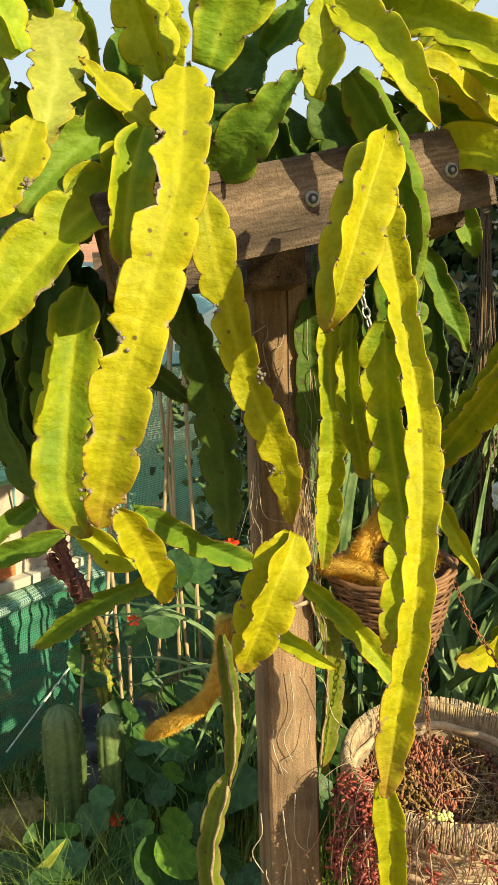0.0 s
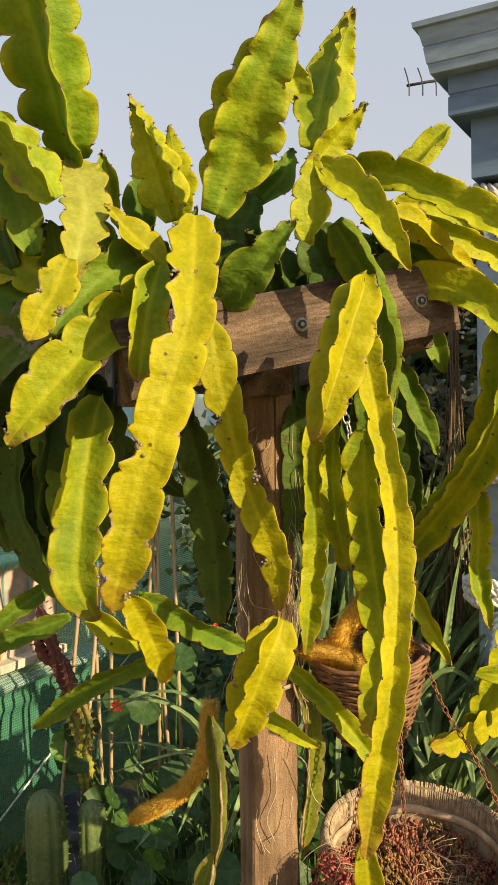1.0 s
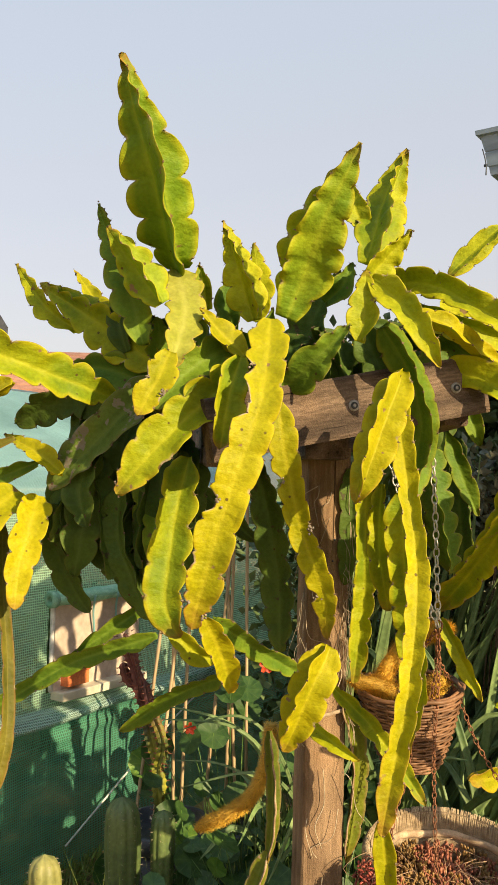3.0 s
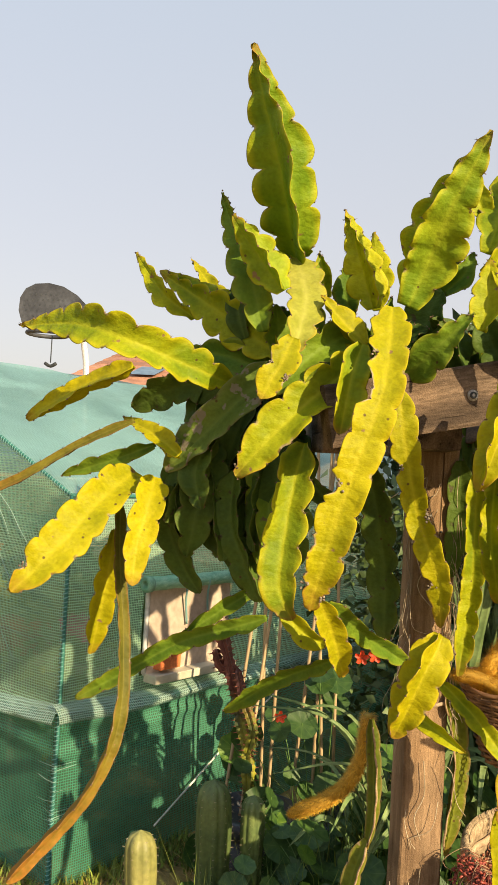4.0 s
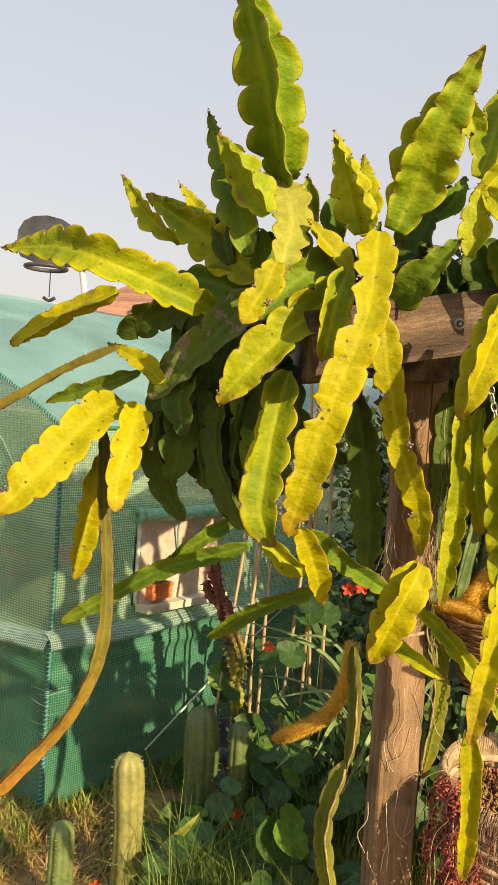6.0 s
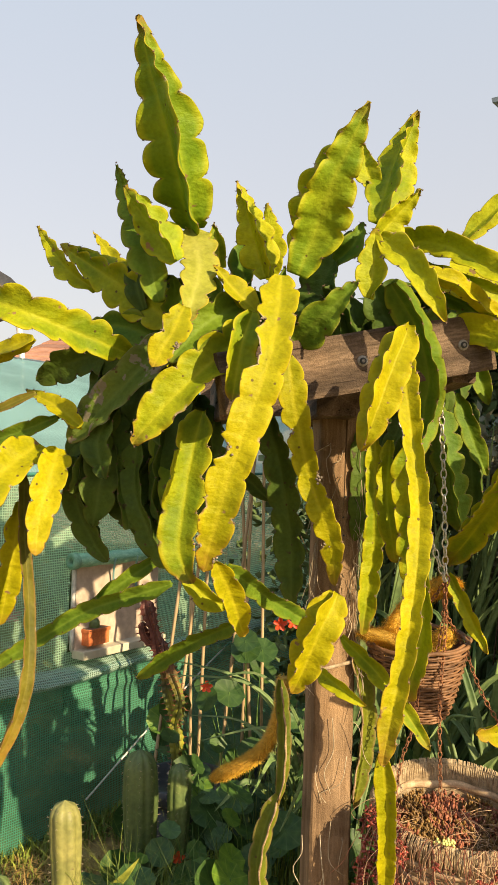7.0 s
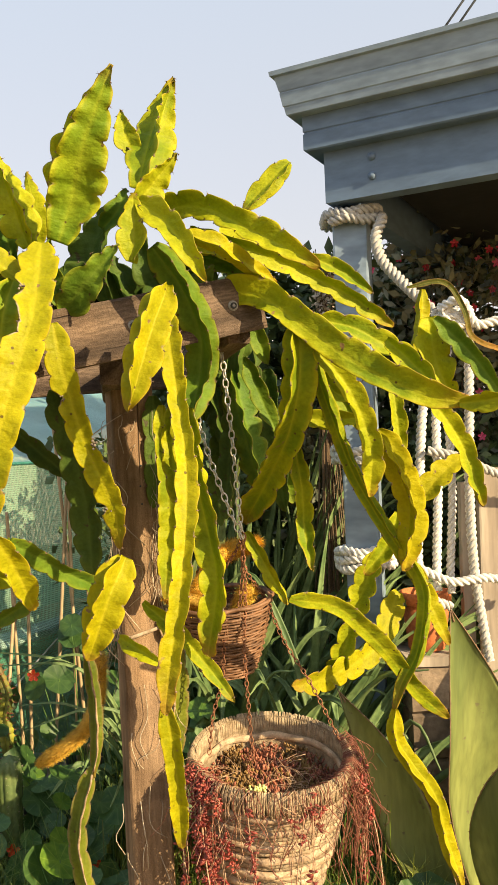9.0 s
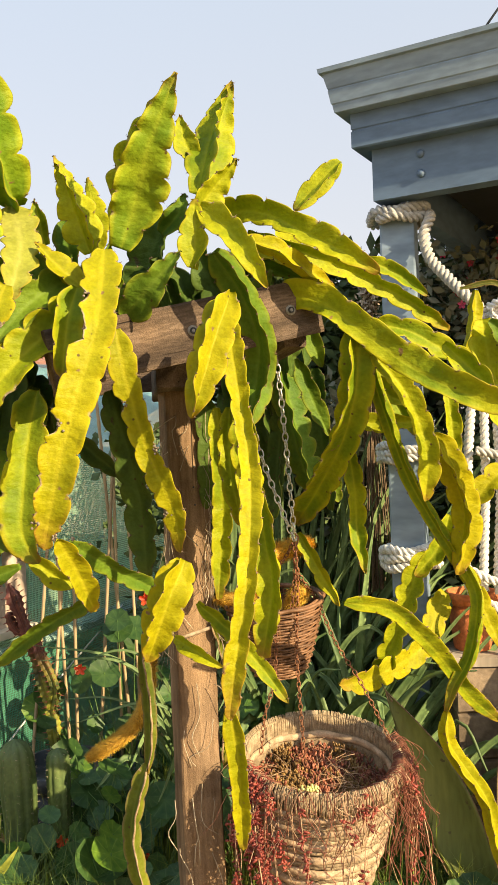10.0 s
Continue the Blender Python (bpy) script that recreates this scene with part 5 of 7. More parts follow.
# ---- trailing sedum in the cane basket ----
def sedum():
    s = thing("trailing_sedum", RIMC, "red jelly-bean sedum trailing over the cane basket's rim", "succulent")
    top = {0: [], 1: []}
    for k in range(3000):
        a, r = rng.uniform(0, 2 * math.pi), 0.162 * math.sqrt(rng.random())
        p = RIMC + SLANT @ Vector((r * math.cos(a), r * math.sin(a), -0.088 + 0.030 * noise.noise(Vector((r * 9 * math.cos(a), r * 9 * math.sin(a), 1))) + rng.uniform(0, 0.02) - 0.003))
        d = Vector((rng.gauss(0, 0.5), rng.gauss(0, 0.5), 1))
        top[0 if noise.noise(p * 14) + rng.gauss(0, 0.15) > -0.12 else 1].append(bean(p, d, rng.uniform(0.0018, 0.0034), rng.uniform(0.009, 0.017)))
    for j, mt, lb in ((0, SEDUM, "red leaves"), (1, SEDUMG, "bronze-green leaves")):
        tagged(piece("leaf_mound", join(*top[j]), mt, s, lb), kind="stuff")
    for k in range(32):
        a = (rng.gauss(-2.45, 0.22), rng.gauss(-2.6, 0.3), rng.gauss(-2.2, 0.3), rng.gauss(-1.35, 0.1), rng.gauss(-0.35, 0.2))[k % 5]
        o = Vector((math.cos(a), math.sin(a), 0))
        ln = rng.uniform(0.10, 0.36)
        q = RIMC + SLANT @ (o * 0.175 + Vector((0, 0, -0.01)))
        sway = Vector((rng.gauss(0, 0.012), rng.gauss(0, 0.012), 0))
        pts = [q - o * 0.02, q + o * 0.022 + Vector((0, 0, 0.006)), q + o * 0.03 + sway + Vector((0, 0, -ln * 0.4)), q + o * 0.015 + sway * 2 + Vector((0, 0, -ln))]
        line, length = glide(pts, 0.007)
        twig = piece("trailing_shoot", tube(pts, 0.0012, 4, 0.02), DRYSTEM, s)
        if a > -0.9 and rng.random() < 0.15:
            continue
        leaves = []
        for i, c in enumerate(line[2:]):
            if noise.noise(Vector((i * 0.16, k * 5.0, 0))) > (-0.02 if a < -1.7 else 0.12):
                for w in range(3 if a < -1.7 else 2):
                    leaves.append(bean(c, Vector((rng.gauss(0, 1), rng.gauss(0, 1) - 0.4, rng.gauss(-0.1, 0.8))), rng.uniform(0.0020, 0.0034), rng.uniform(0.011, 0.019)))
        if leaves:
            under(part("leaves", join(*leaves), SEDUMR, None, "small red leaves"), twig)
    mat = []
    for k in range(150):
        a, r = rng.uniform(0, 2 * math.pi), 0.16 * math.sqrt(rng.random())
        p = Vector((r * math.cos(a), r * math.sin(a), -0.088 + rng.uniform(0, 0.022)))
        d = Vector((rng.gauss(0, 0.03), rng.gauss(0, 0.03), rng.gauss(0, 0.012)))
        bend = Vector((rng.gauss(0, 0.008), rng.gauss(0, 0.008), 0.008))
        if noise.noise(p * 11) > -0.05:
            mat.append(tube([RIMC + SLANT @ (p - d), RIMC + SLANT @ (p + bend), RIMC + SLANT @ (p + d)], rng.uniform(0.0005, 0.0010), 3, 0.014))
    tagged(piece("straw_litter", join(*mat), DRYSTEM, s, "dry straw litter between the leaves"), kind="stuff")
    threads, reds = [], []
    for k in range(150):
        a = rng.choice((rng.gauss(-0.35, 0.35), rng.uniform(-3.0, 0.4), rng.uniform(-3.0, 0.4)))
        o = Vector((math.cos(a), math.sin(a), 0))
        q = RIMC + SLANT @ (o * 0.19)
        ln = rng.uniform(0.03, 0.26) * (1.3 if a > -0.8 else 0.8)
        side = Vector((rng.gauss(0, 0.03), rng.gauss(0, 0.03), 0))
        path = [q - o * 0.03 + Vector((0, 0, 0.004)), q + Vector((0, 0, 0.014))]
        for w in (0.15, 0.35, 0.6, 0.8, 1.0):
            path.append(q + o * 0.012 + side * w + Vector((rng.gauss(0, 0.010), rng.gauss(0, 0.010), -ln * w + rng.gauss(0, 0.006))))
        (reds if k % 5 < 3 or a > -0.8 else threads).append(tube(path, rng.choice((0.0006, 0.0008, 0.0011)), 3, 0.014))
    tagged(piece("dry_root_tangle", join(*threads), DRYSTEM, s, "tangle of pale dry roots"), kind="stuff")
    tagged(piece("runner_tangle", join(*reds), RUNNER, s, "thin bare red-brown runners"), kind="stuff")
    tuft = [bean(RIMC + SLANT @ Vector((-0.045 + rng.gauss(0, 0.012), -0.165 + rng.gauss(0, 0.004), 0.004 + rng.uniform(0, 0.006))), Vector((rng.gauss(0, 0.6), rng.gauss(0, 0.6), 1)), 0.003, 0.009) for k in range(26)]
    piece("yellow_tuft", join(*tuft), surface("yellow_bloom", (0.55, 0.55, 0.15), (0.75, 0.72, 0.30), 90, 0.6), s, "small yellow flower tuft")


RUNNER = surface("red_runner", (0.20, 0.055, 0.035), (0.42, 0.16, 0.09), 60, 0.8)
DRYSTEM = surface("dry_stem", (0.30, 0.16, 0.09), (0.58, 0.40, 0.25), 60, 0.9)
sedum()


# ---- golden tail cacti ----
def golden_tail(points, radius, label, density=26000):
    g = thing("golden_tail_cactus", points[0], label, "cactus", "golden tail cacti")
    piece("body", tube(points, radius * 0.66, 16, 0.008, lambda u: min(1, 0.8 + 2 * u) * min(1, math.sqrt(max(0, (1 - u) / 0.12)) * 0.96 + 0.05), 0.15), FURB, g)
    line, length = glide(points, 0.004)
    fr = frames_along(line)
    sv, sf = [], []
    for k in range(int(density * length)):
        i = rng.randrange(len(line))
        t, f, s = fr[i]
        u = i / (len(line) - 1)
        r = radius * 0.64 * min(1, math.sqrt(max(0, (1 - u) / 0.12)) * 0.96 + 0.05)
        a = rng.uniform(0, 2 * math.pi)
        o = f * math.cos(a) + s * math.sin(a)
        p = line[i] + o * r
        tipd = (o + t * rng.gauss(0.15, 0.5) + t.cross(o) * rng.gauss(0, 0.4)).normalized() * rng.uniform(0.25, 0.62) * radius
        w = t.cross(o) * 0.00045
        b = len(sv)
        sv += [p + w, p - w, p + tipd]
        sf.append((b, b + 1, b + 2))
    tagged(piece("bristles", (sv, sf), FUR, g, "dense golden bristles"), kind="stuff")
    return g


golden_tail([(-0.062, 1.67, 0.74), (-0.066, 1.68, 0.70), (-0.076, 1.70, 0.62), (-0.113, 1.74, 0.536), (-0.175, 1.78, 0.477), (-0.252, 1.82, 0.423)], 0.0225, "long drooping golden-spined cactus stem beside the post")
golden_tail([(0.165, 1.46, 0.87), (0.182, 1.44, 0.925), (0.215, 1.45, 0.970), (0.252, 1.47, 1.000), (0.334, 1.52, 1.012)], 0.027, "arching golden-spined cactus stem in the willow basket")
golden_tail([(0.23, 1.45, 0.87), (0.165, 1.41, 0.908), (0.104, 1.40, 0.913)], 0.022, "short golden-spined cactus stem on the willow basket's rim")
golden_tail([(0.27, 1.45, 0.87), (0.29, 1.415, 0.915), (0.308, 1.40, 0.915)], 0.024, "short golden-spined cactus stem on the willow basket's rim")


# ---- chains ----
def link_mesh(name, length, width, wire, material):
    n, verts, faces = 20, [], []
    for k in range(n):
        a = 2 * math.pi * k / n
        c = Vector((width * math.cos(a), 0, length * math.sin(a)))
        c.z += math.copysign(length * 0.35, math.sin(a)) * (1 - abs(math.cos(a)))
        o = Vector((math.cos(a), 0, math.sin(a)))
        for q in range(6):
            b = 2 * math.pi * q / 6
            verts.append(c + o * (wire * math.cos(b)) + Vector((0, wire * math.sin(b), 0)))
    for k in range(n):
        for q in range(6):
            faces.append((k * 6 + q, k * 6 + (q + 1) % 6, ((k + 1) % n) * 6 + (q + 1) % 6, ((k + 1) % n) * 6 + q))
    return mesh_of(name, verts, faces, material)


LINK = link_mesh("link", 0.0084, 0.0060, 0.0017, STEEL)
LINKR = link_mesh("rusty_link", 0.006, 0.0042, 0.0012, RUST)


def chain(points, mesh_data, spacing, label, group):
    c = thing("chain", points[0], label, "chain", group)
    line, length = glide(points, spacing)
    for i in range(len(line) - 1):
        a, b = line[i], line[i + 1]
        ob = new("link", mesh_data)
        z = (b - a).normalized()
        x = (Vector((0.3, -1, 0)) - z * z.dot(Vector((0.3, -1, 0)))).normalized()
        if i % 2:
            x = z.cross(x)
        ob.parent = c
        ob.matrix_parent_inverse = Matrix.Translation(-c.location)
        ob.matrix_basis = Matrix.Translation((a + b) / 2) @ Matrix((x, z.cross(x), z)).transposed().to_4x4()
    return c


HOOK = Vector((0.280, 1.36, 1.040))
chain([(0.238, 1.29, 1.50), (0.249, 1.31, 1.451), (0.265, 1.33, 1.268), HOOK], LINK, 0.0175, "bright galvanised chain from the beam to the basket hook", "steel chains")
chain([(0.160, 1.38, 1.46), (0.186, 1.37, 1.345), (0.216, 1.365, 1.223), (0.248, 1.36, 1.125), HOOK], LINK, 0.0175, "bright galvanised chain from the beam to the basket hook", "steel chains")
for pts in ([HOOK, (0.284, 1.37, 0.975), (0.335, 1.43, 0.890)], [HOOK, (0.277, 1.36, 0.96), (0.266, 1.355, 0.884)], [HOOK, (0.25, 1.40, 0.985), (0.185, 1.53, 0.895)], [HOOK, (0.282, 1.355, 0.94), (0.274, 1.345, 0.81), (0.278, 1.345, 0.67), (0.283, 1.34, 0.56)]):
    chain(pts, LINKR, 0.012, "thin rusty chain holding the willow basket", "rusty chains")
chain([(0.333, 1.41, 0.890), (0.365, 1.39, 0.807), (0.412, 1.36, 0.726), (0.470, 1.35, 0.60)], LINKR, 0.012, "rusty chain from the willow basket to the cane basket", "rusty chains")
chain([(0.236, 1.36, 0.87), (0.224, 1.36, 0.742), (0.202, 1.36, 0.668), (0.190, 1.36, 0.585)], LINKR, 0.012, "rusty chain from the willow basket to the cane basket", "rusty chains")
hk = part("chain_hook", tube([HOOK + Vector((0, 0, 0.016)), HOOK + Vector((0.008, 0, 0.006)), HOOK + Vector((0.002, 0, -0.012)), HOOK + Vector((-0.007, 0, -0.004))], 0.002, 6, 0.003), RUST)
tagged(hk, "rusty iron hook joining the chains", "hook")


# ---- ropes on the veranda post ----
def rope_mesh(points, r, lay=0.055, step=0.006):
    line, length = glide(points, step)
    fr = frames_along(line)
    out = []
    for k in range(3):
        verts, faces = [], []
        for i, (c, (t, f, s)) in enumerate(zip(line, fr)):
            a = 2 * math.pi * (k / 3 + i * step / lay)
            q = c + (f * math.cos(a) + s * math.sin(a)) * (r * 0.52)
            for w in range(7):
                b = 2 * math.pi * w / 7
                verts.append(q + (f * math.cos(b) + s * math.sin(b)) * (r * 0.56 * (1 + 0.06 * noise.noise(q * 200))))
        for i in range(len(line) - 1):
            for w in range(7):
                faces.append((i * 7 + w, i * 7 + (w + 1) % 7, i * 7 + 7 + (w + 1) % 7, i * 7 + 7 + w))
        out.append((verts, faces))
    return join(*out)


def rope(points, r, label):
    ob = part("rope", rope_mesh(points, r), ROPE)
    return tagged(ob, label, "rope", "white ropes")


PX, PY = 0.715, 2.16


def coil(z, turns, r=0.093, thick=0.014, rise=0.022, phase=0.0):
    pts = []
    for k in range(int(turns * 10) + 1):
        a = phase + 2 * math.pi * k / 10
        sq = 1 / max(abs(math.cos(a)), abs(math.sin(a))) ** 0.45
        pts.append((PX + r * sq * 0.86 * math.cos(a), PY + r * sq * 0.86 * math.sin(a), z + rise * k / 10 + 0.006 * math.sin(k * 2.1)))
    return pts


rope(coil(1.905, 1.4, phase=-2.6) + [(0.790, 2.07, 1.90), (0.765, 2.05, 1.84), (0.775, 2.03, 1.77), (0.812, 2.0, 1.71), (0.848, 1.96, 1.655), (0.895, 1.94, 1.60)], 0.017, "thick white rope wound round the post head")
rope(coil(1.175, 2.2, phase=2.8, rise=0.02), 0.014, "white rope wound round the painted post")
rope(coil(0.845, 2.8, phase=2.5, rise=0.024), 0.015, "white rope wound round the painted post")
rope([(0.90, 1.92, 1.60), (0.868, 1.92, 1.40), (0.845, 1.92, 1.30), (0.825, 1.92, 1.05), (0.813, 1.91, 0.87), (0.835, 1.90, 0.79), (0.90, 1.90, 0.755)], 0.014, "thick white rope hanging in a loop")
rope([(0.92, 1.94, 1.60), (0.893, 1.94, 1.35), (0.885, 1.93, 1.10), (0.872, 1.93, 0.87), (0.868, 1.92, 0.80)], 0.013, "thick white rope hanging down")
rope([(0.94, 1.95, 1.58), (0.93, 1.95, 1.3), (0.93, 1.94, 1.1), (0.915, 1.94, 0.86), (0.91, 1.92, 0.79)], 0.012, "thick white rope hanging down")
rope([(0.985, 1.90, 1.56), (0.975, 1.90, 1.30), (0.963, 1.89, 1.10), (0.968, 1.89, 0.85), (1.00, 1.89, 0.60)], 0.014, "thick white rope hanging down")
rope([(0.812, 1.90, 0.87), (0.90, 1.88, 0.83), (1.0, 1.88, 0.835), (1.15, 1.88, 0.80)], 0.013, "white rope slung level between the boards")
rope([(0.85, 1.90, 1.20), (0.93, 1.89, 1.18), (1.063, 1.88, 1.12), (1.2, 1.88, 1.10)], 0.013, "white rope slung level between the boards")
rope([(0.90, 1.90, 1.60), (0.95, 1.86, 1.615), (1.0, 1.88, 1.55), (1.08, 1.88, 1.56), (1.25, 1.88, 1.55)], 0.014, "thick white rope knotted at the boards")
knot = []
for k in range(46):
    a = k * 2.4
    knot.append((0.945 + 0.045 * math.cos(a) + rng.gauss(0, 0.006), 1.905 + 0.02 * math.sin(a * 1.7), 1.575 + 0.035 * math.sin(a * 1.3) + rng.gauss(0, 0.005)))
kn = part("rope_knot", rope_mesh(knot, 0.009), ROPE)
tagged(kn, "frayed knot of white rope", "rope", "white ropes")
for x, w, y, top_z in ((1.06, 0.10, 1.99, 1.14), (1.17, 0.10, 2.0, 1.17), (0.985, 0.035, 2.03, 1.10)):
    bd = part("plank", timber("plank", (x, y, 0.0), (x + 0.01, y, top_z), w, 0.03, BOARD), BOARD)
    tagged(bd, "grey weathered upright plank behind ropes", "plank", "upright planks")


# ---- terracotta pot on its timber stand ----
def pot(place, r, h, label, material=None):
    p = thing("plant_pot", place, label, "pot")
    mt = material or TERRA
    part("body", lathe(((0.0, 0.0), (r * 0.68, 0.0), (r * 0.72, 0.004), (r * 0.92, h * 0.8), (r * 0.92, h * 0.8)), 32), mt, p)
    part("rim", lathe(((r * 0.93, h * 0.79), (r, h * 0.80), (r, h * 0.985), (r * 0.97, h), (r * 0.9, h), (r * 0.88, h * 0.86), (0.0, h * 0.86)), 32), mt, p)
    return p


pot((0.862, 2.03, 0.612), 0.076, 0.17, "orange terracotta pot on a timber stand")
for y, z in ((1.98, 0.597), (2.085, 0.597)):
    sl = part("plank", timber("plank", (0.775, y, z), (0.97, y - 0.006, z - 0.004), 0.10, 0.028, BOARD), BOARD)
    tagged(sl, "grey timber shelf plank under the pot", "plank", "shelf planks")
for x in (0.86,):
    for z in (0.515, 0.38, 0.245, 0.11, -0.02):
        blk = part("timber_block", timber("timber_block", (x - 0.075, 2.03, z), (x + 0.085, 2.03, z), 0.19, 0.132, BLOCK), BLOCK)
        tagged(blk, "brown timber block stacked under the shelf", "timber", "stacked timber blocks")


# ---- agave and strap-leaved plants ----
def sword(points, width, name, material, parent, fold=0.25, front=Vector((0, -1, 0)), thick=0.004):
    return piece(name, blade(points, width, fold, 0.03, front, True, thick), material, parent)


ag = thing("agave", (0.86, 1.72, 0.0), "large grey-green agave with broad pointed leaves", "agave")
AGEDGE = surface("agave_margin", (0.16, 0.09, 0.05), (0.30, 0.20, 0.11), 60, 0.7)


def agave_leaf(points, width, front, cup=0.22):
    """A thick channelled leaf with a toothed brown margin and a dark end spine."""
    line, length = glide(points, 0.012)
    fr = frames_along(line, Vector(front))
    m, n = len(line), 12
    verts, faces, rims = [], [], ([], [])
    for i, (c, (t, f, s)) in enumerate(zip(line, fr)):
        u = i / (m - 1)
        half = width / 2 * (0.62 + 0.38 * math.sin(min(1, u / 0.45) * math.pi / 2)) * max(0.0, 1 - max(0, (u - 0.45) / 0.55) ** 1.5) + 0.0015
        thick = 0.004 + 0.016 * (1 - u)
        for side in (1, -1):
            for k in range(n + 1):
                q = (2 * k / n - 1) * side
                dent = cup * half * (q * q - 0.5) + 0.006 * noise.noise(c * 9 + s * q * 0.3)
                verts.append(c + s * (q * half) + f * (dent + (0 if side > 0 else -thick * (1 - q * q) - 0.0012)))
        for e, q in ((0, 1), (1, -1)):
            rims[e].append(c + s * (q * half) + f * (cup * half * 0.5))
    per = 2 * (n + 1)
    for i in range(m - 1):
        for k in range(per):
            a, b = i * per + k, i * per + (k + 1) % per
            faces.append((a, a + per, b + per, b))
    leaf = piece("leaf", (verts, faces), AGAVE, ag)
    edge = []
    for r in rims:
        edge.append(tube(r, 0.0016, 5, 0.02))
        walk_line, _ = glide(r, 0.022)
        mid = line[m // 2]
        for p in walk_line[3:-2]:
            o = (p - mid)
            o = (p - min(line, key=lambda c: (c - p).length)).normalized()
            t = Vector((0, 0, 1)) if abs(o.z) < 0.9 else Vector((1, 0, 0))
            w = o.cross(t).normalized() * 0.0012
            edge.append(([p + t * 0.002, p - t * 0.002, p + w, p + o * 0.0045 + t * 0.0015], [(0, 1, 3), (1, 2, 3), (2, 0, 3)]))
    tagged(under(part("toothed_margin", join(*edge), AGEDGE, None, "thin brown toothed margin"), leaf), kind="stuff")
    tip = line[-1]
    d = (line[-1] - line[-4]).normalized()
    under(part("end_spine", tube([tip - d * 0.03, tip, tip + d * 0.04], 0.0028, 8, 0.004, lambda u: 1.02 - u), AGEDGE, None, "dark sharp end spine"), leaf)
    return leaf


agave_leaf([(0.955, 1.76, 0.0), (0.90, 1.67, 0.29), (0.862, 1.60, 0.53), (0.789, 1.55, 0.82)], 0.225, (0.15, -1, 0.1), 0.35)
agave_leaf([(0.93, 1.60, 0.0), (0.885, 1.52, 0.22), (0.885, 1.48, 0.38), (0.925, 1.44, 0.53)], 0.20, (-0.9, -0.45, -0.15))
agave_leaf([(0.805, 1.720, -0.032), (0.729, 1.740, 0.174), (0.653, 1.760, 0.383), (0.549, 1.780, 0.572)], 0.15, (-0.5, -0.8, 0.1), 0.3)
agave_leaf([(0.98, 1.80, 0.0), (1.06, 1.78, 0.3), (1.10, 1.75, 0.55), (1.18, 1.7, 0.75)], 0.19, (0, -1, 0))
agave_leaf([(0.98, 1.86, 0.0), (1.02, 1.95, 0.3), (1.04, 1.98, 0.5), (1.08, 2.0, 0.7)], 0.17, (0, -1, 0))


def strap_clump(place, n, reach, label, spread=1.0):
    c = thing("strap_leaf_plant", place, label, "plant", "strap-leaved plants")
    o = Vector(place)
    for k in range(n):
        a = rng.uniform(0, 2 * math.pi)
        ln = reach * rng.uniform(0.6, 1.1)
        out = Vector((math.cos(a), math.sin(a), 0)) * (ln * spread * rng.uniform(0.35, 0.9))
        up = Vector((0, 0, ln * rng.uniform(0.65, 0.95)))
        b = o + Vector((rng.gauss(0, 0.04), rng.gauss(0, 0.04), 0))
        drop = Vector((0, 0, -ln * rng.uniform(0.0, 0.35)))
        if (b + out).y < 1.74 or (b + out).x < place[0] - 0.38:
            continue
        sword([b, b + out * 0.25 + up * 0.55, b + out * 0.65 + up * 0.9, b + out + up + drop], rng.uniform(0.022, 0.038), "leaf", STRAP, c, 0.5, Vector((-out.y, out.x, 0.3)) if rng.random() < 0.5 else Vector((0, -1, 0.2)), 0.0015)
    return c


slant_clump = thing("strap_leaf_plant", (0.46, 2.16, 0.0), "long slanting strap-leaved clump behind the baskets", "plant", "strap-leaved plants")
for k in range(46):
    b = Vector((0.40 + rng.gauss(0, 0.07), 2.14 + rng.gauss(0, 0.05), 0.02))
    ln = rng.uniform(0.75, 1.1)
    lean = math.radians(rng.gauss(36, 13))
    d = Vector((math.sin(lean), rng.gauss(-0.05, 0.10), math.cos(lean))) * ln
    sag = Vector((0.10, 0, -0.16)) * rng.uniform(0.1, 1.0)
    sword([b, b + d * 0.45, b + d * 0.8 + sag * 0.35, b + d + sag], rng.uniform(0.024, 0.042), "leaf", STRAP, slant_clump, 0.45, Vector((0.2, -1, 0.25 + rng.gauss(0, 0.25))), 0.0015)
tall_clump = thing("strap_leaf_plant", (0.32, 2.45, 0.0), "tall upright strap-leaved clump behind the baskets", "plant", "strap-leaved plants")
for k in range(60):
    b = Vector((rng.uniform(0.12, 0.62), 2.45 + rng.gauss(0, 0.08), 0.02))
    ln = rng.uniform(1.0, 1.5)
    lean = math.radians(rng.gauss(8, 14))
    d = Vector((math.sin(lean), rng.gauss(-0.05, 0.08), math.cos(lean))) * ln
    sag = Vector((0.12, 0, -0.12)) * rng.uniform(-0.5, 1.0)
    sword([b, b + d * 0.45, b + d * 0.8 + sag * 0.3, b + d + Vector((sag.x, 0, -abs(sag.z)))], rng.uniform(0.024, 0.045), "leaf", STRAP, tall_clump, 0.45, Vector((0.3, -1, 0.2 + rng.gauss(0, 0.2))), 0.0015)
strap_clump((0.50, 2.08, 0.0), 90, 0.95, "dark green strap-leaved clump behind the baskets")
strap_clump((0.30, 2.20, 0.0), 60, 0.85, "dark green strap-leaved clump behind the baskets")
strap_clump((0.62, 1.93, 0.0), 26, 0.75, "dark green strap-leaved clump beside the painted post")
strap_clump((-0.02, 2.20, 0.0), 22, 0.6, "dark green strap-leaved clump behind the timber post", 1.0)


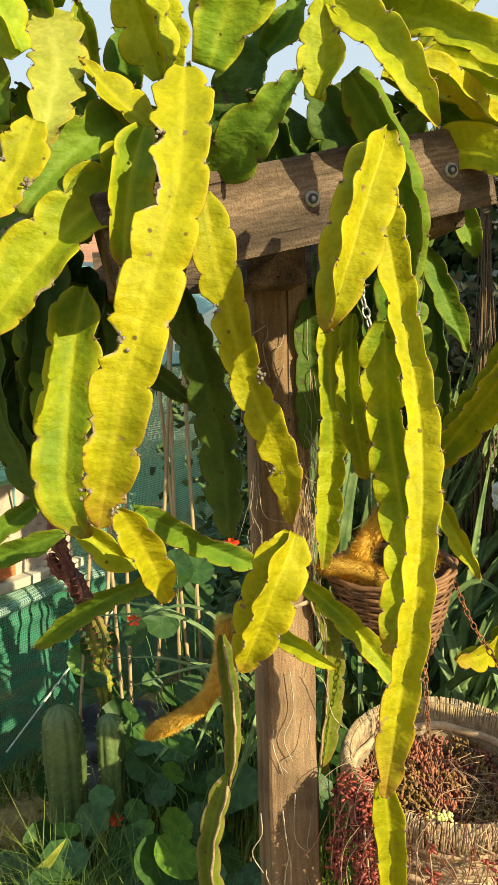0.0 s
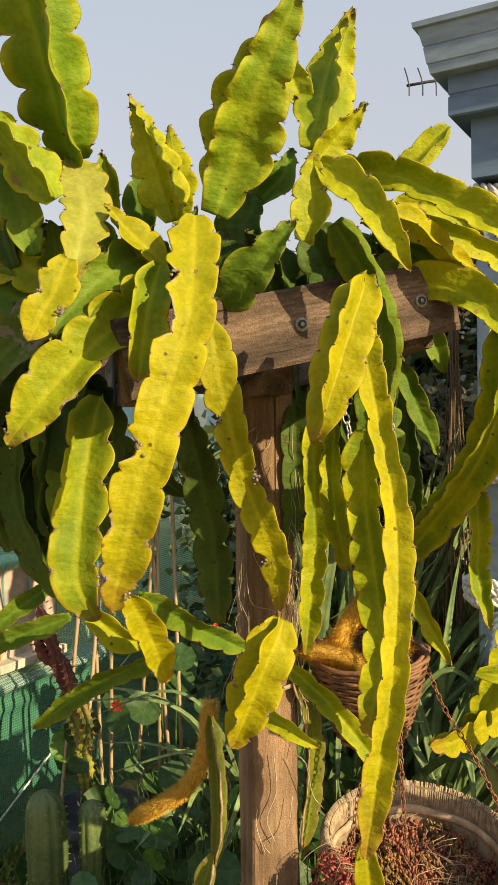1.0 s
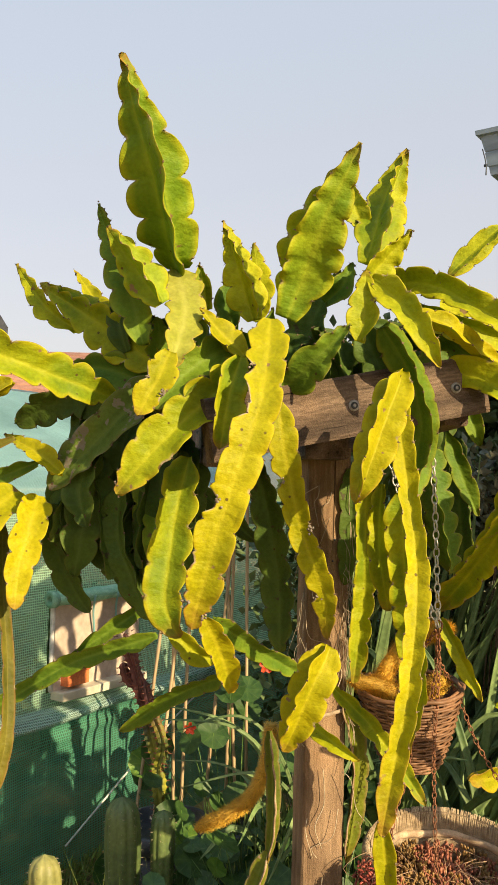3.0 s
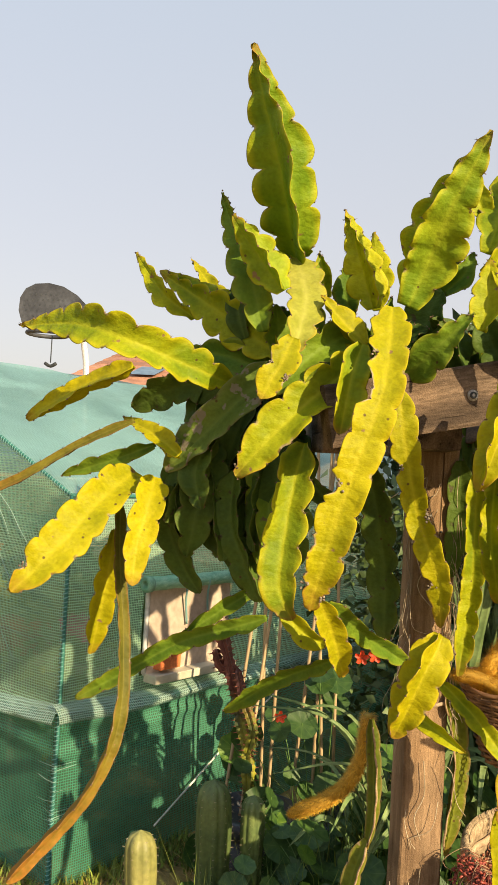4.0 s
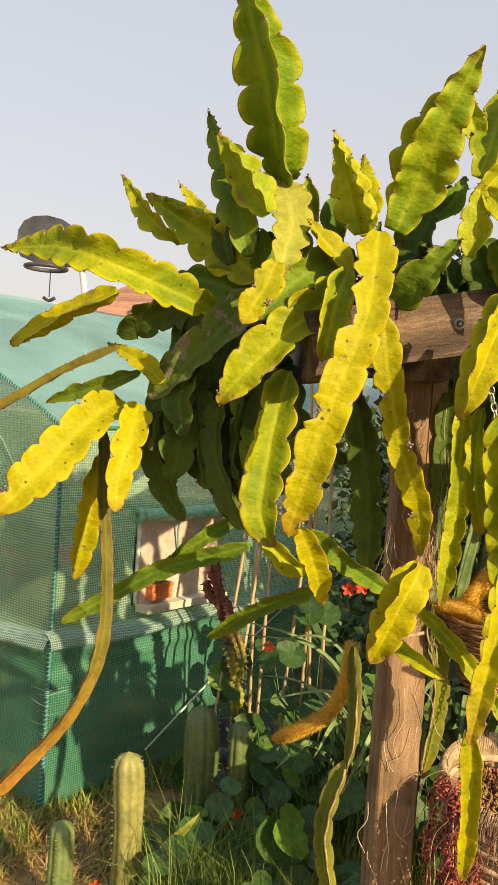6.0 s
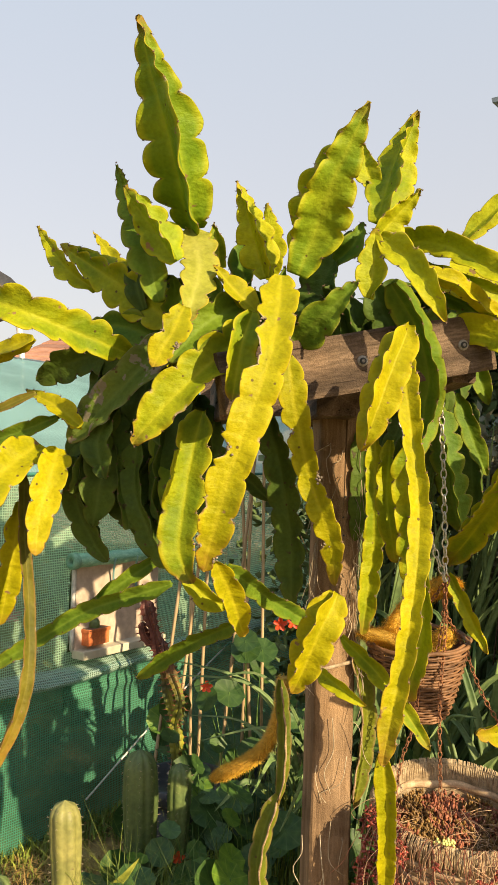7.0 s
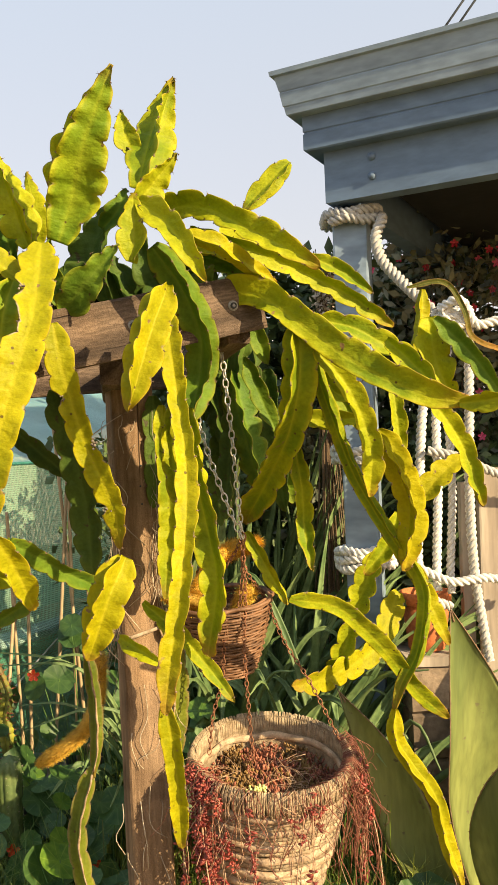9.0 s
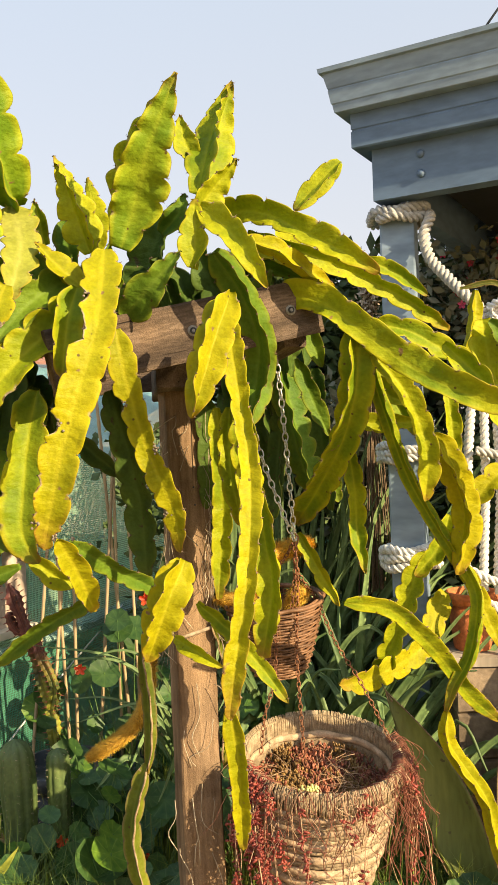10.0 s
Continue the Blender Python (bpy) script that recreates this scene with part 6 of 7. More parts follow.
# ---- filler stems of the plant, hanging behind; the dark kind carries shade in its colour ----
for k in range(17):
    x, y = rng.uniform(0.14, 0.44), rng.uniform(1.72, 2.15)
    z = rng.uniform(1.40, 1.76)
    ln = rng.uniform(0.25, 0.52)
    dx = rng.gauss(0, 0.07)
    stem(rng.choice(("dark", "dark", "green")), [(x, y, z), (x + dx * 0.4, y + rng.gauss(0, 0.03), z - ln * 0.5), (x + dx, y + rng.gauss(0, 0.04), z - ln)], rng.uniform(0.024, 0.038), rng.uniform(0, 120))
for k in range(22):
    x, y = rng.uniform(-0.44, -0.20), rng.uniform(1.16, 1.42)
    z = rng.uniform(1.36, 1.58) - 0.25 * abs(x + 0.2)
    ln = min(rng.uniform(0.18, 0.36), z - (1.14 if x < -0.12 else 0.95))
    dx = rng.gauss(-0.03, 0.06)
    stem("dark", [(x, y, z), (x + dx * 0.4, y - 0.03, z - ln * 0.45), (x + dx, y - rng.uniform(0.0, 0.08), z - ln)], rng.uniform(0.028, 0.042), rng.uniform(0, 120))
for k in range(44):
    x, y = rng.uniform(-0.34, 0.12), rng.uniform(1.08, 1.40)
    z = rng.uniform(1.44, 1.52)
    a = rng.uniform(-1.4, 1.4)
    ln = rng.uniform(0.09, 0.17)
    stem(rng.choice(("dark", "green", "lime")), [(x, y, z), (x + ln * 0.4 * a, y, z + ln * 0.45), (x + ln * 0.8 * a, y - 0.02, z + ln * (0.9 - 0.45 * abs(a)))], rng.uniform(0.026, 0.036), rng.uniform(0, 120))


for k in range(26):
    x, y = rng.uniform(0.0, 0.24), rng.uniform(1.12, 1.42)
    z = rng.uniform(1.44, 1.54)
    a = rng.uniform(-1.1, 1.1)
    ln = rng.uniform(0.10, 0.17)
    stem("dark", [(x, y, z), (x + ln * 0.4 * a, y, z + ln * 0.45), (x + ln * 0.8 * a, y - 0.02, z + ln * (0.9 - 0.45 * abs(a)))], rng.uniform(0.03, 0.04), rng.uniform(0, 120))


# ---- dry aerial roots on the post ----
for k in range(24):
    z = rng.uniform(0.35, 1.38)
    x = 0.048 + rng.uniform(-0.05, 0.05)
    pts = [(x, 1.412 - rng.uniform(0, 0.01), z)]
    for j in range(3):
        x += rng.gauss(0, 0.018)
        z -= rng.uniform(0.01, 0.07)
        pts.append((x, 1.412 - rng.uniform(0, 0.022), z))
    piece("aerial_root", tube(pts, rng.uniform(0.0005, 0.0011), 4, 0.012), ROOT, plant, "pale dry aerial root")
for x, z in ((0.069, 1.205), (0.056, 1.187), (0.068, 1.121), (0.066, 1.16), (0.045, 1.17), (0.03, 1.21)):
    piece("nail_hole", lathe(((0.0, 0.0008), (0.0018, 0.0008), (0.0022, 0.0), (0.0022, -0.004)), 10, look((x, 1.4195, z), (x, 2.4, z))), SOFFIT, stand, "small dark nail hole")
for side, n in ((-0.046, 26), (0.048, 40)):
    fuzz = []
    for k in range(n):
        z = rng.uniform(0.85, 1.33)
        x = 0.049 + side + rng.gauss(0, 0.004)
        y = rng.uniform(1.405, 1.43)
        pts = [(x, y, z)]
        for j in range(4):
            x, z = x + rng.gauss(side * 0.06, 0.007), z - rng.uniform(0.008, 0.05)
            pts.append((x, y + rng.gauss(0, 0.006), z))
        fuzz.append(tube(pts, rng.uniform(0.0004, 0.0009), 3, 0.012))
    tagged(piece("root_mat", join(*fuzz), ROOT, plant, "mat of fine dry roots on the post's edge"), kind="stuff")
TIE = surface("aged_cloth", (0.30, 0.22, 0.14), (0.50, 0.40, 0.29), 80, 0.9, 0.4)
tie = part("cloth_tie", tube([(-0.008, 1.45, 0.825), (0.0, 1.422, 0.827), (0.03, 1.404, 0.833), (0.075, 1.414, 0.844), (0.104, 1.43, 0.850), (0.108, 1.46, 0.85), (0.07, 1.525, 0.845), (0.0, 1.50, 0.832), (-0.008, 1.45, 0.825)], 0.0042, 6, 0.01, flat=0.5), TIE)
tagged(tie, "pale cloth tie knotted round the timber post", "tie")


# ---- columnar cacti ----
def column(place, h, r, ribs, material, label, lean=(0, 0)):
    c = thing("columnar_cactus", place, label, "cactus", "columnar cacti")
    n, m = ribs * 6, 30
    verts, faces, tufts = [], [], []
    for i in range(m + 1):
        u = i / m
        z = h * u
        cap = math.sqrt(max(0.0, 1 - max(0, (u - (1 - r * 1.1 / h)) / (r * 1.1 / h)) ** 2))
        wob = 1 + 0.05 * math.sin(z * 25)
        for k in range(n):
            a = 2 * math.pi * k / n
            rr = r * cap * wob * (0.86 + 0.14 * abs(math.cos(a * ribs / 2)) ** 0.6)
            verts.append(Vector((rr * math.cos(a) + lean[0] * u * u, rr * math.sin(a) + lean[1] * u * u, z)))
    for i in range(m):
        for k in range(n):
            a, b = i * n + k, i * n + (k + 1) % n
            faces.append((a, b, b + n, a + n))
    part("body", (verts, faces), material, c)
    for q in range(ribs):
        a = 2 * math.pi * q / ribs
        z = 0.02
        while z < h - r * 0.4:
            u = z / h
            cap = math.sqrt(max(0.0, 1 - max(0, (u - (1 - r * 1.1 / h)) / (r * 1.1 / h)) ** 2))
            o = Vector((math.cos(a), math.sin(a), 0))
            p = o * (r * cap) + Vector((lean[0] * u * u, lean[1] * u * u, z))
            for w in range(3):
                d = (o + Vector((rng.gauss(0, 0.5), rng.gauss(0, 0.5), rng.gauss(0, 0.5)))).normalized() * 0.009
                tufts.append(([p + Vector((0, 0, 0.0005)), p - Vector((0, 0, 0.0005)), p + d], [(0, 1, 2)]))
            z += 0.02
    tagged(part("spine_cover", join(*tufts), ROOT, c, "short pale spines"), kind="stuff")
    return c


column((-0.605, 1.72, -0.02), 0.40, 0.040, 7, CEREUSP, "pale sunlit columnar cactus with rounded top in the grass", (-0.015, 0))
column((-0.745, 1.60, -0.02), 0.255, 0.034, 8, CEREUS, "small ribbed columnar cactus in the grass")
column((-0.475, 2.0, -0.02), 0.445, 0.050, 9, CEREUS, "stout dark green columnar cactus beside nasturtiums", (-0.01, 0))
column((-0.375, 2.05, -0.02), 0.395, 0.034, 8, CEREUS, "slim dark green columnar cactus beside nasturtiums")


# ---- thorny spurge in a pot ----
sp = thing("thorny_spurge", (-0.40, 2.28, 0.0), "dark red spiny upright succulent in a dark pot", "succulent")
SPL = [(-0.40, 2.28, 0.02), (-0.42, 2.28, 0.233), (-0.433, 2.28, 0.416), (-0.462, 2.28, 0.540), (-0.500, 2.26, 0.685), (-0.546, 2.25, 0.830)]


def spurge_skin():
    """Yellow-green old growth that turns dark red in the young top."""
    m, ns, ln, p = nodes_of("spurge_skin")
    co = ns.new("ShaderNodeTexCoord").outputs["Object"]
    n = noise_tex(ns, ln, co, 22, 4)
    low = ramp(ns, ((0.35, (0.05, 0.07, 0.02)), (0.62, (0.30, 0.29, 0.03))))
    ln.new(n.outputs["Fac"], low.inputs[0])
    high = ramp(ns, ((0.35, (0.05, 0.016, 0.016)), (0.65, (0.15, 0.045, 0.035))))
    ln.new(n.outputs["Fac"], high.inputs[0])
    sep = ns.new("ShaderNodeSeparateXYZ")
    ln.new(co, sep.inputs[0])
    age = ramp(ns, ((0.50, (0, 0, 0)), (0.62, (1, 1, 1))))
    ln.new(sep.outputs["Z"], age.inputs[0])
    ln.new(mixed(ns, ln, age.outputs[0], low.outputs[0], high.outputs[0]), p.inputs["Base Color"])
    p.inputs["Roughness"].default_value = 0.55
    return m


SPURGE = spurge_skin()


def spurge(points, r):
    """A four-angled spiny stem with toothed ribs and paired thorns."""
    line, length = glide(points, 0.004)
    fr = frames_along(line)
    verts, faces, spikes = [], [], []
    n = 16
    for i, (c, (t, f, s)) in enumerate(zip(line, fr)):
        u = i / (len(line) - 1)
        swell = 1 + 0.16 * math.sin(u * length * 42) + 0.08 * math.sin(u * length * 17)
        for k in range(n):
            a = 2 * math.pi * k / n + 0.5
            ridge = abs(math.cos((a - 0.5) * 2)) ** 2.5
            tooth = 0.28 * (1 - abs(((i % 5) / 5) * 2 - 1)) * ridge
            q = r * (0.42 + 0.58 * ridge + tooth) * swell * min(1, (1 - u) * 14 + 0.2)
            verts.append(c + (f * math.cos(a) + s * math.sin(a)) * q)
        if i % 5 == 2:
            for k in range(4):
                a = math.pi / 2 * k + 0.5
                o = f * math.cos(a) + s * math.sin(a)
                w0 = t.cross(o)
                for w in (-1, 1):
                    p = c + o * r * 1.12 * swell
                    spikes.append(([p + t * 0.0016, p - t * 0.0016, p + w0 * 0.0016, p + o * 0.015 + w0 * (w * 0.007) + t * 0.003], [(0, 1, 3), (1, 2, 3), (2, 0, 3)]))
    for i in range(len(line) - 1):
        for k in range(n):
            a, b = i * n + k, i * n + (k + 1) % n
            faces.append((a, b, b + n, a + n))
    me = mesh_of("stem", verts, faces, SPURGE, False)
    piece("stem", me, SPURGE, sp)
    tagged(piece("thorn_cover", join(*spikes), THORNR, sp, "rows of paired red thorns"), kind="stuff")


spurge(SPL, 0.019)
spurge([(-0.43, 2.27, 0.42), (-0.415, 2.25, 0.50), (-0.45, 2.24, 0.60), (-0.475, 2.24, 0.69)], 0.014)
spurge([(-0.50, 2.27, 0.66), (-0.535, 2.26, 0.69), (-0.55, 2.25, 0.74)], 0.012)
BLACKP = surface("black_plastic", (0.03, 0.035, 0.045), (0.07, 0.075, 0.09), 12, 0.5)
pot((-0.40, 2.30, -0.02), 0.15, 0.26, "black plastic nursery pot with dark soil", BLACKP)
pot((-0.16, 2.45, -0.02), 0.14, 0.22, "black plastic nursery pot with dark soil", BLACKP)


# ---- bamboo canes ----
for a, b in (((-0.508, 2.30, 0.20), (-0.44, 2.36, 0.92)), ((-0.395, 2.40, 0.1), (-0.422, 2.40, 1.05)), ((-0.376, 2.40, 0.1), (-0.362, 2.40, 0.95)), ((-0.195, 2.50, 0.1), (-0.28, 2.50, 1.42)), ((-0.238, 2.50, 0.1), (-0.230, 2.50, 1.42)), ((-0.165, 2.50, 0.1), (-0.195, 2.50, 1.42)), ((-0.31, 2.40, 0.1), (-0.21, 2.50, 1.45)), ((-0.46, 2.31, 0.1), (-0.385, 2.36, 0.93))):
    a, b = Vector(a), Vector(b)
    pts = [a.lerp(b, k / 4) for k in range(5)]
    cn = part("bamboo_cane", tube(pts, 0.0055, 8, 0.012, lambda u: 1 + 0.22 * max(0, 1 - abs(((u * 7) % 1) - 0.5) * 14)), CANE)
    tagged(cn, "thin dry bamboo cane stuck in the bed", "cane", "bamboo canes")


ORANGEF = surface("orange_petal", (0.70, 0.22, 0.02), (0.85, 0.36, 0.05), 60, 0.5)
PALEG = surface("yellowing_leaf", (0.22, 0.25, 0.03), (0.42, 0.42, 0.08), 18, 0.6, 0.2)


# ---- nasturtiums, flowers, grass ----
def round_leaf(r):
    verts, faces = [Vector((0, 0, -r * 0.10))], []
    n = 27
    for j, q in ((1, 0.5), (2, 1.0)):
        for k in range(n):
            a = 2 * math.pi * k / n
            rr = r * q * (1 + 0.035 * math.cos(a * 9) * q + 0.03 * math.cos(a * 2 + 1))
            verts.append(Vector((rr * math.cos(a), rr * math.sin(a), r * 0.10 * (q * q - 1) + r * 0.05 * math.cos(a * 3) * q + r * 0.035 * math.cos(a * 9) * q)))
    for k in range(n):
        faces.append((0, 1 + k, 1 + (k + 1) % n))
        faces.append((1 + k, 1 + n + k, 1 + n + (k + 1) % n, 1 + (k + 1) % n))
    return mesh_of("leaf", verts, faces, NASTV)


LEAVES = [round_leaf(r) for r in (0.030, 0.040, 0.052)]


def nasturtium(place, n, spread, tall, label):
    c = thing("nasturtium", place, label, "plant", "nasturtiums")
    o = Vector(place)
    stalks = []
    for k in range(n):
        a, r = rng.uniform(0, 2 * math.pi), spread * math.sqrt(rng.random())
        p = o + Vector((r * math.cos(a), r * math.sin(a), tall * rng.uniform(0.25, 1.0) * (1 - 0.4 * r / spread)))
        ob = new("leaf", rng.choice(LEAVES))
        ob.parent = c
        ob.matrix_parent_inverse = Matrix.Translation(-c.location)
        ob.matrix_basis = Matrix.Translation(p) @ pose(0, 0, 0, rng.gauss(38, 20), rng.gauss(0, 22), rng.uniform(-50, 50))
        stalks.append(tube([o + Vector((r * 0.4 * math.cos(a), r * 0.4 * math.sin(a), 0)), p.lerp(o, 0.3), p], 0.0014, 4, 0.05))
    tagged(piece("stalk_tangle", join(*stalks), NAST, c), kind="stuff")


nasturtium((-0.36, 1.80, 0.0), 28, 0.26, 0.22, "nasturtium plant with round green leaves")
nasturtium((-0.30, 2.05, 0.0), 30, 0.28, 0.40, "nasturtium plant with round green leaves")
nasturtium((-0.10, 2.00, 0.0), 34, 0.26, 0.55, "nasturtium plant with round green leaves")
nasturtium((-0.20, 2.35, 0.0), 50, 0.30, 0.75, "nasturtium plant climbing the bamboo canes")
nasturtium((0.20, 2.0, 0.0), 36, 0.22, 0.62, "nasturtium plant behind the hanging baskets")
nasturtium((0.62, 1.62, 0.0), 24, 0.2, 0.16, "nasturtium plant at the agave's foot")
nasturtium((-0.15, 1.62, 0.0), 26, 0.16, 0.30, "nasturtium plant beside the timber post")


def flower(place, r, material, label, group):
    f = thing("flower", place, label, "flower", group)
    for k in range(5):
        a = 2 * math.pi * k / 5 + 0.3
        o, t = Vector((math.cos(a), 0, math.sin(a))), Vector((-math.sin(a), 0, math.cos(a)))
        v = [Vector((0, 0.006, 0)), o * r * 0.55 + t * r * 0.35 - Vector((0, 0.004, 0)), o * r + t * r * 0.22, o * r * 1.05 - t * r * 0.2, o * r * 0.55 - t * r * 0.38 - Vector((0, 0.004, 0)), o * r * 0.5 + Vector((0, 0.004, 0))]
        part("petal", (v, [(0, 1, 5), (1, 2, 5), (2, 3, 5), (3, 4, 5), (4, 0, 5)]), material, f)
    return f


for p in ((-0.087, 1.90, 0.826), (-0.333, 2.26, 0.544), (-0.674, 1.68, 0.03), (-0.052, 1.92, 0.83), (-0.10, 1.78, 0.16), (-0.27, 1.78, 0.075), (-0.36, 1.98, 0.13)):
    flower(p, 0.019, PETAL, "scarlet nasturtium flower among round leaves", "nasturtium flowers")


def tuft_field(name, region, n, tall, material, label, flop=0.6, wide=0.0022, clump=3.0, shade=0.0):
    verts, faces = [], []
    x0, x1, y0, y1 = region
    for k in range(n):
        x, y = rng.uniform(x0, x1), rng.uniform(y0, y1)
        gap = (CORNER - Vector((x, y, 0))).dot(ALONG) if x < -1.0 else max((CORNER - Vector((x, y, 0))).dot(ALONG), (Vector((x, y, 0)) - CORNER).dot(-ACROSS))
        if gap < 0 or noise.noise(Vector((x * clump, y * clump, tall * 70 + 3))) + rng.gauss(0, 0.2) + shade * (math.exp(-gap / 0.12) * 1.2 - 0.3) < 0.0:
            continue
        h = tall * rng.uniform(0.4, 1.2)
        a = rng.uniform(0, 2 * math.pi)
        d = Vector((math.cos(a), math.sin(a), 0)) * (h * flop * rng.uniform(0.2, 1.3))
        s = Vector((-d.y, d.x, 0)).normalized() * wide * rng.uniform(0.6, 1.3)
        b = Vector((x, y, -0.025))
        o = len(verts)
        m1, m2 = b + d * 0.3 + Vector((0, 0, h * 0.6)), b + d + Vector((0, 0, h * rng.uniform(0.7, 1.0)))
        verts += [b - s, b + s, m1 + s * 0.8, m1 - s * 0.8, m2]
        faces += [(o, o + 1, o + 2, o + 3), (o + 3, o + 2, o + 4)]
    ob = part(name, (verts, faces), material)
    return tagged(ob, label, "grass", kind="stuff")


tuft_field("dry_straw", (-1.9, 0.1, 1.2, 2.5), 32000, 0.045, HAY, "flattened dry straw on the lawn", 2.8, 0.0022)
tuft_field("grass", (-1.9, 0.9, 1.3, 2.6), 52000, 0.06, GRASS, "rough green grass among dry straw", 0.7, 0.0026, 4.5, 1.0)
tuft_field("long_grass", (-0.55, 0.75, 1.55, 2.2), 8000, 0.19, GRASS, "long uncut grass round the post", 0.55, 0.0016)
tuft_field("weeds", (-0.25, 0.75, 1.75, 2.5), 2600, 0.42, GRASS, "tall grass stalks behind the baskets", 0.35, 0.0018)


tuft_field("long_grass", (-0.48, 0.02, 1.50, 1.80), 1500, 0.30, GRASS, "thin arching grass stalks before the nasturtiums", 0.9, 0.0011, 5.0)


# flat green blades lying across the bed
bed_blades = thing("grass_clump", (0.0, 2.12, 0.0), "long flat grass blades lying across the bed", "grass")
for a, b, w in (((-0.42, 2.0, 0.69), (-0.117, 2.05, 0.584), 0.014), ((-0.41, 2.0, 0.645), (-0.10, 2.0, 0.60), 0.013), ((-0.36, 2.02, 0.60), (-0.09, 1.98, 0.66), 0.012), ((-0.367, 2.1, 0.50), (-0.146, 2.0, 0.496), 0.010), ((-0.33, 2.05, 0.44), (-0.05, 2.0, 0.50), 0.012)):
    a, b = Vector(a), Vector(b)
    root = Vector((0.0 + rng.gauss(0, 0.03), 2.12, 0.20))
    sword([root, b.lerp(root, 0.4) + Vector((0, 0, 0.05)), b.lerp(a, 0.25) + Vector((0, 0, 0.02)), a], w, "blade", STRAP, bed_blades, 0.3, Vector((0, -1, 0.6)), 0.0012)
wither = thing("fallen_leaf", (-0.46, 1.74, 0.0), "curled yellowing leaf among nasturtiums", "leaf")
sword([(-0.52, 1.76, 0.0), (-0.504, 1.75, 0.13), (-0.46, 1.73, 0.19), (-0.42, 1.72, 0.245)], 0.035, "blade", PALEG, wither, 0.5, Vector((0.3, -1, 0.3)), 0.0015)


# ---- shrubs that close the garden behind ----
def shrub(name, centre, size, n, leaf, material, label, category="shrub"):
    """Twigs and many small folded leaves with an uneven outline."""
    c = thing(name, (centre[0], centre[1], 0), label, category)
    o = Vector(centre)
    twigs, verts, faces = [], [], []
    tips = []
    for k in range(26):
        d = Vector([max(-0.8, min(0.7, rng.gauss(m0, 0.45))) for m0 in (0, 0, 0.1)])
        e = o + Vector((d.x * size[0], d.y * size[1], d.z * size[2]))
        twigs.append(tube([(centre[0] + rng.gauss(0, 0.05), centre[1] + rng.gauss(0, 0.05), 0), o.lerp(e, 0.4) - Vector((0, 0, size[2] * 0.3)), e], 0.0035, 5, 0.08, lambda u: 1 - 0.7 * u))
        tips.append(e)
    for k in range(n):
        e = rng.choice(tips)
        p = e + Vector((rng.gauss(0, 0.2) * size[0], rng.gauss(0, 0.2) * size[1], rng.gauss(0, 0.22) * size[2]))
        if (p - o).z > size[2] * 0.8 or abs((p - o).x) > size[0] * 1.15 or abs((p - o).y) > size[1] * 1.2 or p.z < 0.0:
            continue
        d = Vector((rng.gauss(0, 1), rng.gauss(0, 1), rng.gauss(0.2, 0.7))).normalized() * leaf * rng.uniform(0.6, 1.3)
        s = d.cross(Vector((rng.gauss(0, 1), rng.gauss(0, 1), rng.gauss(0, 1)))).normalized() * leaf * 0.28
        b = len(verts)
        up = d.cross(s).normalized() * leaf * 0.08
        verts += [p, p + d * 0.5 + s + up, p + d, p + d * 0.5 - s + up]
        faces += [(b, b + 1, b + 2), (b, b + 2, b + 3)]
    tagged(piece("branch_tangle", join(*twigs), CORE, c), kind="stuff")
    tagged(piece("leaf_cover", (verts, faces), material, c), kind="stuff")
    return o, tips


DEEP = surface("shrub_leaf", (0.045, 0.08, 0.026), (0.12, 0.17, 0.055), 6, 0.5, 0.1)
for x, y, h in ((0.30, 2.75, 1.0), (0.75, 2.85, 1.1), (1.2, 2.9, 1.0), (1.75, 2.6, 0.9)):
    shrub("shrub", (x, y, h * 0.62), (0.55, 0.35, h * 0.85), 4200, 0.055, DEEP, "dense dark green garden shrub behind the cactus")
PALEL = surface("grey_shrub_leaf", (0.12, 0.14, 0.08), (0.26, 0.26, 0.18), 6, 0.7, 0.1)
shrub("shrub", (0.68, 2.56, 1.18), (0.15, 0.14, 0.34), 1300, 0.05, PALEL, "dusty grey-green shrub beside the painted post")
DRYL = surface("dried_flower", (0.32, 0.24, 0.17), (0.60, 0.52, 0.42), 30, 0.9)
shrub("dried_shrub", (0.645, 2.35, 1.74), (0.05, 0.05, 0.14), 420, 0.018, DRYL, "dry seed heads beside the painted post")
for x, y in ((1.05, 3.5), (1.55, 3.35), (0.75, 3.75)):
    shrub("hedge", (x, y, 1.15), (0.75, 0.35, 1.15), 6500, 0.075, DEEP, "dense dark hedge behind the veranda")
CRIMSON = surface("crimson_petal", (0.45, 0.015, 0.05), (0.66, 0.04, 0.10), 60, 0.5)
oo, tt = shrub("flowering_shrub", (1.34, 3.0, 1.62), (0.44, 0.3, 0.75), 2400, 0.05, PALEL, "shrub with crimson flowers under the veranda")
for k in range(46):
    q = rng.choice(tt)
    p = Vector((max(0.92, q.x + rng.gauss(0, 0.12)), q.y - 0.15 + rng.gauss(0, 0.05), min(1.95, q.z + rng.gauss(0, 0.14))))
    flower(p, 0.016, rng.choice((CRIMSON, PINK)), "crimson flower on the shrub", "shrub flowers")


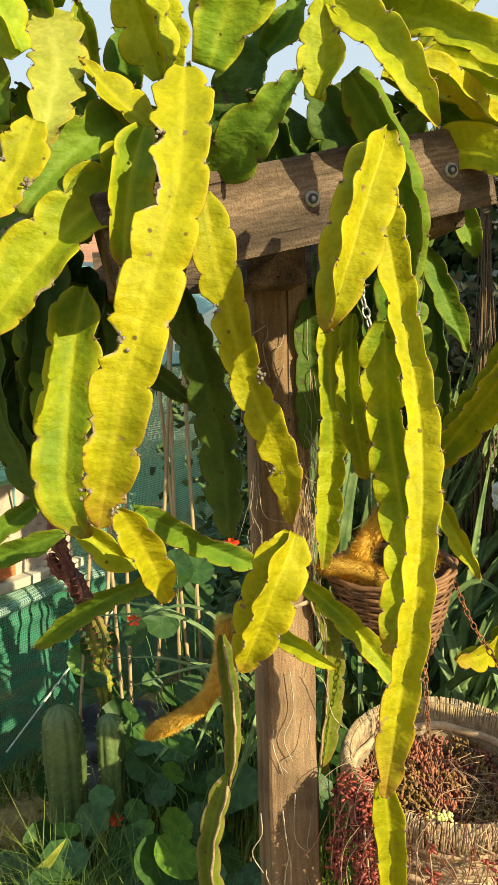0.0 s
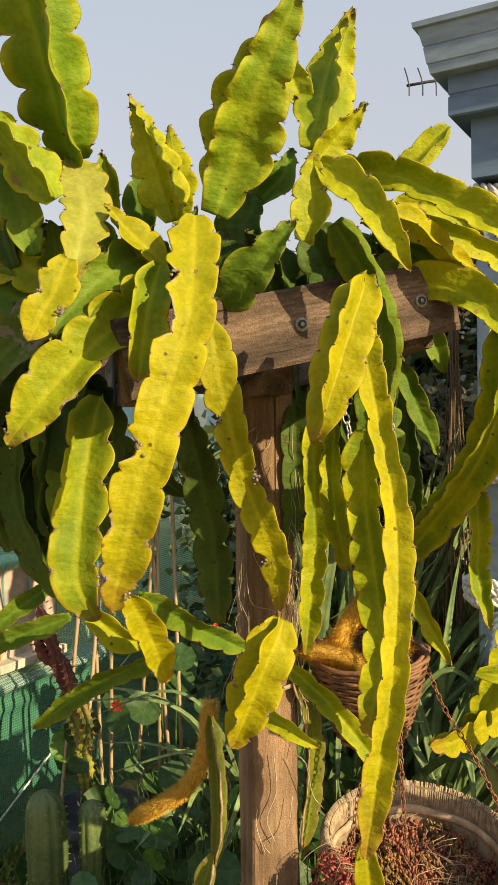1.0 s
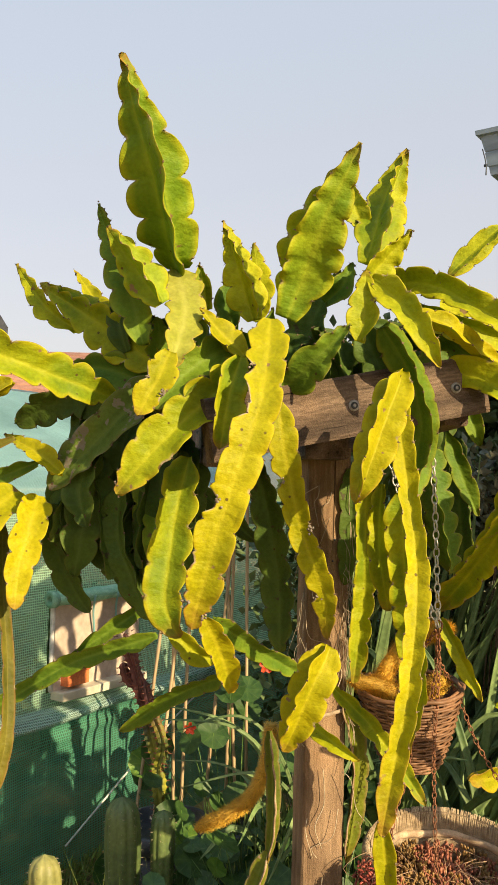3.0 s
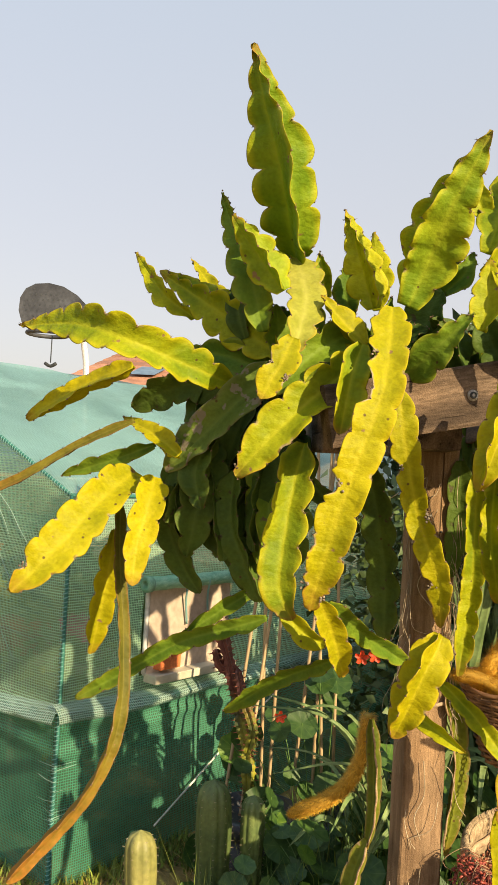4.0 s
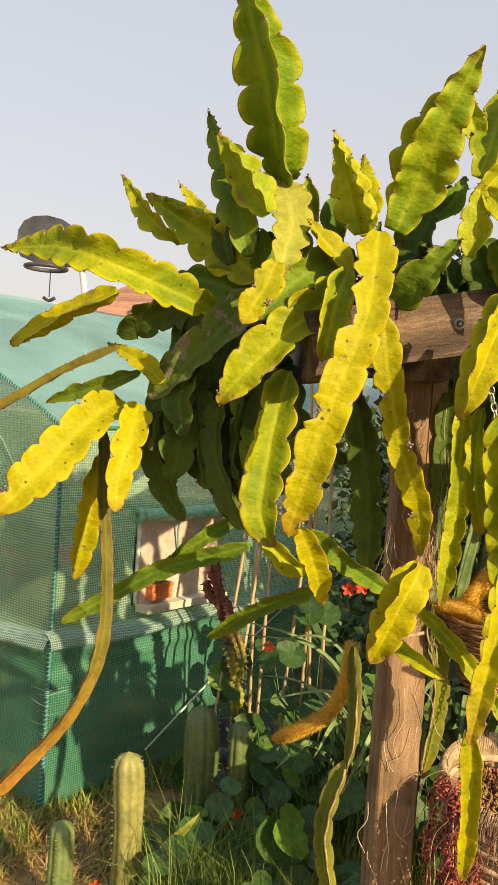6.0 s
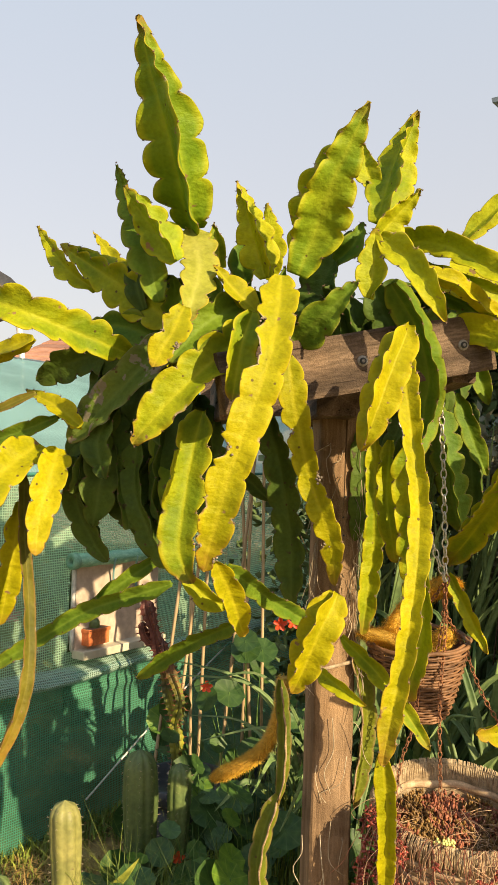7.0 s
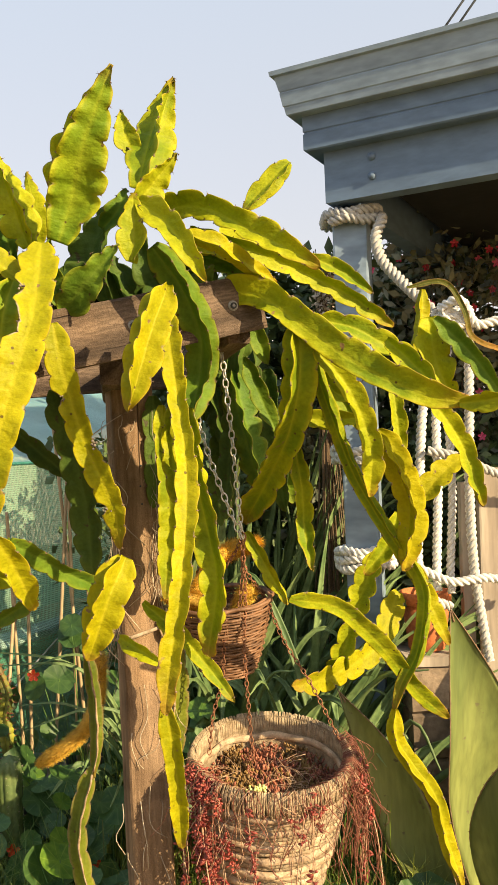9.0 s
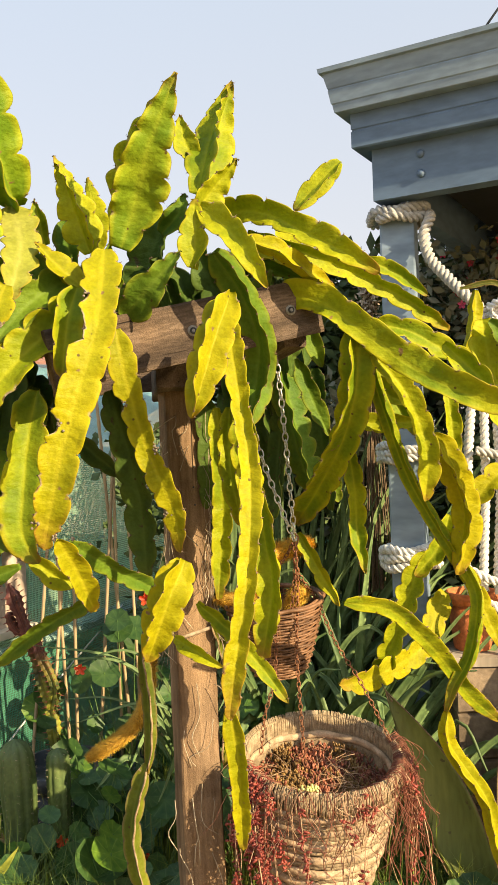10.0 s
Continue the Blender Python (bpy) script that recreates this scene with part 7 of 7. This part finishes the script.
# ---- inside the tent ----
for x, y, h, mt in ((-1.75, 3.05, 0.75, DEEP), (-1.35, 3.25, 0.7, DEEP), (-2.1, 3.4, 0.8, DEEP), (-1.15, 3.6, 0.6, DEEP)):
    shrub("potted_shrub", (x, y, h * 0.8), (0.3, 0.22, h * 0.6), 1500, 0.06, mt, "leafy plant inside the shade tent")
for k in range(14):
    flower((-1.005 + rng.gauss(0, 0.018), 2.25 + rng.gauss(0, 0.012), 0.772 + rng.gauss(0, 0.02)), 0.026, PINK, "pink flower inside the shade tent", "tent flowers")
for x, z in ((-1.52, 1.04), (-1.54, 1.02), (-1.49, 1.03), (-1.62, 0.93), (-1.63, 0.95), (-1.70, 0.82)):
    flower((x, 2.49 + 0.2 * (-1.5 - x), z), 0.032, ORANGEF, "orange flower inside the shade tent", "tent flowers")
for k in range(6):
    flower((-1.62 + rng.gauss(0, 0.07), 2.70 + rng.gauss(0, 0.03), 0.98 + rng.gauss(0, 0.05)), 0.024, ORANGEF, "orange flower inside the shade tent", "tent flowers")
shrub("potted_shrub", (-1.10, 2.48, 0.62), (0.20, 0.12, 0.34), 700, 0.05, PALEG, "leafy plant inside the shade tent")
shrub("potted_shrub", (-1.55, 2.62, 0.60), (0.26, 0.12, 0.30), 900, 0.05, PALEG, "leafy plant inside the shade tent")
for x, y in ((-1.29, 2.52), (-1.40, 2.56), (-1.52, 2.62), (-1.17, 2.56)):
    pot((x, y, 0.60), 0.062, 0.12, "terracotta pot on the bench inside the tent")
pl = thing("planter_box", W0 + WU * 0.20 + NRM * 0.02 + Vector((0, 0, 0.012)), "small orange planter box with a cactus in the tent window", "planter")
for nm, (sx, sz, dz), mt in (("box", (0.10, 0.05, 0.025), TERRA), ("rim", (0.106, 0.012, 0.05), TERRA), ("soil", (0.094, 0.006, 0.0535), SOIL)):
    ob = part(nm, box((sx, 0.05 if nm != "rim" else 0.056, sz), Matrix.Translation((0, 0, dz)), 0.002), mt, pl)
    ob.rotation_euler = (0, 0, math.atan2(ALONG.y, ALONG.x))
part("cactus", lathe(((0.0, 0.088), (0.012, 0.086), (0.018, 0.078), (0.019, 0.062), (0.017, 0.052)), 14), CEREUS, pl, "small round green cactus")
sill = part("window_sill", box((WU.length, 0.06, 0.028), Matrix(), 0.003), CREAM)
sill.matrix_world = Matrix.Translation(W0 + WU * 0.5 + NRM * 0.03 - Vector((0, 0, 0.014))) @ pose(0, 0, 0, 0, 0, math.degrees(math.atan2(ALONG.y, ALONG.x)))
tagged(sill, "cream timber sill under the tent window", "sill")
bench = part("bench", box((0.9, 0.30, 0.03)), BOARD)
bench.matrix_world = Matrix.Translation((-1.35, 2.70, 0.585)) @ pose(0, 0, 0, 0, 0, -20)
tagged(bench, "timber potting bench inside the shade tent", "bench")
tl = part("trestle", box((0.06, 0.24, 0.60), Matrix(), 0.004), BOARD)
tl.matrix_world = Matrix.Translation((-1.35, 2.70, 0.285)) @ pose(0, 0, 0, 0, 0, -20)
tagged(tl, "timber trestle under the potting bench", "trestle")


# pale cord and creases on the tent
cordA, cordB = CORNER + ALONG * 0.42 + NRM * 0.03, CORNER + ALONG * 1.35 + NRM * 0.03
piece("cord", tube([cordA + Vector((0, 0, 0.08)), cordA.lerp(cordB, 0.5) + Vector((0, 0, 0.33)), cordB + Vector((0, 0, 0.55))], 0.0034, 5, 0.03), ROPE, tent, "pale guy cord")


# ---- basketball hoop, far roofs ----
def hoop():
    h = thing("basketball_hoop", (-3.2, 8.0, 0), "grey basketball backboard with a bare ring on a pole", "basketball hoop")
    verts, faces = [], []
    pts = [(-0.37, -0.15), (-0.42, -0.02), (-0.42, 0.12), (-0.37, 0.22), (-0.27, 0.275), (-0.12, 0.285), (0.04, 0.25), (0.20, 0.16), (0.34, 0.03), (0.43, -0.10), (0.43, -0.24), (0.15, -0.24), (-0.2, -0.21)]
    for y in (-0.02, 0.02):
        verts += [Vector((x, y, z)) for x, z in pts]
    n = len(pts)
    faces = [tuple(range(n)), tuple(range(n, 2 * n))[::-1]] + [(k, n + k, n + (k + 1) % n, (k + 1) % n) for k in range(n)]
    M = Matrix.Translation((-3.46, 8.0, 2.835)) @ pose(0, 0, 0, -8, 0, 0)
    me = mesh_of("backboard", [M @ v for v in verts], faces, HOOP, False)
    piece("backboard", me, HOOP, h, "perforated grey plastic backboard")
    dots = []
    for i in range(14):
        for j in range(8):
            x, z = -0.36 + 0.056 * i + 0.028 * (j % 2), -0.19 + 0.058 * j
            if z < 0.23 - max(0, x + 0.05) * 0.9 and z < 0.20 + (x + 0.3 if x < -0.25 else 0) and z > -0.19 - min(0, x + 0.2) * 0.35:
                dots.append(lathe(((0.0, 0.0), (0.010, 0.0)), 8, M @ Matrix.Translation((x, -0.024, z)) @ pose(0, 0, 0, 90)))
    tagged(piece("holes", join(*dots), SOFFIT, h, "rows of dark holes"), kind="stuff")
    ring = [Vector((-3.45 + 0.20 * math.cos(a), 7.75 + 0.20 * math.sin(a), 2.545)) for a in [2 * math.pi * k / 16 for k in range(17)]]
    piece("ring", tube(ring, 0.022, 8, 0.03), HOOP, h, "dark steel ring")
    piece("pole", tube([(-3.20, 8.03, 2.72), (-3.17, 8.04, 2.5), (-3.12, 8.05, 2.0), (-3.12, 8.05, 0.0)], 0.032, 10, 0.2), STEEL, h, "grey steel pole")
    piece("pull_cord", join(tube([(-3.38, 7.7, 2.53), (-3.38, 7.7, 2.25)], 0.006, 5, 0.1), tube([(-3.44, 7.7, 2.245), (-3.38, 7.7, 2.215), (-3.32, 7.7, 2.245)], 0.018, 6, 0.02)), SOFFIT, h, "hanging cord with a dark weight")


hoop()


SKYGLASS = surface("skylight_glass", (0.11, 0.17, 0.24), (0.17, 0.24, 0.31), 2, 0.5)


def far_house():
    h = thing("house", (-3.0, 13.0, 0), "brick-red tiled roof of a neighbouring house with a skylight", "house")
    r0, ru, rv = Vector((-4.92, 10.7, 2.16)), Vector((4.7, 0.3, 0.0)), Vector((0.64, 2.8, 1.10))
    for j in range(12):
        a = r0 + rv * (j / 12)
        verts = []
        for k in range(2):
            verts += [a + ru * k, a + ru * k + rv / 12 + Vector((0, 0, -0.01)), a + ru * k + Vector((0, 0, -0.035))]
        me = mesh_of("tile_course", verts, [(0, 3, 4, 1), (2, 5, 3, 0)], TILE, False)
        piece("tile_course", me, TILE, h)
    sk = r0 + ru * 0.185 + rv * 0.35 + Vector((0, 0, 0.05))
    piece("skylight", mesh_of("skylight", [sk, sk + ru * 0.085, sk + ru * 0.085 + rv * 0.15, sk + rv * 0.15], [(0, 1, 2, 3)], SKYGLASS, False), SKYGLASS, h, "pale skylight")
    wl = part("wall", box((4.2, 0.2, 2.2)), CREAM)
    under(wl, h)
    wl.matrix_basis = Matrix.Translation((-2.35, 11.3, 1.08))


far_house()


def cream_house():
    h = thing("house", (-6.6, 9.6, 0), "cream gable end of a neighbouring building", "house")
    a, b = Vector((-6.85, 9.5, 3.38)), Vector((-5.36, 9.5, 2.62))
    t = (b - a).normalized()
    n = Vector((-t.z, 0, t.x))
    for k, (d0, d1, y) in enumerate(((0.0, 0.07, 9.42), (-0.09, -0.005, 9.46), (-0.75, -0.10, 9.5))):
        q = [a + n * d0, b + n * d0, b + n * d1, a + n * d1]
        vs = [Vector((p.x, yy, p.z)) for yy in (y, y + 0.15) for p in q]
        piece("barge_board", mesh_of("barge_board", vs, [(0, 1, 2, 3), (7, 6, 5, 4), (0, 4, 5, 1), (1, 5, 6, 2), (2, 6, 7, 3), (3, 7, 4, 0)], CREAM, False), CREAM, h)
    wl = part("wall", box((2.0, 0.3, 2.4)), CREAM)
    under(wl, h)
    wl.matrix_basis = Matrix.Translation((-6.95, 9.75, 1.18))


cream_house()
ant = thing("television_antenna", (1.05, 4.05, 2.30), "thin metal television antenna on the roof", "antenna")
piece("boom", tube([(0.875, 4.0, 2.945), (0.95, 4.0, 2.96), (1.5, 4.0, 3.03)], 0.007, 6, 0.1), SOFFIT, ant)
piece("mast", tube([(1.45, 4.0, 2.30), (1.45, 4.0, 3.06)], 0.012, 8, 0.3), STEEL, ant)
for x in (0.885, 0.95, 1.015, 1.08):
    piece("element", tube([(x - 0.01, 3.95, 2.88), (x, 4.0, 2.95 + (x - 0.84) * 0.13), (x - 0.01, 4.05, 3.05)], 0.0035, 5, 0.05), SOFFIT, ant)
for dx in (0.0, 0.05):
    w = part("overhead_wire", tube([(1.30 + dx, 3.0, 2.90), (1.45 + dx, 3.0, 3.10), (2.2 + dx, 3.0, 4.1), (3.0 + dx, 3.0, 4.9)], 0.005, 5, 0.2), SOFFIT)
    tagged(w, "dark overhead wire rising from the veranda roof", "wire", "overhead wires")
